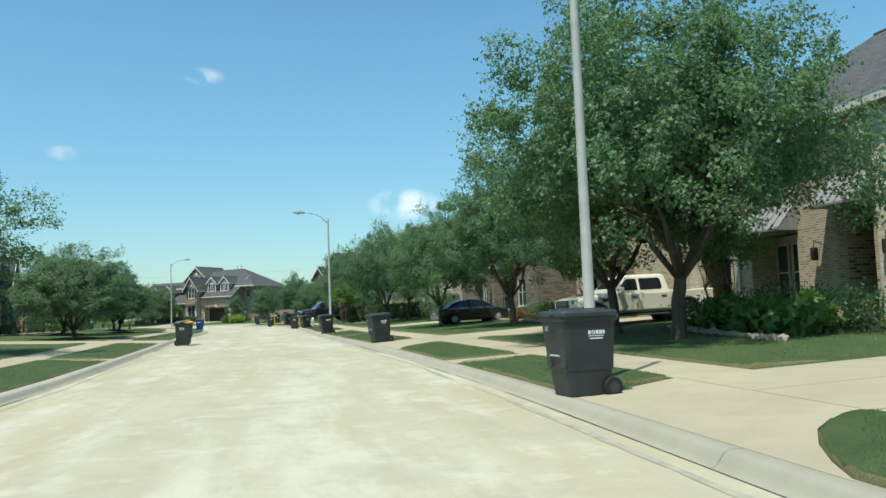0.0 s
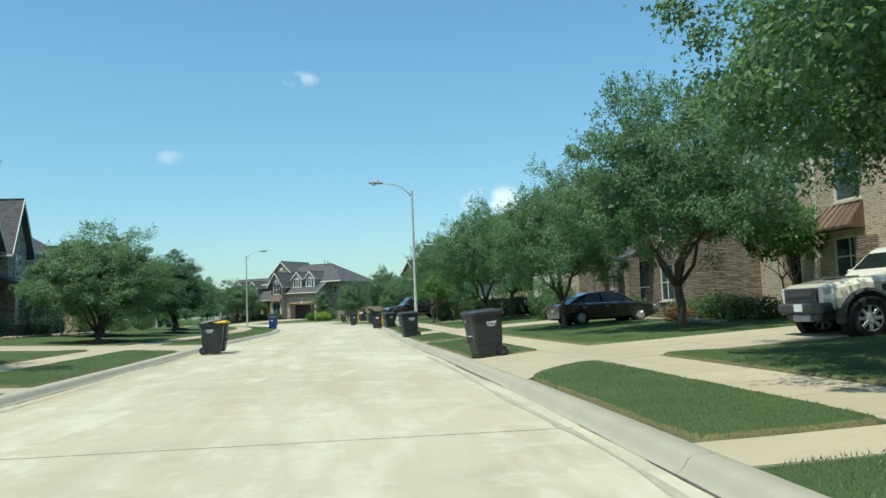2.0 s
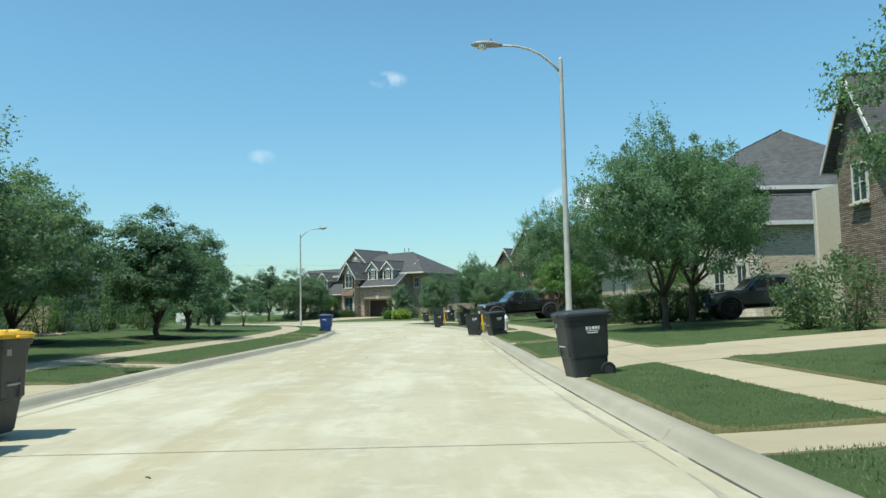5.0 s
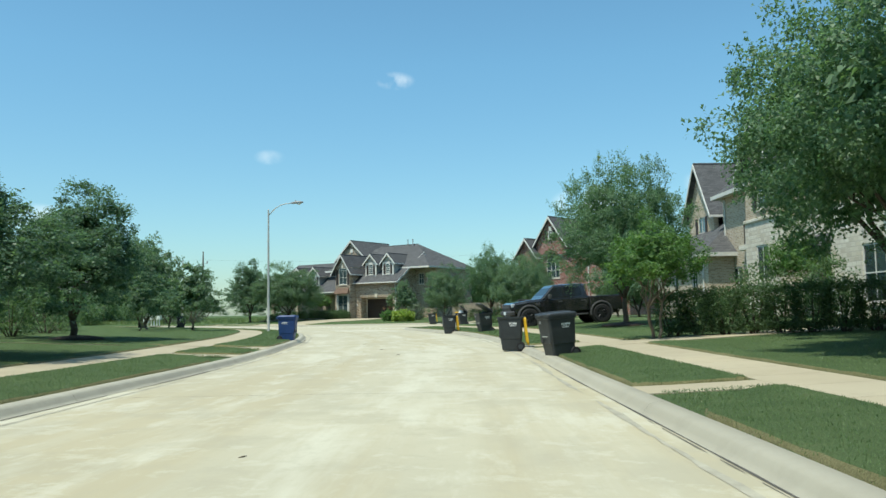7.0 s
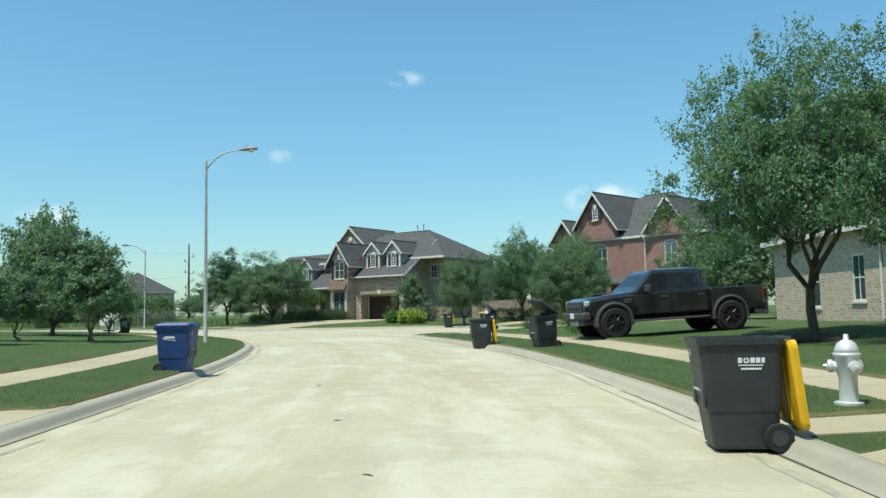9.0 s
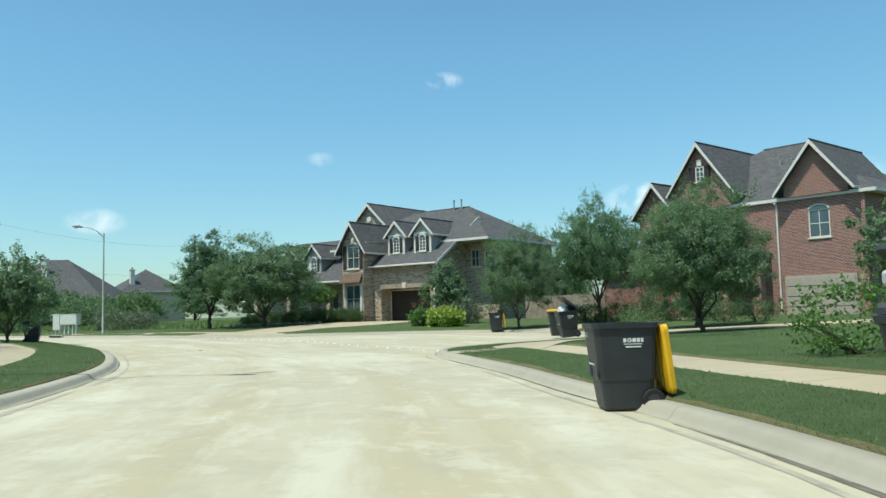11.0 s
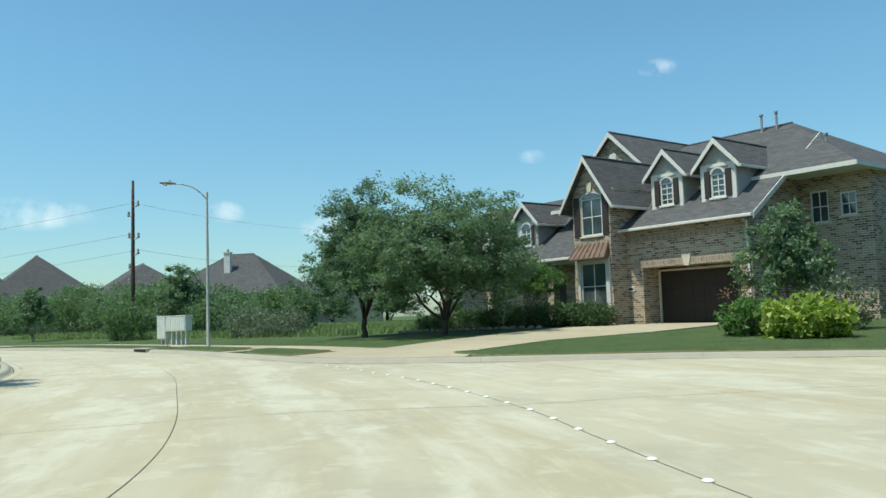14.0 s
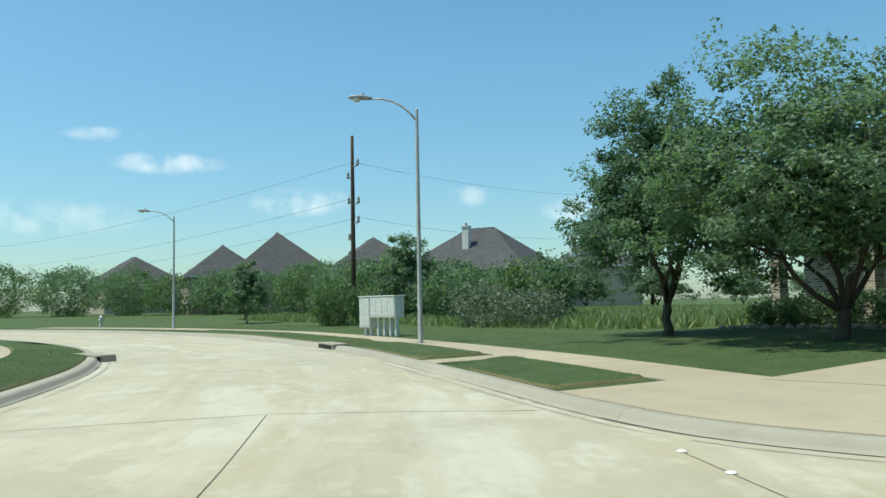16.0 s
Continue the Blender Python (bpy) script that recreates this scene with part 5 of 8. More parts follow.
def shrub(name, label, x, y, rx, ry, h, mat, size, count, seed, turn=0.0, clump=0.22, boxy=0.0, category="shrub", z=None):
    """A bush of leaf clumps over a few stems; boxy: how square a hedge it is."""
    rng = np.random.default_rng(seed)
    n = count // 14
    v = rng.normal(size=(n, 3))
    v /= np.linalg.norm(v, axis=1)[:, None]
    if boxy:
        q = v / np.abs(v).max(1)[:, None]
        v = v * (1 - boxy) + q * boxy
    v *= (rng.uniform(0.35, 1.0, n) ** 0.35)[:, None]
    k = np.array([1 + (0.35 - 0.36 * boxy) * noise.noise(Vector(p * 2.3) + Vector((seed, 0, 0))) for p in v])
    C = v * k[:, None] * [rx, ry, h / 2] + [0, 0, h / 2]
    C[:, 2] = np.maximum(C[:, 2], 0.06 + 0.2 * boxy)
    pts = (C[:, None, :] + rng.normal(size=(n, 14, 3)) * clump * 0.6).reshape(-1, 3)
    pts[:, 2] = np.maximum(pts[:, 2], 0.03)
    ob = thing(name, label, category, pose(x, y, ground_z(x, y) if z is None else z, 0, 0, turn))
    lv = new("leaves", leaf_mesh("leaves", pts, size, mat, rng))
    lv.parent = ob
    stems = [tube([(cx * 0.2, cy * 0.2, -0.05), (cx * 0.6, cy * 0.6, cz * 0.5), (cx, cy, cz)], [0.03, 0.02, 0.006], 5) for cx, cy, cz in C[:: max(1, n // 8)]]
    part("stem", join(*stems), "bark", ob)
    return ob


# clipped hedge of the pale stone house
for i in range(9):
    t = i / 8
    x, y = -14.95 + t * 6.6, 81.3 - t * 1.9
    shrub("hedge", "clipped dark green hedge of glossy leaves", x, y, 0.56, 0.5, 1.5, "hedge", 0.075, 5000, 100 + i, -16, 0.13, 0.85, "hedge")
shrub("hedge", "low clipped hedge beside the black pickup", -24.6, 103.6, 1.3, 0.8, 1.2, "myrtle", 0.1, 2200, 120, 20, 0.16, 0.7, "hedge")
# beds of the tan brick house
for i, (x, y, r, h, mt) in enumerate([(6.6, 29.2, 1.0, 1.0, "hedge"), (7.2, 27.2, 1.1, 1.15, "hedge"), (7.7, 25.2, 1.0, 0.9, "myrtle"), (8.3, 23.3, 1.1, 1.1, "hedge"), (6.0, 31.2, 0.8, 0.8, "hedge"),
                                       (2.6, 47.0, 0.5, 0.7, "hedge"), (2.2, 48.6, 0.6, 0.9, "hedge"), (1.7, 50.2, 0.5, 0.8, "shrub"), (1.0, 51.6, 0.5, 0.6, "shrub"), (3.1, 45.2, 0.45, 0.6, "hedge"), (0.6, 49.3, 0.5, 0.5, "bloom")]):
    shrub("shrub", "rounded green shrub in a stone-edged bed", x, y, r, r, h, mt, 0.1, 1500, 140 + i)
for i, (x, y) in enumerate([(6.2, 26.2), (6.7, 24.4), (5.9, 28.0)]):
    shrub("flax_lily", "arching strappy green plant in the bed", x, y, 0.6, 0.6, 0.75, "myrtle", 0.3, 500, 170 + i)
for i, (x, y, r, h) in enumerate([(-4.6, 63.5, 1.0, 2.2), (-5.6, 65.5, 0.9, 2.0), (-1.2, 59.2, 0.6, 0.8), (-0.6, 57.2, 0.6, 0.8), (-11.4, 92.0, 1.2, 2.4), (-9.3, 87.8, 1.0, 2.6), (-13.2, 96.0, 0.9, 1.0), (-13.6, 98.2, 1.0, 1.0)]):
    shrub("shrub", "leafy green shrub against the house", x, y, r, r, h, "shrub", 0.13, 2000, 190 + i)
# corner house beds
for i, (x, y, r, h) in enumerate([(-63.0, 144.6, 1.1, 0.85), (-61.2, 144.0, 1.1, 0.85), (-59.4, 143.8, 1.0, 0.9), (-64.8, 145.0, 1.0, 0.8), (-66.4, 145.4, 1.0, 0.7), (-58.0, 143.6, 0.9, 1.0), (-57.3, 144.1, 0.8, 0.9), (-56.5, 143.8, 0.8, 0.95), (-55.7, 143.6, 0.75, 0.85)]):
    shrub("shrub", "low mounded dark shrub before the house", x, y, r, r * 0.9, h * 1.1, "hedge", 0.11, 3200, 210 + i, 0, 0.16, 0.3)
plant(myrtle, -59.6, 144.6, (1.0, 1.0, 0.85), 40, "small dark multi-stemmed tree by the window")
shrub("shell_ginger", "bright lime variegated ginger clump", -45.7, 137.6, 1.35, 0.9, 1.15, "lime", 0.27, 1900, 230)
shrub("shell_ginger", "lime and green ginger clump beside the drive", -47.7, 138.2, 0.8, 0.8, 1.1, "myrtle", 0.2, 1100, 231)
shrub("flowering_shrub", "shrub with pale silvery flowers", -45.3, 140.6, 1.1, 0.9, 1.9, "silver", 0.16, 1500, 232)
shrub("canna", "tall red canna flowers behind the ginger", -48.2, 138.9, 0.5, 0.4, 1.9, "bloom", 0.12, 160, 233)
for i, (x, y) in enumerate([(-37.5, 141.5), (-36.0, 141.0), (-34.4, 140.3), (-32.6, 139.6), (-31.0, 138.6), (-29.4, 137.6)]):
    shrub("hedge", "clipped green hedge along the red brick house", x, y - 3.0, 0.95, 0.6, 1.1, "hedge", 0.11, 1600, 240 + i, -28, 0.16, 0.7, "hedge")
for i, (x, y, r, h) in enumerate([(-31.0, 124.0, 0.8, 0.7), (-30.6, 118.5, 0.5, 0.4), (-28.0, 131.0, 1.0, 1.2), (-26.4, 129.6, 0.9, 1.1), (-33.0, 134.5, 0.9, 0.9), (-33.6, 138.2, 1.4, 2.3), (-31.6, 136.6, 1.4, 2.1), (-36.4, 140.6, 1.3, 2.2), (-29.4, 134.2, 1.3, 1.9)]):
    shrub("shrub", "rounded shrub on the front lawn", x, y, r, r, h, "shrub", 0.1, 1300, 260 + i)
shrub("columnar_cypress", "tall narrow dark evergreen above the fence", -38.6, 148.0, 0.75, 0.75, 7.6, "shrub", 0.14, 3200, 279, 0, 0.2, 0.35)
# inner side beds: cypress columns, clipped balls
for i, (x, y, r, h) in enumerate([(-35.0, 58.6, 0.6, 3.4), (-37.0, 66.0, 0.55, 3.2), (-38.2, 70.0, 0.6, 3.0), (-40.6, 76.4, 0.55, 3.0)]):
    shrub("columnar_cypress", "narrow dark columnar evergreen by the porch", x, y, r, r, h, "shrub", 0.1, 2400, 280 + i, 0, 0.16, 0.45)
for i, (x, y, r, h) in enumerate([(-36.6, 63.4, 1.3, 2.5), (-37.6, 68.2, 1.0, 2.0), (-35.8, 56.6, 0.9, 1.0), (-35.2, 54.6, 1.0, 1.0), (-34.4, 52.4, 1.0, 1.1), (-38.6, 72.6, 0.9, 1.2), (-40.8, 79.4, 1.0, 1.6), (-43.5, 84.0, 1.2, 1.8), (-46.5, 88, 1.0, 1.4)]):
    shrub("shrub", "clipped leafy shrub beside the porch", x, y, r, r, h, "myrtle" if i in (0, 1) else "shrub", 0.11, 1700, 300 + i)
# scrub along the back of the field
rs = np.random.default_rng(5)
scrub = [(-84.6, 151.5, 1.9, 3.0), (-92, 152, 2.6, 2.7), (-98, 153, 2.8, 3.2), (-104, 155, 3.4, 3.9), (-111, 156, 3.4, 3.9), (-118, 158, 3.4, 4.2), (-125, 158, 3.2, 4.3), (-132, 156, 3.4, 4.0),
         (-139, 154, 3.2, 4.4), (-146, 151, 3.4, 4.2), (-153, 147, 3.6, 4.8), (-160, 142, 3.8, 5.4), (-168, 136, 4.0, 6.0), (-176, 128, 4.0, 6.0), (-184, 118, 4.2, 6.0), (-190, 106, 4.4, 6.4), (-150, 160, 3, 5.4), (-135, 163, 3, 5.2),
         (-101, 157, 3.0, 3.6), (-108, 158, 3.2, 4.4), (-114, 160, 3.2, 4.6), (-121, 161, 3.4, 4.8), (-128, 161, 3.2, 4.8), (-143, 157, 3.4, 4.6), (-157, 149, 3.4, 5.4), (-164, 143, 3.6, 5.8), (-172, 135, 3.8, 6.2), (-95, 157, 2.8, 3.0)]
for i, (x, y, r, h) in enumerate(scrub):
    shrub("scrub_bush", "overgrown dark green scrub along the field", x, y, r * 1.2, r, h * 1.12, "oak2" if i % 3 else "shrub", 0.27, 5200, 330 + i, i * 37, 0.42)
for i, (x, y, r, h) in enumerate([(-82.2, 146.0, 1.9, 2.0), (-79.4, 146.8, 1.5, 1.7)]):
    shrub("scrub_bush", "silvery grey-green scrub bush in tall grass", x, y, r, r, h, "silver", 0.15, 2600, 370 + i, 0, 0.3)
shrub("scrub_bush", "big leafy dark green bush standing alone in the field", -94.4, 144.3, 1.6, 1.5, 2.9, "shrub", 0.2, 3600, 375, 0, 0.3)


# ---- vehicles ----
def wheel(parent, x, y, r, w, rim, spokes):
    side = 1 if y > 0 else -1
    m = pose(x, y, r, 90, 0, 0)
    ty = part("wheel", moved(lathe([(r * 0.62, -w / 2), (r * 0.92, -w / 2), (r, -w / 2 + 0.03), (r, w / 2 - 0.03), (r * 0.92, w / 2), (r * 0.62, w / 2)], 28, cap=False), m), "tyre", parent, smooth=False)
    hub = part("rim", moved(join(lathe([(r * 0.63, w / 2 * 0.9), (r * 0.6, w / 2 * 0.98), (r * 0.56, w / 2 * 0.5), (r * 0.56, -w / 2 * 0.5), (r * 0.6, -w / 2 * 0.98), (r * 0.63, -w / 2 * 0.9)], 24, cap=False), lathe([(0.002, -w / 2), (r * 0.2, -w / 2), (r * 0.2, w / 2), (0.002, w / 2)], 12),
                                *[moved(cbox(r * 0.1, r * 0.6, -r * 0.085, r * 0.085, -w * 0.46, w * 0.46, 0.01), pose(0, 0, 0, 0, 0, k * 360 / spokes)) for k in range(spokes)]), m), rim, ty)
    # black plug behind the spokes, painted for the shade inside the rim
    part("brake_disc", moved(lathe([(0.002, -w * 0.39), (r * 0.57, -w * 0.39), (r * 0.57, w * 0.39), (0.002, w * 0.39)], 20), m), "dark", ty)


def skin(stations, n=7):
    """A car body: stations (x, half width low, half width belt, half width top, z low, z belt, z top)."""
    rings = []
    for x, w0, w1, w2, z0, z1, z2 in stations:
        half = [(w0 * 0.85, z0), (w0, z0 + (z1 - z0) * 0.12), (w1, z0 + (z1 - z0) * 0.55), (w1 * 0.985, z1), (w2 + (w1 - w2) * 0.25, z2 - (z2 - z1) * 0.12), (w2 * 0.9, z2 - 0.004), (w2 * 0.45, z2)]
        rings.append([(x, -a, b) for a, b in half] + [(x, a, b) for a, b in half[::-1]])
    return loft(rings)


def arch(x, y, r0, r1, w, z):
    """A wheel-arch flare."""
    side = 1 if y > 0 else -1
    rings = []
    for k in range(13):
        a = math.pi * (k / 12) * 1.12 - 0.19
        c, s = math.cos(a), math.sin(a)
        rings.append([(x + c * r0, y - side * w, z + s * r0), (x + c * r0, y + side * 0.05, z + s * r0), (x + c * (r0 + 0.04), y + side * 0.07, z + s * (r0 + 0.04)), (x + c * r1, y + side * 0.04, z + s * r1), (x + c * r1, y - side * w, z + s * r1)])
    return loft(rings)


def pickup(paint, label, m, rim="rim"):
    """A crew-cab off-road pickup; nose towards -x, front bumper at x = 0."""
    ob = thing("pickup_truck", label, "pickup truck", m, "parked vehicles")
    zl, trimmed = 0.62, "flare"
    part("hood", skin([(0.12, 0.80, 0.84, 0.70, 0.72, 1.02, 1.12), (0.3, 0.92, 0.95, 0.84, zl, 1.08, 1.2), (0.9, 0.97, 0.99, 0.86, zl, 1.16, 1.29), (1.62, 0.98, 1.0, 0.86, zl, 1.2, 1.33)]), paint, ob)
    part("cab_lower", skin([(1.6, 0.98, 1.0, 0.9, 0.55, 1.2, 1.3), (2.4, 0.98, 1.0, 0.92, 0.55, 1.24, 1.34), (4.02, 0.98, 1.0, 0.92, 0.55, 1.26, 1.36)]), paint, ob)
    def level(x0, x1, w, z, c):
        """A rounded outline of the cab at one height."""
        pts = []
        for cx, cy, a0 in ((x1 - c, w - c, 0), (x0 + c, w - c, 90), (x0 + c, -w + c, 180), (x1 - c, -w + c, 270)):
            pts += [(cx + c * math.cos(radians(a0 + k * 30)), cy + c * math.sin(radians(a0 + k * 30)), z) for k in range(4)]
        return pts
    part("cab", loft([level(1.56, 4.03, 0.975, 1.28, 0.10), level(1.66, 4.02, 0.955, 1.34, 0.10), level(2.20, 3.94, 0.785, 1.84, 0.10), level(2.27, 3.91, 0.755, 1.895, 0.09), level(2.36, 3.84, 0.69, 1.94, 0.08), level(2.6, 3.6, 0.5, 1.965, 0.08)]), paint, ob)

    def side(x, z, sy, out):
        return (x, sy * (0.955 - (z - 1.34) * 0.34 + out), z)

    def pane(name, poly, sy):
        n = len(poly)
        V = [side(x, z, sy, -0.02) for x, z in poly] + [side(x, z, sy, 0.007) for x, z in poly]
        part(name, (V, [tuple(range(n))[::-1], tuple(range(n, 2 * n))] + [(i, (i + 1) % n, n + (i + 1) % n, n + i) for i in range(n)]), "carglass", ob)
    for sy in (-1, 1):
        pane("door_window", [(1.92, 1.37), (2.74, 1.37), (2.74, 1.80), (2.40, 1.80), (2.28, 1.74)], sy)
        pane("door_window", [(2.84, 1.37), (3.66, 1.37), (3.72, 1.44), (3.70, 1.74), (3.60, 1.80), (2.84, 1.80)], sy)
    nx, nz = -0.68, 0.73
    ws = [(1.70, 0.80, 1.365), (1.70, -0.80, 1.365), (2.175, -0.68, 1.81), (2.175, 0.68, 1.81)]
    part("windscreen", ([(x - nx * 0.02, y, z - nz * 0.02) for x, y, z in ws] + [(x + nx * 0.008, y, z + nz * 0.008) for x, y, z in ws], [(3, 2, 1, 0), (4, 5, 6, 7)] + [(i, (i + 1) % 4, 4 + (i + 1) % 4, 4 + i) for i in range(4)]), "carglass", ob)
    rw = [(4.025, 0.74, 1.42), (4.025, -0.74, 1.42), (3.975, -0.66, 1.78), (3.975, 0.66, 1.78)]
    part("rear_window", ([(x - 0.03, y, z) for x, y, z in rw] + [(x + 0.008, y, z) for x, y, z in rw], [(0, 1, 2, 3), (7, 6, 5, 4)] + [(i, (i + 1) % 4, 4 + (i + 1) % 4, 4 + i) for i in range(4)]), "carglass", ob)
    for sy in (-1, 1):
        for x0, x1 in ((1.72, 2.76), (2.8, 3.92)):
            d = part("door", cbox(x0, x1, sy * 1.0 - 0.012, sy * 1.0 + 0.008, 0.66, 1.24, 0.006), paint, ob)
            part("door_handle", cbox(x1 - 0.28, x1 - 0.08, sy * 1.02 - 0.015, sy * 1.02 + 0.015, 1.1, 1.15, 0.01), "flare", d)
        mir = part("wing_mirror", cbox(1.95, 2.1, sy * 1.12 - 0.12, sy * 1.12 + 0.12, 1.28, 1.5, 0.03), "flare" if paint != "white_car" else paint, ob)
        part("running_board", cbox(1.55, 3.95, sy * 0.98 - 0.1, sy * 0.98 + 0.06, 0.43, 0.49, 0.015), "flare", ob)
        part("wheel_flare", arch(0.98, sy * 0.98, 0.50, 0.6, 0.2, 0.47), trimmed, ob)
        part("wheel_flare", arch(4.66, sy * 0.98, 0.50, 0.6, 0.2, 0.47), trimmed, ob)
        part("wheel_well", moved(lathe([(0.40, -0.13), (0.53, -0.13), (0.53, 0.13), (0.40, 0.13)], 24, cap=False), pose(0.98, sy * 0.885, 0.47, 90, 0, 0)), "dark", ob)
        part("wheel_well", moved(lathe([(0.40, -0.13), (0.53, -0.13), (0.53, 0.13), (0.40, 0.13)], 24, cap=False), pose(4.66, sy * 0.885, 0.47, 90, 0, 0)), "dark", ob)
        part("headlight", cbox(0.13, 0.42, sy * 0.74 - 0.17, sy * 0.74 + 0.185, 0.97, 1.13, 0.03), "lens", ob)
        part("tail_light", cbox(5.72, 5.8, sy * 0.93 - 0.07, sy * 0.93 + 0.07, 0.9, 1.28, 0.02), "redlens", ob)
        part("fender_vent", cbox(1.3, 1.56, sy * 1.0 - 0.01, sy * 1.0 + 0.012, 1.0, 1.13, 0.01), "flare", ob)
    part("bed", join(cbox(4.06, 5.76, -0.99, 0.99, 0.6, 0.72), cbox(4.06, 5.78, -1.0, -0.9, 0.62, 1.3, 0.03), cbox(4.06, 5.78, 0.9, 1.0, 0.62, 1.3, 0.03), cbox(4.06, 4.14, -0.95, 0.95, 0.65, 1.31, 0.02), cbox(5.7, 5.79, -0.95, 0.95, 0.65, 1.3, 0.02)), paint, ob)
    part("grille", join(cbox(0.07, 0.2, -0.66, 0.66, 0.80, 1.12, 0.02), cbox(0.05, 0.12, -0.55, 0.55, 0.92, 1.0, 0.01)), "flare", ob)
    part("front_bumper", join(cbox(0.02, 0.3, -0.93, 0.93, 0.58, 0.8, 0.05), cbox(0.1, 0.5, -0.7, 0.7, 0.42, 0.6, 0.05)), "flare", ob)
    part("skid_plate", cbox(0.06, 0.3, -0.35, 0.35, 0.4, 0.56, 0.03), "satgrey", ob)
    part("number_plate", cbox(0.0, 0.02, -0.16, 0.16, 0.62, 0.78), "print", ob)
    part("rear_bumper", cbox(5.78, 5.95, -0.93, 0.93, 0.55, 0.76, 0.03), "flare", ob)
    part("hood_scoop", cbox(0.75, 1.3, -0.3, 0.3, 1.29, 1.335, 0.02), "flare", ob)
    part("underbody", cbox(0.5, 5.6, -0.75, 0.75, 0.42, 0.66, 0.03), "dark", ob)
    for x in (0.98, 4.66):
        for sy in (-1, 1):
            wheel(ob, x, sy * 0.905, 0.44, 0.30, rim, 8)
    return ob


def saloon(paint, label, m):
    """A low four-door saloon; nose towards +x, tail at x = 0."""
    ob = thing("saloon_car", label, "car", m, "parked vehicles")
    part("body", skin([(0.02, 0.70, 0.74, 0.6, 0.35, 0.72, 0.88), (0.2, 0.86, 0.89, 0.74, 0.26, 0.82, 0.97), (0.9, 0.9, 0.925, 0.78, 0.22, 0.88, 1.0), (2.4, 0.9, 0.93, 0.82, 0.2, 0.86, 0.93), (3.6, 0.9, 0.925, 0.78, 0.22, 0.84, 0.93), (4.4, 0.87, 0.89, 0.7, 0.25, 0.7, 0.8), (4.74, 0.7, 0.72, 0.5, 0.32, 0.56, 0.64)]), paint, ob, smooth=False)
    part("glasshouse", loft([[(a, -w1, 0.9), (a, w1, 0.9), (b, w2, zt), (b, -w2, zt)] for a, b, w1, w2, zt in ((0.55, 1.0, 0.72, 0.52, 1.2), (1.1, 1.5, 0.82, 0.6, 1.36), (2.2, 2.2, 0.84, 0.62, 1.41), (2.9, 2.7, 0.84, 0.6, 1.37), (3.5, 2.95, 0.8, 0.55, 1.27))]), "carglass", ob)
    part("roof", skin([(1.0, 0.5, 0.56, 0.4, 1.19, 1.22, 1.25), (1.5, 0.6, 0.65, 0.5, 1.33, 1.37, 1.4), (2.2, 0.62, 0.67, 0.52, 1.37, 1.41, 1.435), (2.75, 0.58, 0.62, 0.48, 1.33, 1.36, 1.39)]), paint, ob)
    for sy in (-1, 1):
        for a, b in (((0.5, 0.74, 0.92), (1.05, 0.56, 1.24)), ((2.05, 0.86, 0.92), (2.0, 0.65, 1.39)), ((3.5, 0.82, 0.92), (2.85, 0.6, 1.34))):
            part("pillar", tube([(a[0], sy * a[1], a[2]), (b[0], sy * b[1], b[2])], 0.04, 6), paint, ob)
        part("window_trim", tube([(0.6, sy * 0.83, 0.93), (2.0, sy * 0.865, 0.925), (3.4, sy * 0.83, 0.925)], 0.014, 6), "chrome", ob)
        for x0, x1 in ((1.0, 2.02), (2.06, 3.2)):
            d = part("door", cbox(x0, x1, sy * 0.925 - 0.008, sy * 0.925 + 0.006, 0.32, 0.84, 0.004), paint, ob)
            part("door_handle", cbox(x0 + 0.05, x0 + 0.23, sy * 0.94 - 0.012, sy * 0.94 + 0.012, 0.76, 0.79, 0.006), "chrome", d)
        part("wing_mirror", cbox(2.95, 3.1, sy * 0.98 - 0.09, sy * 0.98 + 0.09, 0.94, 1.07, 0.03), paint, ob)
        part("headlight", cbox(4.35, 4.62, sy * 0.66 - 0.12, sy * 0.66 + 0.12, 0.58, 0.7, 0.03), "lens", ob)
        part("tail_light", cbox(0.0, 0.2, sy * 0.68 - 0.16, sy * 0.68 + 0.16, 0.72, 0.86, 0.03), "redlens", ob)
        for x in (0.95, 3.72):
            part("wheel_well", moved(lathe([(0.31, -0.1), (0.375, -0.1), (0.375, 0.1), (0.31, 0.1)], 24, cap=False), pose(x, sy * 0.838, 0.34, 90, 0, 0)), "dark", ob)
    part("number_plate", cbox(-0.01, 0.03, -0.16, 0.16, 0.6, 0.72), "print", ob)
    for x in (0.95, 3.72):
        for sy in (-1, 1):
            wheel(ob, x, sy * 0.852, 0.33, 0.22, "rim", 10)
    return ob


pickup("white_car", "white off-road crew-cab pickup parked on the driveway", pose(1.95, 35.9, 0.34, 0, -1.0, 16))
pickup("black_car", "black lifted crew-cab pickup with grey wheel flares", pose(-24.6, 98.0, 0.31, 0, -2.6, 28) @ Matrix.Scale(1.15, 4), "darkrim")
pickup("grey_car", "dark grey off-road pickup parked behind the hedge", pose(-8.4, 78.9, ground_z(-6, 79.5), 0, -1.5, 14), "darkrim")
saloon("brown_car", "dark brown four-door saloon on the driveway", pose(-4.38, 52.98, 0.36, 0, -1.5, 24.8))


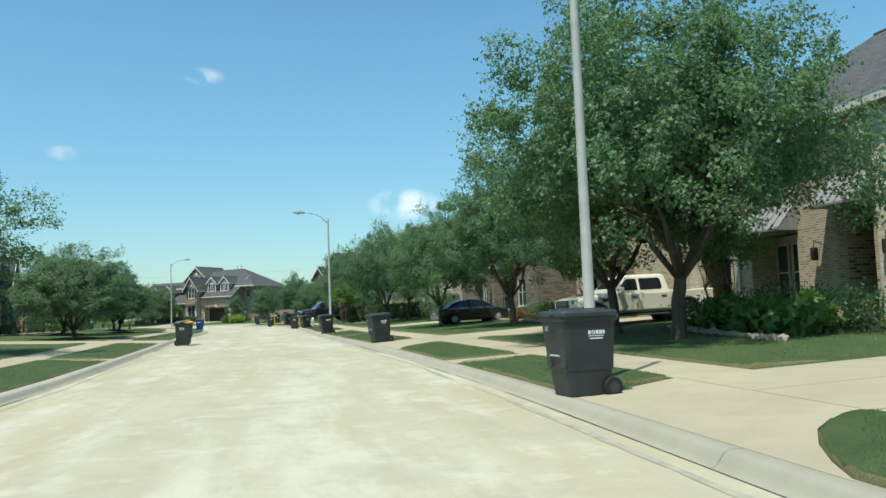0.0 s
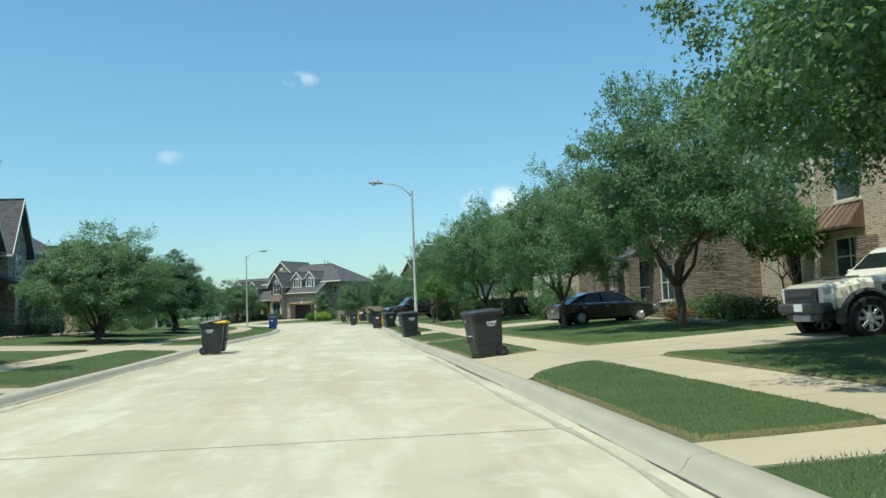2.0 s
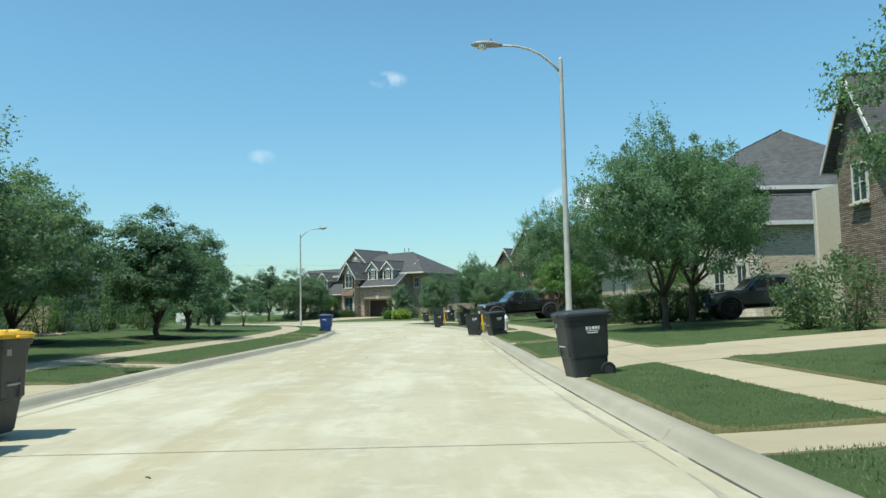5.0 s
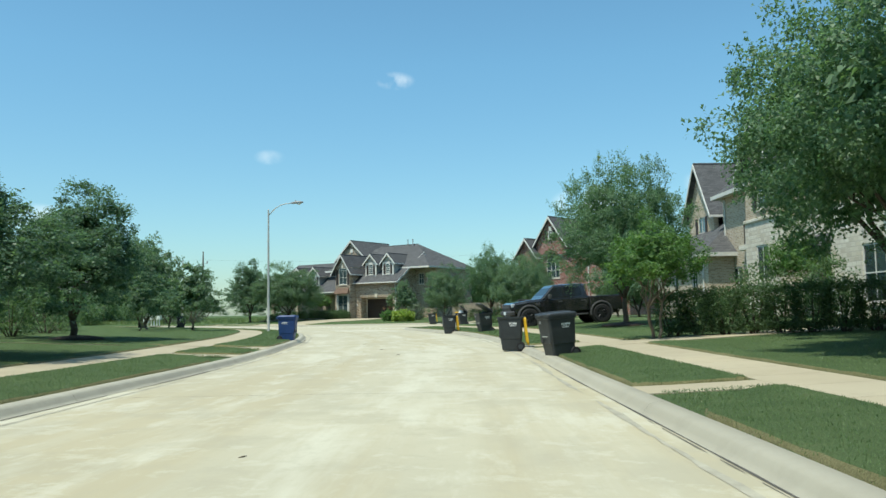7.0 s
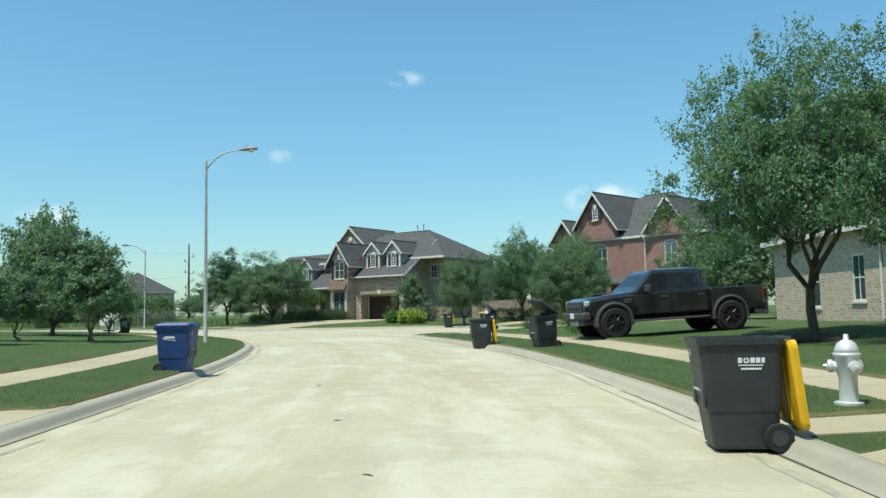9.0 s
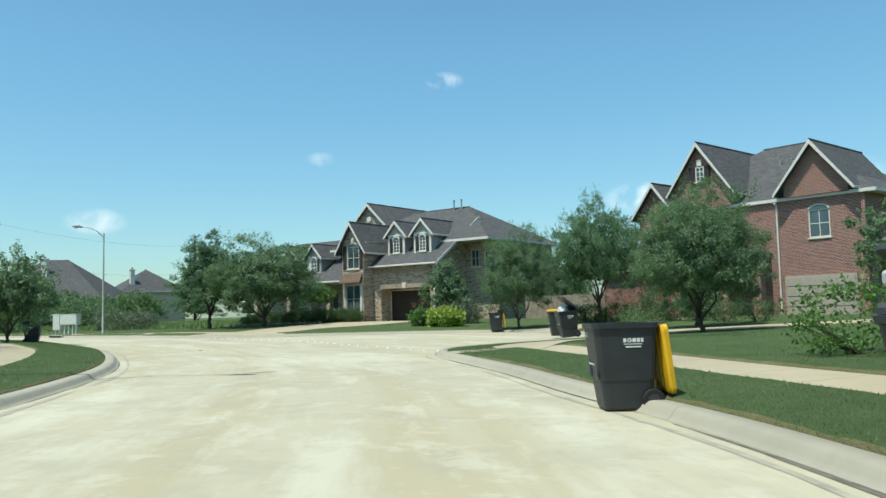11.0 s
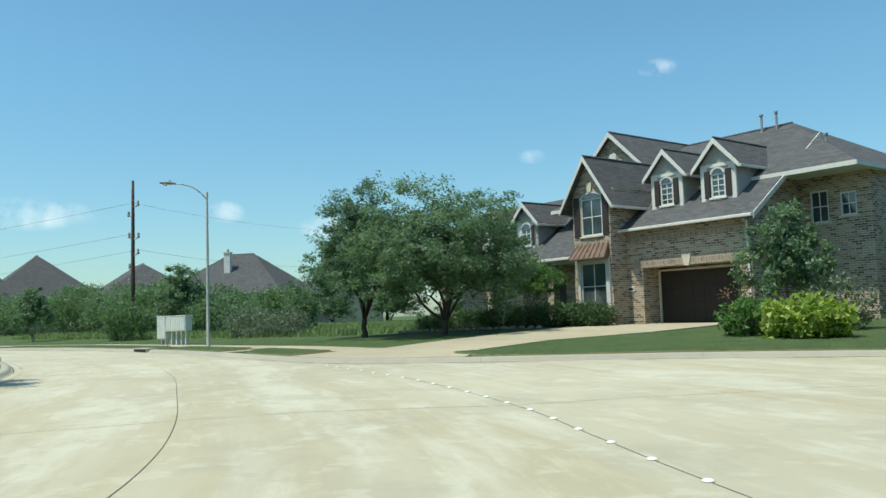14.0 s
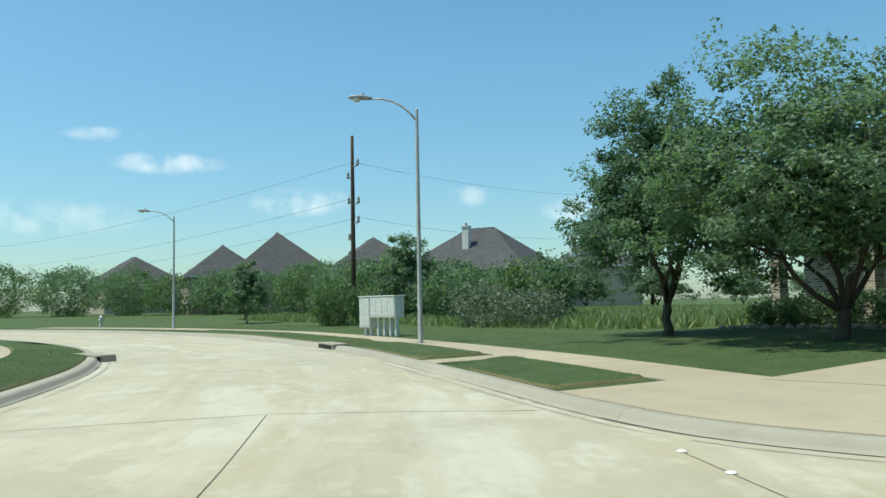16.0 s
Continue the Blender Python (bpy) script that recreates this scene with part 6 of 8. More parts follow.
# ---- houses ----
def wall_cells(x0, x1, z0, z1, holes, y0, y1):
    """A wall of thickness y0..y1 with rectangular holes, as solid cells."""
    xs = sorted({x0, x1, *[min(max(h[k], x0), x1) for h in holes for k in (0, 1)]})
    out = []
    for a, b in zip(xs, xs[1:]):
        cuts = sorted((max(h[2], z0), min(h[3], z1)) for h in holes if h[0] < b - 1e-6 and h[1] > a + 1e-6)
        z = z0
        for c, d in cuts:
            if c > z + 1e-6:
                out.append(cbox(a, b, y0, y1, z, c))
            z = max(z, d)
        if z1 > z + 1e-6:
            out.append(cbox(a, b, y0, y1, z, z1))
    return join(*out)


def window(parent, x0, x1, z0, z1, y, bars=(1, 1), arch_rise=0.0, frame="trim", sill=True, surround=None, shutters=False, depth=0.1):
    """A framed window standing in an opening of a wall whose outer face is at y (outside is -y)."""
    w = part("window", join(cbox(x0, x0 + 0.07, y + 0.03, y + depth, z0, z1), cbox(x1 - 0.07, x1, y + 0.03, y + depth, z0, z1), cbox(x0, x1, y + 0.032, y + depth, z0, z0 + 0.07), cbox(x0, x1, y + 0.032, y + depth, z1 - 0.07, z1)), frame, parent)
    part("pane", cbox(x0 + 0.06, x1 - 0.06, y + 0.07, y + 0.085, z0 + 0.06, z1 - 0.06), "glass", w)
    bl = []
    for k in range(1, bars[0] + 1):
        x = x0 + (x1 - x0) * k / (bars[0] + 1)
        bl.append(cbox(x - 0.022, x + 0.022, y + 0.045, y + 0.078, z0 + 0.05, z1 - 0.05))
    for k in range(1, bars[1] + 1):
        z = z0 + (z1 - z0) * k / (bars[1] + 1)
        bl.append(cbox(x0 + 0.05, x1 - 0.05, y + 0.043, y + 0.076, z - 0.022, z + 0.022))
    if bl:
        part("glazing_bar", join(*bl), frame, w)
    if arch_rise:
        n = 10
        cx, r = (x0 + x1) / 2, (x1 - x0) / 2
        top = [(cx + r * math.cos(math.pi * k / n), z1 + arch_rise * math.sin(math.pi * k / n)) for k in range(n + 1)]
        inn = [(cx + (r - 0.07) * math.cos(math.pi * k / n), z1 + (arch_rise - 0.06) * math.sin(math.pi * k / n)) for k in range(n + 1)]
        part("arch_frame", prism(top + inn[::-1], y - 0.02, y + depth), frame, w)
        part("pane", prism(inn, y - 0.006, y + 0.02), "glass", w)
    if sill:
        part("sill", cbox(x0 - 0.08, x1 + 0.08, y - 0.07, y + 0.05, z0 - 0.09, z0 - 0.002, 0.01), surround or "cream", w)
    if shutters:
        for a, b in ((x0 - 0.42, x0 - 0.05), (x1 + 0.05, x1 + 0.42)):
            sh = part("shutter", cbox(a, b, y - 0.05, y - 0.004, z0, z1 + arch_rise * 0.4, 0.008), "shutter", w)
            for zb in (z0 + 0.25, z1 - 0.35):
                part("batten", cbox(a + 0.02, b - 0.02, y - 0.065, y - 0.045, zb, zb + 0.08), "shutter", sh)
    return w


def roof_plane(pts, thick=0.12):
    """A sloping roof sheet with thickness."""
    n = len(pts)
    V = [tuple(p) for p in pts] + [(x, y, z - thick) for x, y, z in pts]
    F = [tuple(range(n)), tuple(range(2 * n - 1, n - 1, -1))] + [((i + 1) % n, i, n + i, n + (i + 1) % n) for i in range(n)]
    return V, F


def gable_roof(parent, x0, x1, ze, zp, y0, y1, mat="shingle", over=0.35, fascia="trim", rake=0.2):
    """A pitched roof with its gable end at y0 and its ridge running back to y1."""
    cx = (x0 + x1) / 2
    k = (zp - ze) / (cx - x0)
    xa, xb, zo = x0 - over, x1 + over, ze - k * over
    ob = part("gable_roof", join(roof_plane([(xa, y0, zo), (cx, y0, zp), (cx, y1, zp), (xa, y1, zo)]), roof_plane([(cx, y0, zp), (xb, y0, zo), (xb, y1, zo), (cx, y1, zp)])), mat, parent)
    for s, xe in ((-1, xa), (1, xb)):
        a, b = Vector((xe, 0, zo)), Vector((cx, 0, zp))
        part("bargeboard", prism([(xe, zo + 0.0), (cx, zp + 0.0), (cx, zp - rake - 0.06), (xe, zo - rake)], y0 - 0.05, y0 - 0.005), fascia, ob)
        part("gutter", cbox(xe - 0.06 if s < 0 else xe, xe if s < 0 else xe + 0.06, y0, y1, zo - 0.17, zo - 0.04, 0.01), fascia, ob)
    part("ridge_cap", tube([(cx, y0, zp + 0.01), (cx, y1, zp + 0.01)], 0.06, 6), "shingle", ob)
    return ob


def hip_roof(parent, x0, x1, y0, y1, ze, pitch, mat="shingle", over=0.45, fascia="trim"):
    """A hipped roof over a rectangle."""
    a, b, c, d = x0 - over, x1 + over, y0 - over, y1 + over
    h = min(b - a, d - c) / 2
    zr = ze + h * pitch
    if b - a >= d - c:
        r0, r1 = (a + h, (c + d) / 2, zr), (b - h, (c + d) / 2, zr)
        planes = [[(a, c, ze), (b, c, ze), r1, r0], [(b, d, ze), (a, d, ze), r0, r1], [(a, d, ze), (a, c, ze), r0], [(b, c, ze), (b, d, ze), r1]]
    else:
        r0, r1 = ((a + b) / 2, c + h, zr), ((a + b) / 2, d - h, zr)
        planes = [[(a, c, ze), (b, c, ze), r0], [(b, d, ze), (a, d, ze), r1], [(a, d, ze), (a, c, ze), r0, r1], [(b, c, ze), (b, d, ze), r1, r0]]
    ob = part("hip_roof", join(*[roof_plane(p, 0.1) for p in planes]), mat, parent)
    part("fascia", join(cbox(a, b, c - 0.03, c, ze - 0.2, ze - 0.01), cbox(a, b, d, d + 0.03, ze - 0.2, ze - 0.01), cbox(a - 0.03, a, c, d, ze - 0.2, ze - 0.01), cbox(b, b + 0.03, c, d, ze - 0.2, ze - 0.01)), fascia, ob)
    part("soffit", cbox(a, b, c, d, ze - 0.14, ze - 0.11), fascia, ob)
    part("ridge_cap", tube([r0, r1], 0.07, 6), "shingle", ob)
    return ob


def vent_pipe(parent, x, y, z, h=0.5):
    part("vent_pipe", join(cyl(0.06, 0.06, z - 0.5, z + h, 8, x, y), cyl(0.1, 0.1, z + h, z + h + 0.08, 8, x, y)), "satgrey", parent)


def gable_wall(x0, x1, zb, ze, zp, y0, y1, holes=()):
    """A wall with a pointed top."""
    cx = (x0 + x1) / 2
    return join(wall_cells(x0, x1, zb, ze, list(holes), y0, y1), prism([(x0, ze), (x1, ze), (cx, zp)], y0, y1))


def downspout(parent, x, y, z):
    part("downspout", join(cbox(x - 0.045, x + 0.045, y - 0.1, y - 0.02, 0.1, z - 0.3, 0.01), cbox(x - 0.045, x + 0.045, y - 0.3, y - 0.02, z - 0.32, z - 0.2, 0.01)), "trim", parent)


def corner_house():
    """The tan brick house at the bend: garage with two dormers, tall gabled bay, long wing with dormers."""
    ob = thing("corner_house", "two-storey tan brick house with grey shingles and dormers", "house", pose(-55.0, 146.0, 0.6, 0, 0, -16))
    # garage block
    part("garage_wall", wall_cells(-0.6, 5.95, -0.4, 4.4, [(0.36, 5.38, 0, 2.62)], 0.3, 0.62), "tan", ob, "variegated tan brick wall")
    part("garage_side_wall", cbox(5.65, 5.95, 0.62, 9, -0.4, 4.5), "tan", ob)
    part("soldier_course", cbox(-0.1, 5.8, 0.285, 0.3, 2.62, 3.0), "soldier", ob)
    part("soldier_course", cbox(-0.6, 5.95, 0.282, 0.3, 3.85, 4.12), "soldier", ob)
    part("keystone", prism([(2.68, 2.58), (2.94, 2.58), (3.06, 3.12), (2.56, 3.12)], 0.24, 0.3), "cream", ob)
    part("return_wall", join(cbox(0.0, 0.36, 0.62, 1.6, -0.2, 2.7), cbox(5.38, 5.65, 0.62, 1.6, -0.2, 2.7), cbox(0.0, 5.65, 0.62, 1.7, 2.62, 2.75)), "tan", ob)
    gd = part("garage_door", cbox(0.45, 5.3, 1.5, 1.58, 0.02, 2.45), "garage", ob, "dark brown panelled garage door")
    for i in range(4):
        for j in range(8):
            part("panel", cbox(0.5 + j * 0.6, 1.02 + j * 0.6, 1.475, 1.5, 0.08 + i * 0.59, 0.56 + i * 0.59, 0.015), "garage", gd)
    part("door_casing", join(cbox(0.36, 0.46, 1.42, 1.5, 0, 2.55), cbox(5.28, 5.38, 1.42, 1.5, 0, 2.55), cbox(0.36, 5.38, 1.42, 1.5, 2.45, 2.55)), "cream", ob)
    part("garage_roof", join(roof_plane([(-0.6, -0.18, 4.48), (6.4, -0.18, 4.48), (6.4, 5.6, 8.4), (-0.6, 5.6, 8.4)])), "shingle", ob)
    part("garage_gable_end", prism([(0.3, 4.4), (9.0, 4.4), (5.6, 8.3)], 5.68, 5.92), "tan", ob).matrix_local = Matrix(((0, 1, 0, 0), (1, 0, 0, 0), (0, 0, 1, 0), (0, 0, 0, 1)))
    part("gutter", cbox(-0.6, 6.4, -0.3, -0.17, 4.34, 4.47, 0.02), "trim", ob)
    part("bargeboard", prism([(-0.18, 4.48), (5.6, 8.4), (5.6, 8.18), (-0.18, 4.24)], 6.4, 6.44), "trim", ob).matrix_local = Matrix(((0, 1, 0, 0), (1, 0, 0, 0), (0, 0, 1, 0), (0, 0, 0, 1)))
    downspout(ob, 5.85, 0.3, 4.5)
    # dormers
    for x0 in (0.42, 3.14):
        d = part("dormer", gable_wall(x0, x0 + 1.8, 5.0, 7.0, 8.0, 1.2, 4.4, []), "stucco", ob, "grey-sided dormer with white trim")
        gable_roof(d, x0, x0 + 1.8, 7.15, 8.12, 0.95, 5.4, over=0.3)
        part("window_surround", join(cbox(x0 + 0.02, x0 + 0.36, 1.15, 1.2, 5.3, 7.0), cbox(x0 + 1.44, x0 + 1.78, 1.15, 1.2, 5.3, 7.0), cbox(x0 + 0.02, x0 + 1.78, 1.14, 1.2, 5.15, 5.45), cbox(x0 + 0.36, x0 + 1.44, 1.15, 1.2, 6.85, 7.0)), "trim", d)
        window(d, x0 + 0.55, x0 + 1.25, 5.5, 6.55, 1.12, (1, 3), 0.28, sill=True, surround="trim")
        for a in (x0 + 0.24, x0 + 1.3):
            part("shutter", cbox(a, a + 0.27, 1.08, 1.14, 5.5, 6.7, 0.01), "shutter", d)
    # gabled bay
    part("bay_wall", gable_wall(-2.85, -0.5, -0.4, 6.3, 7.95, -0.8, -0.5, [(-2.32, -0.98, 4.3, 6.1), (-2.5, -0.85, 0.75, 3.0)]), "tan", ob, "tan brick bay with stone gable")
    part("bay_side_wall", cbox(-0.8, -0.5, -0.5, 5, -0.4, 6.5), "tan", ob)
    part("bay_side_wall", cbox(-2.85, -2.55, -0.5, 5, -0.4, 6.5), "tan", ob)
    part("soldier_course", cbox(-2.85, -0.5, -0.82, -0.8, 3.72, 4.0), "soldier", ob)
    part("keystone", prism([(-1.78, 6.4), (-1.56, 6.4), (-1.5, 6.85), (-1.84, 6.85)], -0.87, -0.8), "cream", ob)
    window(ob, -2.32, -0.98, 4.3, 6.1, -0.8, (1, 1), 0.3, shutters=True)
    window(ob, -2.5, -0.85, 0.75, 3.0, -0.8, (1, 1), 0, surround="trim")
    part("window_casing", join(cbox(-2.65, -2.5, -0.86, -0.78, 0.6, 3.15), cbox(-0.85, -0.62, -0.9, -0.78, 0.6, 3.25), cbox(-2.65, -0.62, -0.86, -0.78, 3.0, 3.2)), "trim", ob)
    aw = part("copper_awning", loft([[(-2.8, -1.35, 3.2), (-0.45, -1.35, 3.2), (-0.65, -0.8, 3.9), (-2.6, -0.8, 3.9)], [(-2.8, -1.35, 3.14), (-0.45, -1.35, 3.14), (-0.65, -0.8, 3.14), (-2.6, -0.8, 3.14)]]), "copper", ob, "aged copper awning with standing seams")
    for k in range(8):
        a, b = -2.77 + k * 0.326, -2.57 + k * 0.272
        part("seam", tube([(a, -1.37, 3.22), (b, -0.82, 3.93)], 0.018, 5), "copper", aw)
    gable_roof(ob, -2.85, -0.5, 6.35, 8.12, -1.2, 7, over=0.5)
    part("house_number", cbox(-0.55, -0.15, 0.26, 0.3, 1.55, 1.8, 0.01), "trim", ob, "pale address plate with dark bars")
    part("plate_bar", cbox(-0.48, -0.22, 0.25, 0.262, 1.62, 1.73), "shutter", ob)
    # second gable behind and main hip roof
    part("upper_gable", gable_wall(-6.6, -1.8, 4, 8.0, 10.2, 4.0, 4.3), "tan", ob)
    part("gable_vent", moved(lathe([(0.25, -0.05), (0.25, 0.05)], 16), pose(-4.2, 3.97, 8.95, 90, 0, 0)), "trim", ob)
    gable_roof(ob, -6.6, -1.8, 8.05, 10.35, 3.7, 12, over=0.4)
    part("rear_wall", join(cbox(-7, 9.0, 12.5, 12.8, -0.4, 6.3), cbox(8.7, 9.0, 4.7, 12.5, -0.4, 6.3), wall_cells(5.95, 9.0, -0.4, 6.3, [(6.4, 7.2, 4.2, 5.6), (7.7, 8.4, 4.4, 5.4)], 4.4, 4.7)), "tan", ob)
    window(ob, 6.4, 7.2, 4.2, 5.6, 4.4, (1, 1))
    window(ob, 7.7, 8.4, 4.4, 5.4, 4.4, (1, 1))
    hr = hip_roof(ob, -7.0, 9.0, 2.8, 12.8, 6.35, 0.6)
    vent_pipe(hr, 2.6, 7.4, 9.7)
    vent_pipe(hr, 3.4, 7.4, 9.7)
    vent_pipe(hr, 7.0, 5.0, 7.6)
    # wing to the other side: porch with dormers
    part("wing_wall", wall_cells(-16, -2.85, -0.4, 3.6, [(-12.0, -10.2, 0.7, 2.7), (-8.0, -6.8, 0.0, 2.5)], 2.6, 2.9), "tan", ob)
    window(ob, -12.0, -10.2, 0.7, 2.7, 2.6, (1, 1))
    part("front_door", cbox(-7.95, -6.85, 2.7, 2.78, 0.0, 2.45, 0.01), "shutter", ob, "dark wooden front door in the porch")
    for x in (-15.5, -11.0, -6.0, -4.0):
        part("porch_column", join(cbox(x - 0.22, x + 0.22, 0.6, 1.04, -0.3, 3.3), cbox(x - 0.28, x + 0.28, 0.54, 1.1, -0.3, 0.2)), "tan", ob)
    part("porch_beam", cbox(-16, -2.85, 0.62, 1.0, 3.2, 3.55), "trim", ob)
    part("wing_roof", roof_plane([(-16.4, 0.3, 3.5), (-2.85, 0.3, 3.5), (-2.85, 6.5, 7.7), (-16.4, 6.5, 7.7)]), "shingle", ob)
    part("wing_gutter", cbox(-16.4, -2.85, 0.18, 0.3, 3.36, 3.5, 0.02), "trim", ob)
    for x0 in (-9.6, -12.6):
        d = part("dormer", gable_wall(x0, x0 + 1.8, 4.0, 5.9, 6.75, 1.6, 5.0), "stucco", ob, "grey-sided dormer over the porch")
        gable_roof(d, x0, x0 + 1.8, 6.0, 6.95, 1.3, 6.0, over=0.3)
        window(d, x0 + 0.5, x0 + 1.3, 4.5, 5.5, 1.52, (1, 2), 0.3, surround="trim")
        part("window_surround", join(cbox(x0 + 0.2, x0 + 0.48, 1.55, 1.6, 4.3, 5.9), cbox(x0 + 1.32, x0 + 1.6, 1.55, 1.6, 4.3, 5.9), cbox(x0 + 0.2, x0 + 1.6, 1.54, 1.6, 4.2, 4.42)), "trim", d)
        part("shutter", cbox(x0 + 1.33, x0 + 1.58, 1.5, 1.55, 4.5, 5.6, 0.01), "shutter", d)
    return ob


corner_house()
hd = tagged(new("driveway"), "long pale concrete driveway up to the garage", "driveway", kind="structure")
i0, i1 = int(s_at("out", -60.3, 128.9) * 2), int(s_at("out", -53.2, 129.4) * 2)
lo, hi = min(i0, i1), max(i0, i1)
slab("panel", OUT[lo:hi + 1] + NOUT[lo:hi + 1] * 0.36, OUT[lo:hi + 1] + NOUT[lo:hi + 1] * 2.3, "walk", hd, 0.032)
slab("panel", [(-59.6, 129.2), (-58.6, 132.0)], [(-54.3, 129.6), (-54.2, 132.3)], "walk", hd, 0.024)
slab("panel", [(-58.55, 132.05), (-58.2, 135.5)], [(-54.18, 132.35), (-53.7, 135.6)], "walk", hd, 0.024)
slab("panel", [(-58.18, 135.55), (-57.0, 140.5)], [(-53.68, 135.65), (-51.6, 139.5)], "walk", hd, 0.024)
slab("panel", [(-56.98, 140.55), (-54.7, 146.6)], [(-51.58, 139.55), (-49.6, 145.2)], "walk", hd, 0.024)


def red_house():
    """Red brick house on the bulb: a small gabled bay beside a tall gable, another gable over the garage."""
    ob = thing("red_brick_house", "two-storey red brick house with white-trimmed gables", "house", pose(-34.3, 142.8, 0.55, 0, 0, -28))
    # x to the right along the front, y back
    part("front_wall", wall_cells(0.6, 15.0, -0.4, 6.8, [(4.5, 6.3, 4.2, 6.0), (4.4, 6.4, 0.6, 2.5), (11.9, 13.1, 4.4, 6.0)], 0.6, 0.9), "red", ob, "red brick wall with pale mortar")
    part("side_wall", cbox(0.6, 0.9, 0.9, 12, -0.4, 6.8), "red", ob)
    part("side_wall", cbox(14.7, 15.0, 0.9, 12, -0.4, 6.8), "red", ob)
    part("rear_wall", cbox(0.6, 15.0, 12.0, 12.3, -0.4, 6.8), "red", ob)
    window(ob, 4.5, 6.3, 4.2, 6.0, 0.6, (2, 1), 0.4)
    window(ob, 4.4, 6.4, 0.6, 2.5, 0.6, (2, 1), surround="trim")
    window(ob, 11.9, 13.1, 4.4, 6.0, 0.6, (1, 1), 0.3)
    part("small_bay", gable_wall(1.05, 3.65, -0.4, 7.0, 8.6, -0.2, 0.6, []), "red", ob)
    part("arch_trim", prism([(1.35, 5.4), (1.65, 5.8), (2.35, 5.95), (3.05, 5.8), (3.35, 5.4), (3.1, 5.4), (2.85, 5.62), (2.35, 5.75), (1.85, 5.62), (1.6, 5.4)], -0.28, -0.2), "trim", ob)
    window(ob, 1.65, 3.05, 3.9, 5.4, -0.34, (1, 1), surround="trim")
    gable_roof(ob, 1.05, 3.65, 7.05, 8.75, -0.6, 6, over=0.4)
    part("big_gable", gable_wall(3.4, 7.4, 6.8, 8.2, 10.85, 0.3, 0.9, []), "red", ob)
    gable_roof(ob, 3.4, 7.4, 8.2, 10.98, -0.1, 8, over=0.45)
    window(ob, 5.1, 5.7, 8.5, 9.45, 0.2, (1, 2), 0, shutters=True)
    part("keystone", prism([(5.25, 9.5), (5.55, 9.5), (5.6, 9.9), (5.2, 9.9)], 0.2, 0.3), "trim", ob)
    part("right_gable", gable_wall(10.7, 14.3, 6.8, 7.6, 9.75, 0.3, 0.9, []), "red", ob)
    gable_roof(ob, 10.7, 14.3, 7.6, 9.9, -0.1, 7, over=0.45)
    hip_roof(ob, 0.2, 15.2, 0.9, 13, 6.85, 0.66)
    vent_pipe(ob, 8.6, 4.4, 9.7, 0.3)
    vent_pipe(ob, 9.6, 4.0, 9.4, 0.3)
    part("porch_roof", roof_plane([(3.7, -0.8, 2.9), (9.6, -0.8, 2.9), (9.6, 0.7, 3.5), (3.7, 0.7, 3.5)]), "shingle", ob)
    for x in (4.0, 7.2, 9.3):
        part("porch_column", cbox(x - 0.25, x + 0.25, -0.7, -0.2, -0.4, 2.85), "red", ob)
    gd = part("garage_door", cbox(10.4, 14.4, 0.5, 0.58, -0.1, 2.3), "tan_door", ob, "tan panelled garage door")
    for i in range(4):
        part("panel", cbox(10.5, 14.3, 0.47, 0.5, -0.03 + i * 0.58, 0.48 + i * 0.58, 0.01), "tan_door", gd)
    downspout(ob, 10.1, 0.6, 6.8)
    part("side_wing", join(cbox(-4.6, 0.6, 3.0, 10, -0.4, 3.4)), "red", ob)
    hip_roof(ob, -4.6, 0.4, 3.0, 10, 3.45, 0.7)
    return ob


red_house()


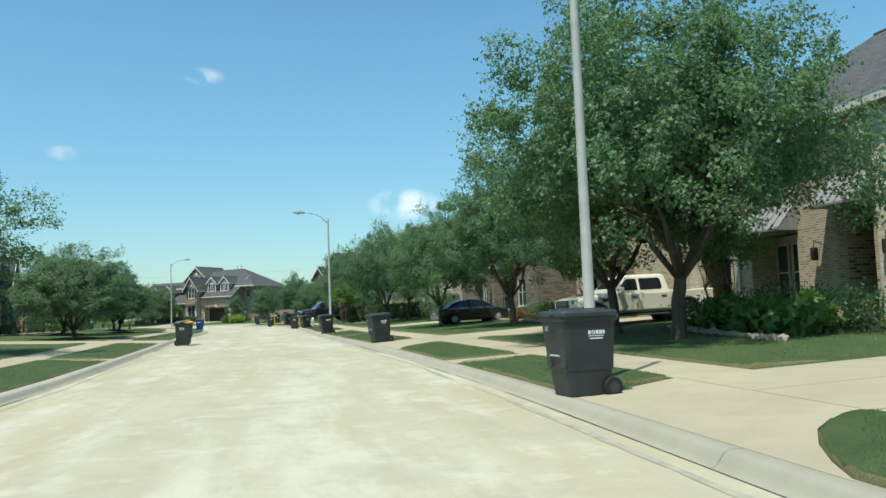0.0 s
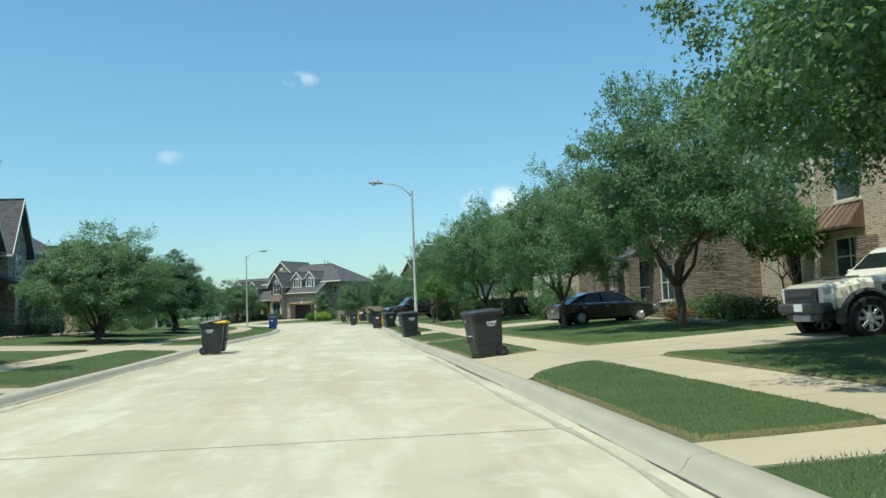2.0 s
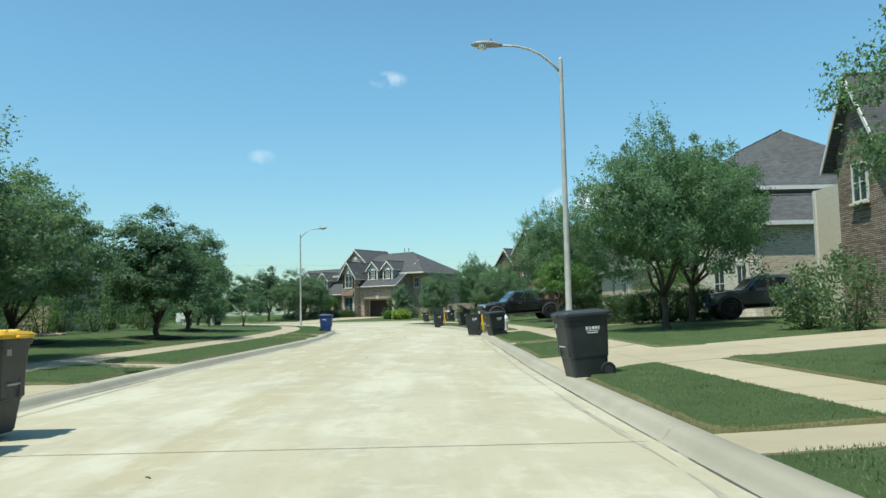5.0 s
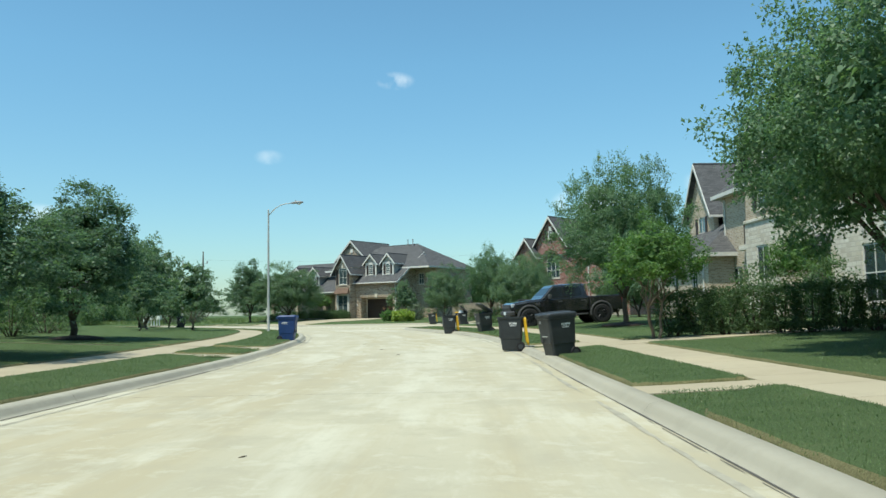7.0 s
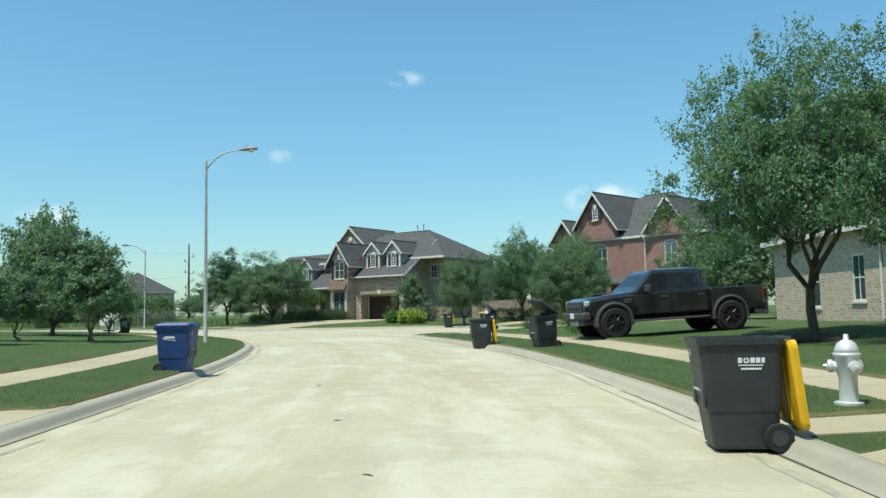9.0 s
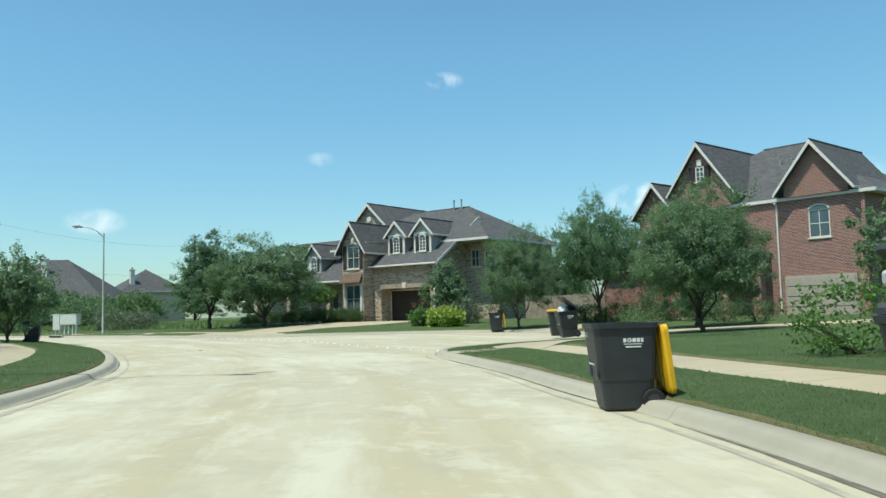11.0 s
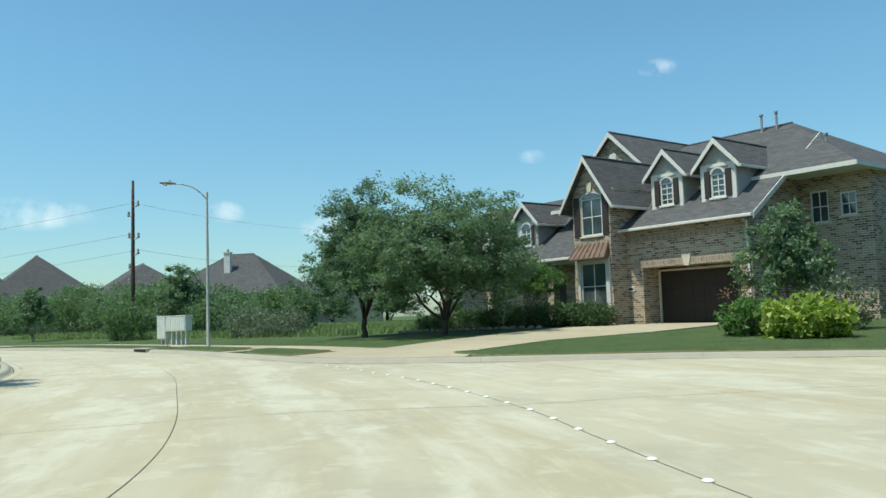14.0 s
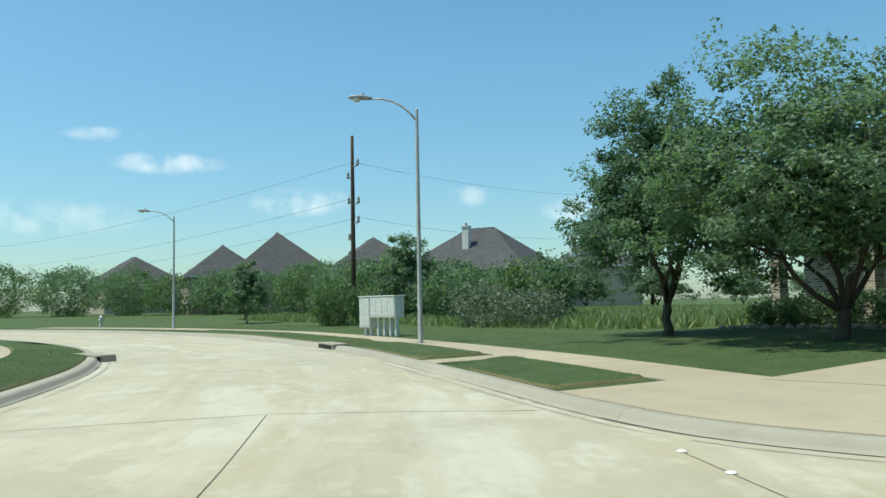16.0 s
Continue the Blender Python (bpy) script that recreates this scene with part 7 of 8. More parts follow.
def stone_house():
    """White limestone and tan brick house behind the clipped hedge; x runs along the street, front at -y."""
    ob = thing("stone_house", "two-storey white limestone and tan brick house", "house", pose(-11.47, 99.63, 0.62, 0, 0, -71) @ Matrix.Diagonal((1, 1, 1.2, 1)))
    part("gable_bay", join(wall_cells(1.2, 5.2, -0.4, 4.2, [(2.5, 3.9, 1.6, 3.1)], -0.6, -0.2)), "lime_stone", ob, "rough white limestone wall")
    part("gable_bay_upper", gable_wall(1.25, 5.15, 4.2, 6.4, 8.3, -0.55, -0.2, [(2.7, 3.7, 4.6, 6.0)]), "tan2", ob, "pale tan brick gable")
    part("bay_side", join(cbox(4.9, 5.2, -0.2, 3, -0.4, 4.2), cbox(1.2, 1.5, -0.2, 3, -0.4, 4.2)), "lime_stone", ob)
    part("bay_side_upper", cbox(4.9, 5.15, -0.2, 3, 4.2, 6.4), "tan", ob)
    part("bay_side_upper", cbox(1.25, 1.5, -0.2, 3, 4.2, 6.4), "tan", ob)
    window(ob, 2.7, 3.7, 4.6, 6.0, -0.55, (1, 1), 0.3, shutters=True)
    window(ob, 2.5, 3.9, 1.6, 3.1, -0.6, (1, 1))
    part("stone_sill", cbox(1.15, 5.25, -0.68, -0.56, 4.12, 4.26, 0.02), "lime_stone", ob)
    gable_roof(ob, 1.25, 5.15, 6.42, 8.45, -1.0, 8, over=0.3)
    part("gable_vent", cbox(3.05, 3.35, -0.62, -0.54, 7.1, 7.5), "satgrey", ob)
    # recessed balcony side
    part("left_wall", wall_cells(-6.0, 1.0, -0.4, 6.2, [(-2.6, 0.4, 3.5, 5.8), (-4.8, -3.4, 0.7, 2.5), (-1.8, 0.2, 0.0, 2.6)], 1.0, 1.3), "tan2", ob)
    part("balcony_rail", join(*[cbox(-2.6 + k * 0.15, -2.57 + k * 0.15, 0.86, 0.9, 3.5, 4.5) for k in range(20)], cbox(-2.6, 0.4, 0.84, 0.92, 4.48, 4.54)), "shutter", ob)
    part("balcony_back", cbox(-2.7, 0.5, 2.4, 2.5, 3.4, 5.9), "stucco", ob)
    window(ob, -2.2, -0.6, 3.6, 5.5, 2.3, (1, 1), sill=False)
    window(ob, -4.8, -3.4, 0.7, 2.5, 1.0, (1, 1))
    part("front_door", cbox(-1.7, 0.1, 1.15, 1.22, 0, 2.5, 0.01), "shutter", ob)
    part("ledge", cbox(-2.8, 1.0, 0.6, 1.0, 3.2, 3.45, 0.02), "lime_stone", ob)
    part("shed_dormer", join(cbox(-1.8, 0.6, 1.2, 4, 6.2, 7.6)), "trim", ob)
    window(ob, -1.3, 0.1, 6.6, 7.4, 1.1, (2, 0))
    part("dormer_roof", roof_plane([(-2.2, 0.6, 7.5), (1.0, 0.6, 7.5), (1.0, 4.5, 8.7), (-2.2, 4.5, 8.7)]), "shingle", ob)
    # the near wing
    part("right_wall", wall_cells(5.2, 16.5, -0.4, 4.2, [(6.6, 8.0, 0.6, 2.5), (10.5, 12.2, 0.6, 2.6), (14.0, 15.4, 0.6, 2.4)], 0.4, 0.8), "lime_stone", ob)
    part("right_wall_upper", wall_cells(5.2, 13.0, 4.2, 6.2, [(7.0, 8.2, 4.5, 5.7)], 0.45, 0.8), "tan2", ob)
    window(ob, 6.6, 8.0, 0.6, 2.5, 0.4, (1, 1))
    window(ob, 10.5, 12.2, 0.6, 2.6, 0.4, (1, 1))
    window(ob, 14.0, 15.4, 0.6, 2.4, 0.4, (1, 1))
    window(ob, 7.0, 8.2, 4.5, 5.7, 0.45, (1, 1), 0.2)
    part("window_hood", roof_plane([(6.3, -0.2, 2.7), (8.3, -0.2, 2.7), (8.1, 0.4, 3.2), (6.5, 0.4, 3.2)]), "shingle", ob)
    part("back_wall", join(cbox(-6, 16.5, 12, 12.3, -0.4, 6.2), cbox(-6, -5.7, 1.3, 12, -0.4, 6.2), cbox(16.2, 16.5, 0.8, 12, -0.4, 4.2)), "tan2", ob)
    hip_roof(ob, -6.0, 13.0, 0.9, 12.3, 6.25, 0.62)
    hip_roof(ob, 13.0, 16.5, 0.5, 12.3, 4.25, 0.62)
    downspout(ob, 5.5, 0.4, 6.2)
    downspout(ob, -5.6, 1.0, 6.2)
    dish = part("satellite_dish", lathe([(0.02, 0.0), (0.25, 0.05), (0.36, 0.12), (0.35, 0.13), (0.02, 0.02)], 16), "satgrey", ob)
    dish.matrix_local = pose(-1.0, 1.4, 8.9, 60, 0, 30)
    # garage wing facing the black pickup
    part("garage_wall", wall_cells(-15.0, -4.5, -0.4, 3.2, [(-7.5, -6.5, 0.7, 2.3), (-11.1, -10.3, 0.5, 2.4)], -0.6, -0.3), "tan2", ob, "pale tan brick garage wing")
    part("garage_side", cbox(-15.0, -14.7, -0.3, 12, -0.4, 3.2), "tan2", ob)
    part("garage_side", cbox(-4.8, -4.5, -0.3, 1.0, -0.4, 3.2), "tan2", ob)
    window(ob, -7.5, -6.5, 0.7, 2.3, -0.6, (1, 1))
    window(ob, -11.1, -10.3, 0.5, 2.4, -0.6, (0, 1))
    downspout(ob, -5.2, -0.6, 3.2)
    part("wing_upper", gable_wall(-13.5, -8.7, 3.2, 6.0, 8.6, 1.4, 1.7, [(-11.7, -10.3, 3.9, 5.6)]), "tan2", ob)
    window(ob, -11.7, -10.3, 3.9, 5.6, 1.4, (1, 1), shutters=True)
    gable_roof(ob, -13.5, -8.7, 6.0, 8.7, 1.0, 11, over=0.4)
    hip_roof(ob, -15.0, -4.5, -0.6, 9, 3.25, 0.6)
    return ob


stone_house()


def tan_house(m, label):
    """Tan brick house along the street; x runs along the street towards the camera's way back, front at -y."""
    ob = thing("tan_brick_house", label, "house", m)
    # far two-storey part
    part("front_wall", wall_cells(0.0, 8.0, -0.4, 6.0, [(5.6, 7.0, 3.6, 5.2), (5.4, 7.0, 0.6, 2.5), (2.2, 3.4, 0.0, 2.5), (2.4, 3.4, 3.6, 5.0)], 0.0, 0.35), "tan2", ob, "pale tan brick wall with stone accents")
    window(ob, 5.6, 7.0, 3.6, 5.2, 0.0, (0, 1))
    window(ob, 5.4, 7.0, 0.6, 2.5, 0.0, (1, 2))
    window(ob, 2.4, 3.4, 3.6, 5.0, 0.0, (0, 1))
    # black sheet painted for the shade deep in the doorway
    part("doorway", cbox(2.15, 3.45, 0.5, 0.6, 0, 2.6), "dark", ob)
    aw = part("copper_awning", loft([[(5.0, -0.7, 2.75), (7.4, -0.7, 2.75), (7.1, 0.0, 3.5), (5.3, 0.0, 3.5)], [(5.0, -0.7, 2.68), (7.4, -0.7, 2.68), (7.1, 0.0, 2.68), (5.3, 0.0, 2.68)]]), "copper", ob)
    for k in range(7):
        part("seam", tube([(5.03 + k * 0.39, -0.72, 2.77), (5.32 + k * 0.295, -0.02, 3.53)], 0.018, 5), "copper", aw)
    downspout(ob, 4.6, 0.0, 6.0)
    part("side_wall", join(cbox(0, 0.3, 0.35, 10, -0.4, 6), cbox(7.7, 8.0, 0.35, 10, -0.4, 6), cbox(0, 22, 10, 10.3, -0.4, 6)), "tan2", ob)
    part("stone_pier", cbox(7.0, 7.7, -0.35, 0.0, -0.4, 2.4, 0.02), "ledge", ob)
    part("stone_pier", cbox(-0.2, 0.6, -0.35, 0.0, -0.4, 3.4, 0.02), "ledge", ob)
    lamp = part("wall_lantern", join(cbox(4.2, 4.36, -0.22, -0.06, 1.9, 2.25, 0.02), tube([(4.28, 0, 2.35), (4.28, -0.14, 2.42), (4.28, -0.14, 2.25)], 0.015, 6)), "shutter", ob)
    hip_roof(ob, -0.3, 8.3, 0.3, 10.3, 6.05, 0.7)
    # middle recess with garage
    part("recess_wall", wall_cells(8.0, 12.6, -0.4, 3.2, [(8.6, 12.2, 0, 2.3)], 4.4, 4.7), "tan2", ob)
    part("garage_door", cbox(8.6, 12.2, 4.6, 4.66, 0, 2.3), "shutter", ob)
    part("recess_upper", wall_cells(8.0, 12.6, 3.2, 6.0, [(9.6, 10.8, 3.8, 5.2)], 4.4, 4.7), "tan2", ob)
    window(ob, 9.6, 10.8, 3.8, 5.2, 4.4, (0, 1))
    # near part: brick front with a recessed bay window and a deep entry under metal canopies
    part("near_wall", wall_cells(12.6, 20.2, -0.4, 6.0, [(16.8, 19.3, 0.0, 2.75), (13.5, 15.5, 0.0, 2.35), (17.5, 18.5, 3.9, 5.3)], 0.0, 0.35), "tan2", ob)
    part("entry_wall", wall_cells(20.2, 22.9, -0.4, 6.0, [(21.1, 22.6, 0.0, 3.2)], 0.0, 0.35), "tan2", ob)
    part("stone_wall", cbox(22.9, 24.6, -0.15, 0.3, -0.4, 6.0, 0.02), "lime_stone", ob, "rough pale limestone end wall")
    part("near_side", cbox(12.6, 12.9, 0.35, 10, -0.4, 6), "tan2", ob)
    part("near_side", cbox(24.3, 24.6, 0.3, 10, -0.4, 6), "tan2", ob)
    part("bay_side", cbox(16.5, 16.8, 0.35, 1.1, 0, 2.75), "tan2", ob)
    part("bay_side", cbox(19.3, 19.6, 0.35, 1.1, 0, 2.75), "tan2", ob)
    for x0 in (16.85, 17.7, 18.55):
        window(ob, x0, x0 + 0.7, 0.5, 2.5, 0.9, (0, 1), sill=False, frame="cream")
    part("bay_panel", cbox(16.8, 19.3, 1.02, 1.1, 0.0, 2.75), "cream", ob)
    part("front_door", cbox(21.15, 22.55, 1.9, 2.0, 0, 3.0, 0.02), "shutter", ob)
    part("entry_side", cbox(20.9, 21.1, 0.35, 2.0, 0, 3.2), "tan", ob)
    part("entry_side", cbox(22.6, 22.8, 0.35, 2.0, 0, 3.2), "tan", ob)
    part("side_door", cbox(13.5, 15.5, 0.9, 1.0, 0, 2.35), "shutter", ob)
    part("stone_lintel", cbox(13.1, 15.9, -0.06, 0.3, 2.36, 2.62, 0.02), "cream", ob)
    window(ob, 17.5, 18.5, 3.9, 5.3, 0.0, (0, 1))
    for x0, x1, z in ((16.3, 19.6, 2.85), (20.9, 23.0, 3.3)):
        aw = part("metal_canopy", loft([[(x0, -0.85, z), (x1, -0.85, z), (x1 - 0.2, 0.0, z + 0.85), (x0 + 0.2, 0.0, z + 0.85)], [(x0, -0.85, z - 0.07), (x1, -0.85, z - 0.07), (x1 - 0.2, 0.0, z - 0.07), (x0 + 0.2, 0.0, z - 0.07)]]), "satgrey", ob, "dark standing-seam metal canopy")
        k = int((x1 - x0) / 0.4)
        for i in range(k + 1):
            u = i / k
            part("seam", tube([(x0 + (x1 - x0) * u, -0.87, z + 0.02), (x0 + 0.2 + (x1 - x0 - 0.4) * u, -0.02, z + 0.88)], 0.018, 5), "satgrey", aw)
    for x in (20.4, 23.3):
        part("wall_lantern", join(cbox(x - 0.09, x + 0.09, -0.34, -0.16, 1.75, 2.15, 0.03), tube([(x, 0, 2.25), (x, -0.25, 2.36), (x, -0.25, 2.15)], 0.015, 6)), "shutter", ob)
    downspout(ob, 16.1, 0.0, 6.0)
    hip_roof(ob, 12.3, 24.6, 0.0, 10.3, 6.05, 0.7)
    return ob


tan_house(pose(3.6, 50.2, 0.62, 0, 0, -73), "two-storey tan brick house with copper awning and porch")


def plain_house(name, label, m, W, Dp, h, brick, roofmat="shingle", pitch=0.65, gables=(), wins=(), chimney=None, wing=None):
    ob = thing(name, label, "house", m)
    part("front_wall", wall_cells(0, W, -0.5, h, [w for w in wins], 0, 0.3), brick, ob)
    part("rear_wall", join(cbox(0, 0.3, 0.3, Dp, -0.5, h), cbox(W - 0.3, W, 0.3, Dp, -0.5, h), cbox(0, W, Dp - 0.3, Dp, -0.5, h)), brick, ob)
    for x0, x1, z0, z1 in wins:
        window(ob, x0, x1, z0, z1, 0, (1, 1))
    hip_roof(ob, 0, W, 0, Dp, h + 0.05, pitch, roofmat)
    for x0, x1, zb, zp in gables:
        part("gable_bay", gable_wall(x0, x1, -0.5, zb, zp - 0.15, -0.6, 0.0), brick, ob)
        gable_roof(ob, x0, x1, zb + 0.1, zp, -1.0, Dp * 0.5, roofmat)
        window(ob, (x0 + x1) / 2 - 0.5, (x0 + x1) / 2 + 0.5, zb - 1.9, zb - 0.5, -0.72, (1, 1))
    if chimney:
        x, y, z = chimney
        ch = part("chimney", cbox(x - 0.45, x + 0.45, y - 0.35, y + 0.35, 2, z), "trim", ob)
        part("chimney_cap", cbox(x - 0.55, x + 0.55, y - 0.45, y + 0.45, z, z + 0.15), "cream", ch)
        part("flue", cyl(0.18, 0.16, z + 0.15, z + 0.55, 10, x, y), "satgrey", ch)
    vent_pipe(ob, W * 0.4, Dp * 0.4, h + pitch * Dp * 0.38, 0.35)
    return ob


# stacked-stone house behind the saloon
sh = plain_house("ledgestone_house", "house of stacked ledgestone with a deep dark porch", pose(-3.4, 71.5, 0.62, 0, 0, -72), 17, 10, 5.8, "ledge", "shingle", 0.68, [(1.0, 4.2, 6.0, 8.6)], [(5.0, 6.2, 0.6, 2.4), (6.0, 7.2, 3.6, 5.0), (8.4, 11.8, 0.0, 2.9), (13.2, 14.8, 0.7, 2.5), (13.4, 14.6, 3.6, 5.0)])
part("porch_roof", roof_plane([(7.4, -1.6, 3.0), (12.8, -1.6, 3.0), (12.8, 0.1, 3.6), (7.4, 0.1, 3.6)]), "shingle", sh)
for x in (7.7, 12.5):
    part("porch_column", cbox(x - 0.3, x + 0.3, -1.5, -0.9, -0.4, 2.95), "ledge", sh)
part("cream_wing", join(cbox(-5.2, 0.0, 1.5, 9, -0.4, 5.6)), "cream", sh)
part("wing_trim", join(cbox(-5.25, -5.05, 1.44, 1.5, -0.3, 5.6), cbox(-2.7, -2.5, 1.44, 1.5, -0.3, 5.6), cbox(-0.2, 0.0, 1.44, 1.5, -0.3, 5.6)), "trim", sh)

# inner side of the road
lh = plain_house("brick_house", "two-storey brick house with white porch columns", pose(-33.2, 45.6, 0.62, 0, 0, 109), 26, 11, 5.6, "tan", "shingle", 0.72, [(8.5, 13.0, 5.6, 9.0), (14.6, 17.6, 5.6, 8.6), (21.4, 24.6, 3.4, 6.2)], [(3, 4.6, 0.7, 2.5), (14.5, 16.5, 0.0, 2.8), (17.0, 18.4, 3.4, 4.8), (3, 4.4, 3.4, 4.8)])
for x in (13.4, 15.6, 17.8):
    c = part("porch_column", lathe([(0.2, 0.75), (0.2, 0.82), (0.15, 0.88), (0.13, 2.9), (0.19, 3.0), (0.19, 3.1)], 16, x, -1.6), "trim", lh, "round white porch column")
    part("stone_base", cbox(x - 0.3, x + 0.3, -1.9, -1.3, -0.4, 0.75, 0.02), "ledge", c)
part("porch_roof", roof_plane([(13.0, -2.2, 3.1), (18.6, -2.2, 3.1), (18.6, 0.1, 3.9), (13.0, 0.1, 3.9)]), "shingle", lh)
part("porch_beam", cbox(13.1, 18.2, -1.85, -1.4, 2.95, 3.12), "trim", lh)
plain_house("brick_house", "low brick house seen through trees", pose(-43.2, 74.5, 0.62, 0, 0, 109), 7, 10, 3.2, "tan", "shingle", 0.7, [], [(2, 3.4, 0.7, 2.4)])

# beyond the field and the corner
far_walls = [(1.0, 2.4, 0.7, 2.2), (6, 7.4, 0.7, 2.2)]
plain_house("distant_house", "distant house with grey hipped roof and chimney", pose(-138.9, 175.3, 0.2, 0, 0, 25), 20, 16, 4.35, "tan", "shingle2", 0.78, [], far_walls, (9.6, 4.6, 10.9))
plain_house("distant_house", "distant house with a steep grey hipped roof", pose(-170.7, 165.6, 0.5, 0, 0, -18), 18, 15, 4.8, "tan2", "shingle2", 0.85, [], far_walls)
plain_house("distant_house", "distant house with a small hipped roof", pose(-155.9, 154.8, 0.6, 0, 0, -14), 11.5, 9, 4.6, "tan2", "shingle2", 0.8, [], far_walls)
plain_house("distant_house", "distant low house behind scrub", pose(-134.5, 163.4, 0.4, 0, 0, -22), 16, 10, 4.0, "tan", "shingle2", 0.72, [], far_walls)
plain_house("distant_house", "distant house with olive siding and chimney", pose(-139.8, 204.3, 0.6, 0, 0, -32), 11.6, 11, 5.6, "tan2", "shingle2", 0.7, [(2, 5, 4.6, 6.6)], far_walls, (9.9, 2.0, 9.4))
plain_house("distant_house", "distant house far beyond the field", pose(-211.9, 154.2, 0.6, 0, 0, 0), 18, 14, 5, "tan2", "shingle2", 0.7, [], far_walls)
plain_house("distant_house", "brick house behind the corner house", pose(-38.0, 166, 0.6, 0, 0, -24), 16, 12, 5.6, "tan", "shingle2", 0.62, [], far_walls, (12, 3, 9.6))
plain_house("brick_house", "brick house standing behind the starting point", pose(16, 4, 0.62, 0, 0, -76), 16, 10, 5.8, "tan2", "shingle", 0.68, [(2, 6, 5.8, 8.6)], far_walls)
plain_house("brick_house", "brick house across the starting point", pose(-20, 0, 0.62, 0, 0, 107), 18, 10, 5.8, "tan", "shingle", 0.68, [(2, 6, 5.8, 8.6)], far_walls)

# wooden fence beside the corner house
def picket_fence(label, m, length):
    ob = thing("wooden_fence", label, "fence", m, "wooden fences")
    for k in range(int(length / 0.15)):
        h = 1.8 + 0.03 * math.sin(k * 2.3)
        part("picket", cbox(k * 0.15, k * 0.15 + 0.138, -0.012 + 0.004 * (k % 3), 0.012 + 0.004 * (k % 3), -0.1, h), "wood", ob)
    for k in range(int(length / 2.2) + 1):
        part("fence_post", cbox(k * 2.2, k * 2.2 + 0.09, 0.05, 0.14, -0.2, 1.85), "wood", ob)
    for z in (0.35, 1.5):
        part("fence_rail", cbox(0, length, 0.02, 0.06, z, z + 0.09), "wood", ob)


picket_fence("weathered grey wooden picket fence", pose(-43.0, 147.6, 0.5, 0, 0, -20), 6.9)


# edging stones round beds
def stones(label, pts, seed):
    rng = np.random.default_rng(seed)
    ob = tagged(new("bed_edging"), label, "stone edging")
    for i, (x, y) in enumerate(pts):
        z = ground_z(x, y)
        bm = bmesh.new()
        bmesh.ops.create_icosphere(bm, subdivisions=1, radius=1)
        sx, sy, sz = rng.uniform(0.16, 0.3), rng.uniform(0.12, 0.2), rng.uniform(0.07, 0.13)
        for v in bm.verts:
            k = rng.uniform(0.8, 1.15)
            v.co = Vector((v.co.x * sx * k, v.co.y * sy * k, v.co.z * sz * k))
        me = bpy.data.meshes.new("stone")
        bm.to_mesh(me)
        bm.free()
        me.materials.append(M["rock"])
        s = new("stone", me)
        s.parent = ob
        s.matrix_world = pose(x, y, z + 0.04, 0, 0, rng.uniform(0, 360))


stones("rough brown stones edging the planting bed", smooth_line([(5.2, 31.5), (5.2, 28.5), (5.4, 26.0), (5.8, 23.0)], 0.42), 1)
stones("flat tan stones edging the flower bed", smooth_line([(1.6, 44.6), (1.0, 47.5), (0.2, 50.5), (-0.4, 52.6)], 0.42), 2)
stones("flat stones edging the bed before the house", smooth_line([(-67.2, 143.6), (-64.0, 142.9), (-60.5, 142.2), (-57.6, 142.2)], 0.45), 3)
stones("pale stones edging the porch bed", smooth_line([(-33.0, 52.0), (-33.9, 56.0), (-34.6, 59.5), (-35.6, 64), (-36.8, 69)], 0.5), 4)


def mulch(x, y, r):
    z = ground_z(x, y)
    ob = tagged(mesh_obj("mulch_ring", *lathe([(r, -0.02), (r * 0.9, 0.05), (r * 0.5, 0.13), (0.05, 0.17)], 20), "mulch", smooth=True), "dark heaped mulch round the trunk", "mulch", "mulch rings")
    ob.matrix_world = pose(x, y, z, 0, 0, x * 31)


for x, y, r in ((-26.0, 52.0, 1.5), (-31.9, 60.8, 1.5), (-31.3, 68.0, 1.2), (-37.4, 79.2, 1.1), (-17.5, 93.1, 1.2)):
    mulch(x, y, r)


# ---- grass ----
def grass_field(name, label, pts, size, mat, seed, category="grass"):
    rng = np.random.default_rng(seed)
    n = len(pts)
    a = rng.uniform(0, 2 * np.pi, n)
    s = size * rng.uniform(0.6, 1.3, n)
    w = np.stack([np.cos(a), np.sin(a), np.zeros(n)], 1) * (s * 0.16)[:, None]
    tip = np.stack([rng.normal(0, 0.35, n), rng.normal(0, 0.35, n), np.ones(n)], 1) * s[:, None]
    V = np.stack([pts - w, pts + w, pts + tip], 1).reshape(-1, 3)
    me = bpy.data.meshes.new(name)
    me.vertices.add(3 * n)
    me.vertices.foreach_set("co", V.ravel().astype(np.float32))
    me.loops.add(3 * n)
    me.loops.foreach_set("vertex_index", np.arange(3 * n, dtype=np.int32))
    me.polygons.add(n)
    me.polygons.foreach_set("loop_start", np.arange(0, 3 * n, 3, dtype=np.int32))
    me.materials.append(M[mat])
    me.update(calc_edges=True)
    return tagged(new(name, me), label, category, kind="stuff")


# masks of concrete: panels' outlines in plan
PANELS = []
for o in list(scene.objects):
    if o.name.startswith("panel") and o.parent and o.parent.get("kind") == "structure":
        co = np.array([v.co[:2] for v in o.data.vertices])
        PANELS.append(co[: len(co) // 2])


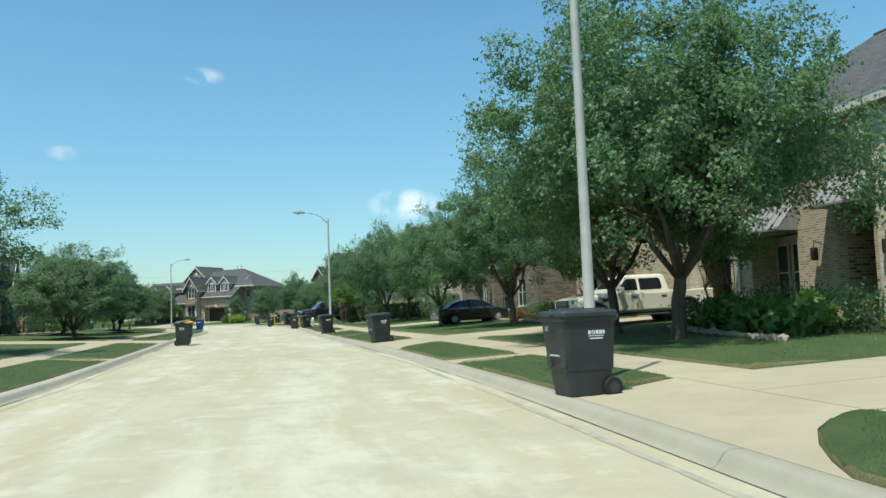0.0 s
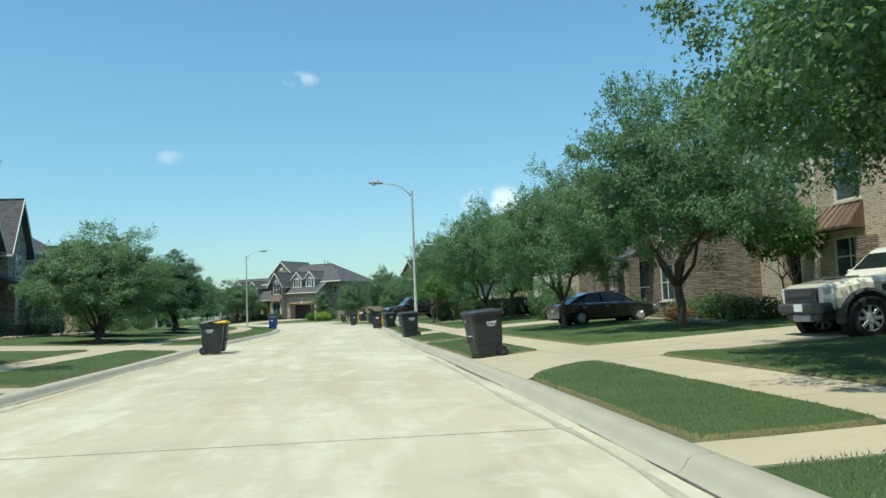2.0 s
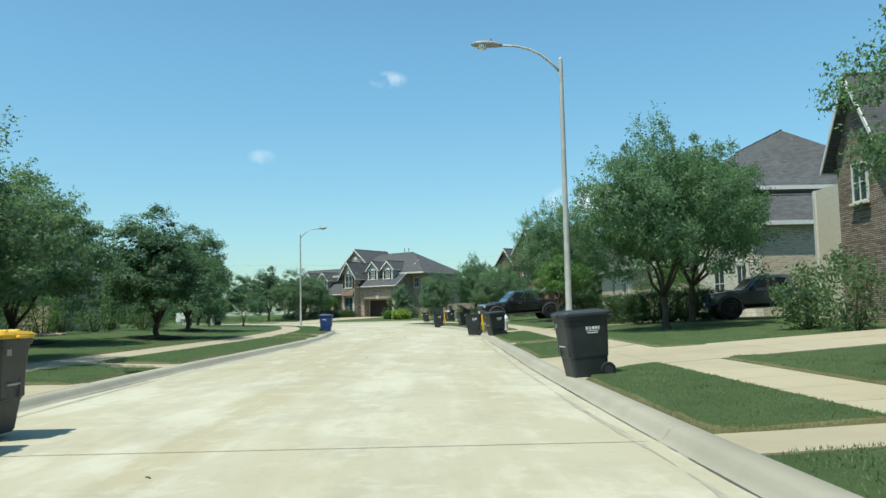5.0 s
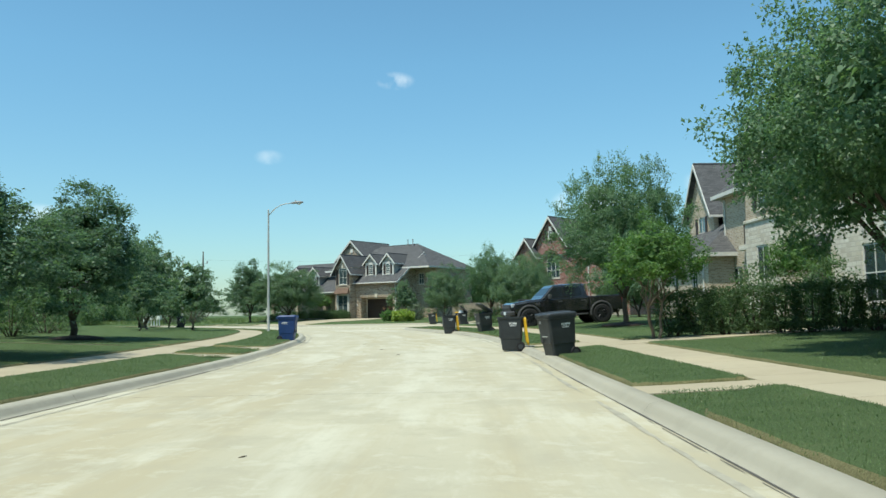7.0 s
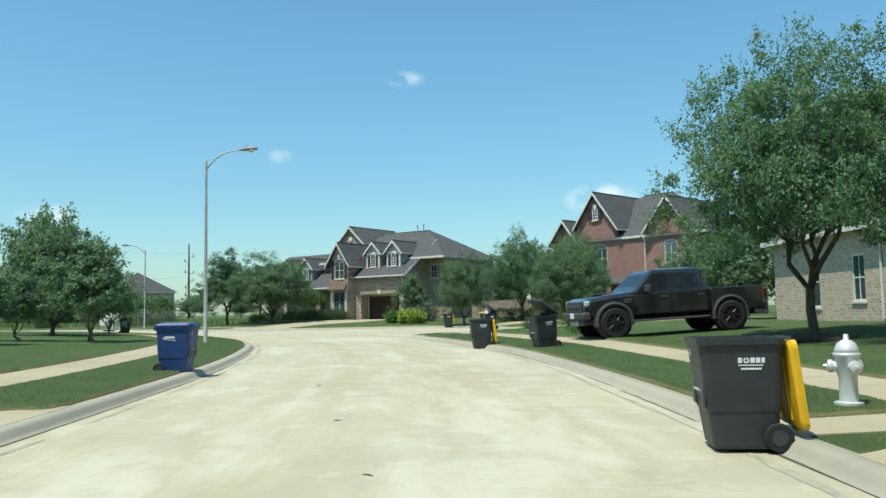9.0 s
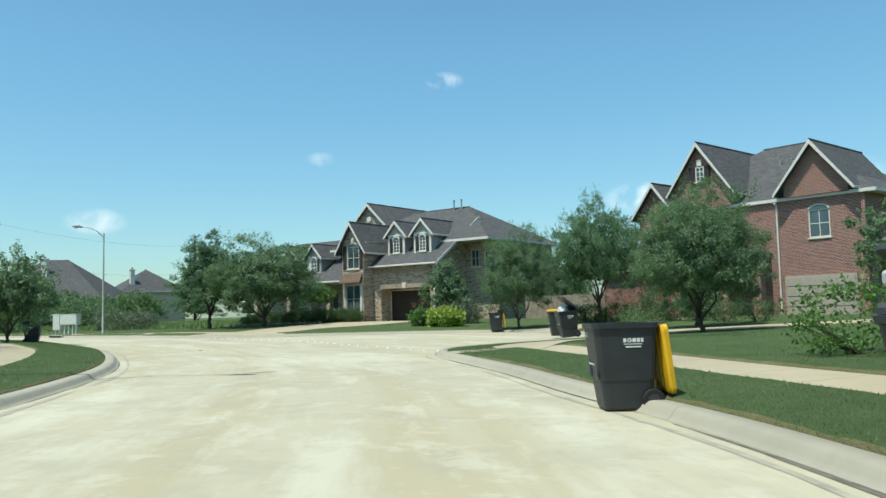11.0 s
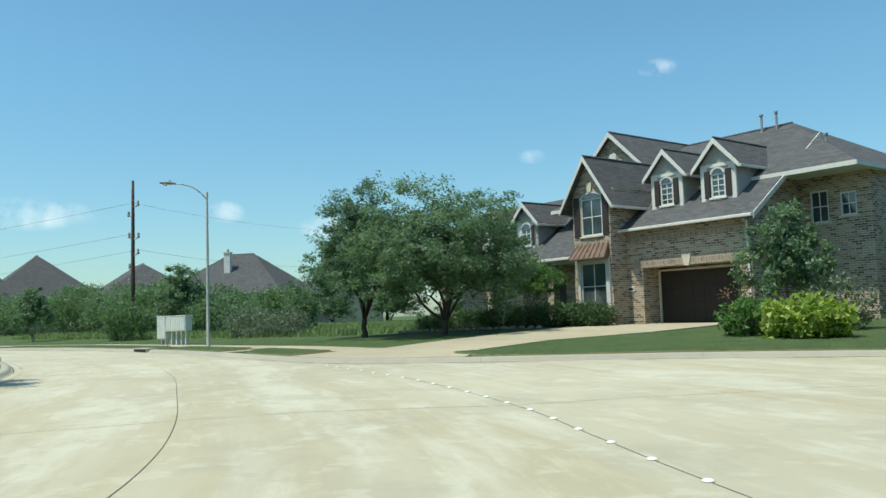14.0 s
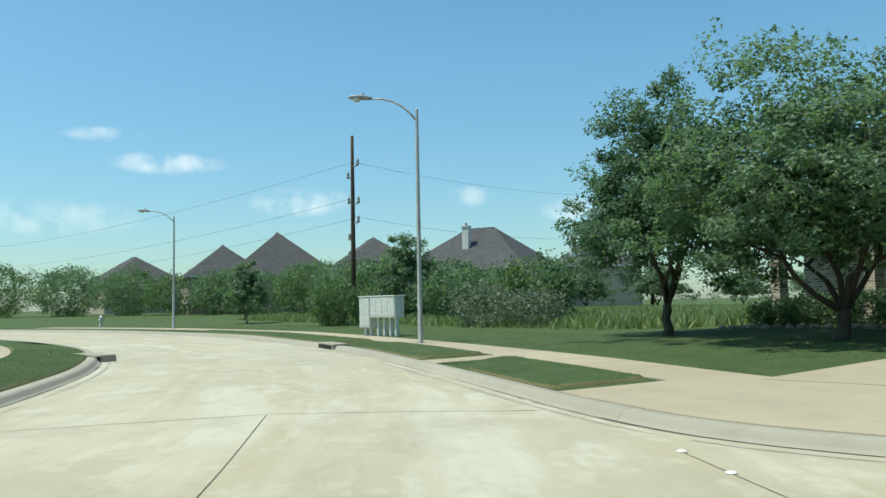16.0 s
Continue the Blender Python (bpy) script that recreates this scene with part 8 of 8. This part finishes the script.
def clear_of_concrete(p):
    keep = np.ones(len(p), bool)
    for q in PANELS:
        lo, hi = q.min(0) - 0.02, q.max(0) + 0.02
        box = np.where((p[:, 0] > lo[0]) & (p[:, 0] < hi[0]) & (p[:, 1] > lo[1]) & (p[:, 1] < hi[1]) & keep)[0]
        if not len(box):
            continue
        # hull of the panel in plan
        order = []
        pts = sorted(map(tuple, q))
        for seq in (pts, pts[::-1]):
            h = []
            for r in seq:
                while len(h) > 1 and (h[-1][0] - h[-2][0]) * (r[1] - h[-2][1]) - (h[-1][1] - h[-2][1]) * (r[0] - h[-2][0]) <= 0:
                    h.pop()
                h.append(r)
            order += h[:-1]
        inside = np.ones(len(box), bool)
        for a, b in zip(order, order[1:] + order[:1]):
            inside &= (b[0] - a[0]) * (p[box, 1] - a[1]) - (b[1] - a[1]) * (p[box, 0] - a[0]) > 0.0
        keep[box[inside]] = False
    return keep


rg = np.random.default_rng(77)


PADS = {"out": [], "inn": []}


def edge_in(s, d, pad):
    """How far inside a turf panel with rounded corners a place lies."""
    s0, s1, d0, d1, r = pad
    x, y = np.abs(s - (s0 + s1) / 2) - (s1 - s0) / 2 + r, np.abs(d - (d0 + d1) / 2) - (d1 - d0) / 2 + r
    return r - np.hypot(np.maximum(x, 0), np.maximum(y, 0)) - np.minimum(np.maximum(x, y), 0)


def turf_lift(e, d, pad):
    k = np.clip(e / 0.09, 0, 1)
    back = 1.0 if pad[3] < 3.4 else np.clip((pad[3] - 0.2 - d) / 1.6, 0, 1)
    return -0.03 + 0.095 * k * (2 - k) * back


def swept_ends(d, ends):
    """The shift along the kerb of a turf panel's two ends at a distance d, beside swept drives."""
    near, far = apron(d)
    return (-far if ends[0] else 0.0 * far), (-near if ends[1] else 0.0 * near)


def turf(side, s0, s1, d0, d1, r=0.35, ends=(False, False)):
    """A panel of thick turf that stands proud of the walks, with a strawy cut edge."""
    line, nrm = (OUT, NOUT) if side == "out" else (INN, NINN)
    pad = (s0, s1, d0, d1, min(r, (s1 - s0) / 2.2))
    PADS[side].append((pad, ends))
    ends = [0, 0.03, 0.06, 0.1, 0.16, 0.25, 0.4]
    ss = [s0 + e for e in ends] + list(np.arange(s0 + 0.7, s1 - 0.65, 0.4)) + [s1 - e for e in ends[::-1]]
    dd = [d0 + e for e in ends] + list(np.arange(d0 + 0.7, d1 - 0.65, 0.4)) + [d1 - e for e in ends[::-1]]
    S, Dd = np.meshgrid(ss, dd, indexing="ij")
    move0, move1 = swept_ends(Dd, ends)
    f = (S - s0) / (s1 - s0)
    p, n = line_at(line, nrm, (S + move0 * (1 - f) + move1 * f).ravel() * 2)
    wob = np.array([noise.noise((a * 3.1, b * 3.1, 7)) for a, b in zip(S.ravel(), Dd.ravel())])
    xy = p + n * Dd.ravel()[:, None]
    e = edge_in(S.ravel(), Dd.ravel(), pad)
    z = rise(distances(xy), xy) + turf_lift(e + wob * 0.02, Dd.ravel(), pad) + wob * 0.008
    a, b = len(ss), len(dd)
    F = [(i * b + j, i * b + j + 1, (i + 1) * b + j + 1, (i + 1) * b + j) for i in range(a - 1) for j in range(b - 1)]
    ob = mesh_obj("turf", [(x, y, h) for (x, y), h in zip(xy, z)], F, "lawn", ground, smooth=True)
    ob.data.materials.append(M["straw"])
    for poly in ob.data.polygons:
        c = np.mean([e[v] for v in poly.vertices])
        if c < 0.075:
            poly.material_index = 1
    return ob


def gaps(lo, hi, taken):
    """Stretches between lo and hi that the sorted pairs in taken leave free."""
    out, at = [], lo
    for a, b in sorted(taken):
        if a - at > 0.9:
            out.append((at, a))
        at = max(at, b)
    if hi - at > 0.9:
        out.append((at, hi))
    return out


drives_out = [(s_of("out", a), s_of("out", b)) for a, b in ((12.9, 17.1), (32.5, 36.8), (53.7, 58.0), (76.3, 81.1), (96.6, 101.2))]
walks_out = [(s_of("out", y) - 0.03, s_of("out", y) + 1.03) for y in (23.0, 45.0, 64.4, 88.0)]
drives_inn = [(s_of("inn", 45.3) - 0.45, s_of("inn", 49.8) + 0.45), (s_of("inn", 83.9) - 0.6, s_of("inn", 87.7) + 0.6)]
walks_inn = [(s_of("inn", y) - 0.03, s_of("inn", y) + 1.03) for y in (73.0, 54.7, 30.0)]
for a, b in gaps(s_of("out", 2), s_at("out", -34.45, 108.2) - 0.1, drives_out + walks_out):
    turf("out", a, b, 0.43, OUT_WALK[0] - 0.02, 0.25, (any(a == r for q, r in drives_out), any(b == q for q, r in drives_out)))
for a, b in gaps(s_of("out", 2), s_nose - 1, [(q + 0.3, r + 0.3) for q, r in drives_out]):
    turf("out", a, b, OUT_WALK[1] + 0.02, OUT_WALK[1] + 2.4)
turf("out", s_at("out", -41.5, 133.0), s_at("out", -53.9, 129.4), 0.43, 2.28, 0.8)
for xa, ya, xb, yb in ((-60.6, 129.2, -66.4, 131.25), (-67.9, 131.7, -75.0, 133.7), (-77.2, 134.1, -96.0, 135.2)):
    turf("out", s_at("out", xa, ya), s_at("out", xb, yb), 0.43, 2.28)
for a, b in gaps(s_of("inn", 6), s_at("inn", -84, 127.7), drives_inn + walks_inn):
    turf("inn", a, b, 0.43, INN_WALK[0] - 0.02)
for a, b in gaps(s_of("inn", 6), s_at("inn", -84, 127.7), [(q + 0.42, r - 0.42) for q, r in drives_inn]):
    turf("inn", a, b, INN_WALK[1] + 0.02, INN_WALK[1] + 2.4)


def verge(line, nrm, i0, i1, d0, d1, density):
    i = rg.uniform(i0, i1, int((i1 - i0) * 0.5 * (d1 - d0) * density))
    d = rg.uniform(d0, d1, len(i))
    base, n = line_at(line, nrm, i)
    p = base + n * d[:, None]
    ok = clear_of_concrete(p)
    p, i, d = p[ok], i[ok], d[ok]
    D0 = distances(p)
    z = rise(D0, p) - 0.01
    for pad, ends in PADS["out" if line is OUT else "inn"]:
        move0, move1 = swept_ends(d, ends)
        f = (i / 2 - pad[0] - move0) / (pad[1] + move1 - pad[0] - move0)
        e = edge_in(pad[0] + f * (pad[1] - pad[0]), d, pad)
        z = np.where(e > 0.0, np.maximum(z, rise(D0, p) - 0.01 + turf_lift(e, d, pad)), z)
    ok = D0 > 0.42
    return np.concatenate([p[ok], z[ok][:, None]], 1)


a0, a1 = int(s_of("out", 8) * 2), int(s_at("out", -33.3, 119) * 2)
b0, b1 = int(s_of("inn", 16) * 2), int(s_at("inn", -80, 127.5) * 2)
near_verge = np.concatenate([verge(OUT, NOUT, a0, a1, 0.38, 2.6, 620), verge(INN, NINN, b0, b1, 0.38, 2.7, 380)])
grass_field("verge_grass", "short mown green grass on the verges", near_verge, 0.032, "blade", 1)
yards = np.concatenate([verge(OUT, NOUT, a0, a1, 2.6, 9.0, 90), verge(INN, NINN, b0, b1, 2.7, 8.0, 60), verge(OUT, NOUT, int(s_at("out", -41, 133) * 2), int(s_at("out", -100, 134.5) * 2), 0.38, 9.0, 70)])
grass_field("lawn_grass", "short mown lawn grass with dry patches", yards, 0.04, "blade", 2)
tx, ty = rg.uniform(-116, -70, 16000), rg.uniform(144.5, 156, 16000)
tp = np.stack([tx, ty], 1)
tz = rise(distances(tp), tp)
tall = np.concatenate([tp, tz[:, None]], 1)
mx, my = rg.uniform(-118, -60, 60000), rg.uniform(143.5, 186, 60000)
mp = np.stack([mx, my], 1)[(my > 144 + 0.05 * (-60 - mx)) & ((mx < -73) | (my > 158))]
grass_field("meadow_grass", "bright green rough meadow grass in the open field", np.concatenate([mp, rise(distances(mp), mp)[:, None]], 1), 0.22, "tall", 4)
grass_field("tall_grass", "tall unmown meadow grass before the scrub", tall[(tp[:, 1] > 145.3 + 0.03 * (-66 - tp[:, 0]))], 0.42, "tall", 3)


# ---- small things on the verge and the road ----
def meter_box(x, y, r, turn, lift=0.075):
    z = ground_z(x, y) + lift
    ob = thing("water_meter_box", "round dark water meter box sunk in the grass", "meter box", pose(x, y, z, 0, 0, turn), "meter boxes")
    part("collar", lathe([(r, -0.08), (r, 0.006), (r * 0.9, 0.012), (r * 0.88, 0.004), (r * 0.88, -0.08)], 20, cap=False), "satgrey", ob)
    part("cover", lathe([(0.002, 0.0), (r * 0.87, 0.0), (r * 0.87, -0.03)], 20), "black2", ob)
    part("lifting_bar", cbox(-0.05, 0.05, -0.012, 0.012, 0.0, 0.014, 0.004), "satgrey", ob)


meter_box(-5.05, 38.2, 0.14, 10)
meter_box(-4.7, 38.15, 0.11, 40)
rd = np.random.default_rng(91)
litter = []
for x, y in ((-24.6, 79.5), (-13.2, 44.0), (-22.8, 76.4), (-27.2, 84.0), (-18.0, 60.0), (-46.2, 113.2), (-47.1, 113.6), (-49.0, 114.6)):
    a, L = rd.uniform(0, 3.14), rd.uniform(0.03, 0.07)
    stick = tagged(mesh_obj("twig", *tube([(x - L * math.cos(a), y - L * math.sin(a), 0.005), (x, y, 0.009), (x + L * math.cos(a + 0.3), y + L * math.sin(a + 0.3), 0.005)], [0.004, 0.006, 0.003], 6), "bark"), "small dry twig lying on the road", "twig", "twigs on the road")
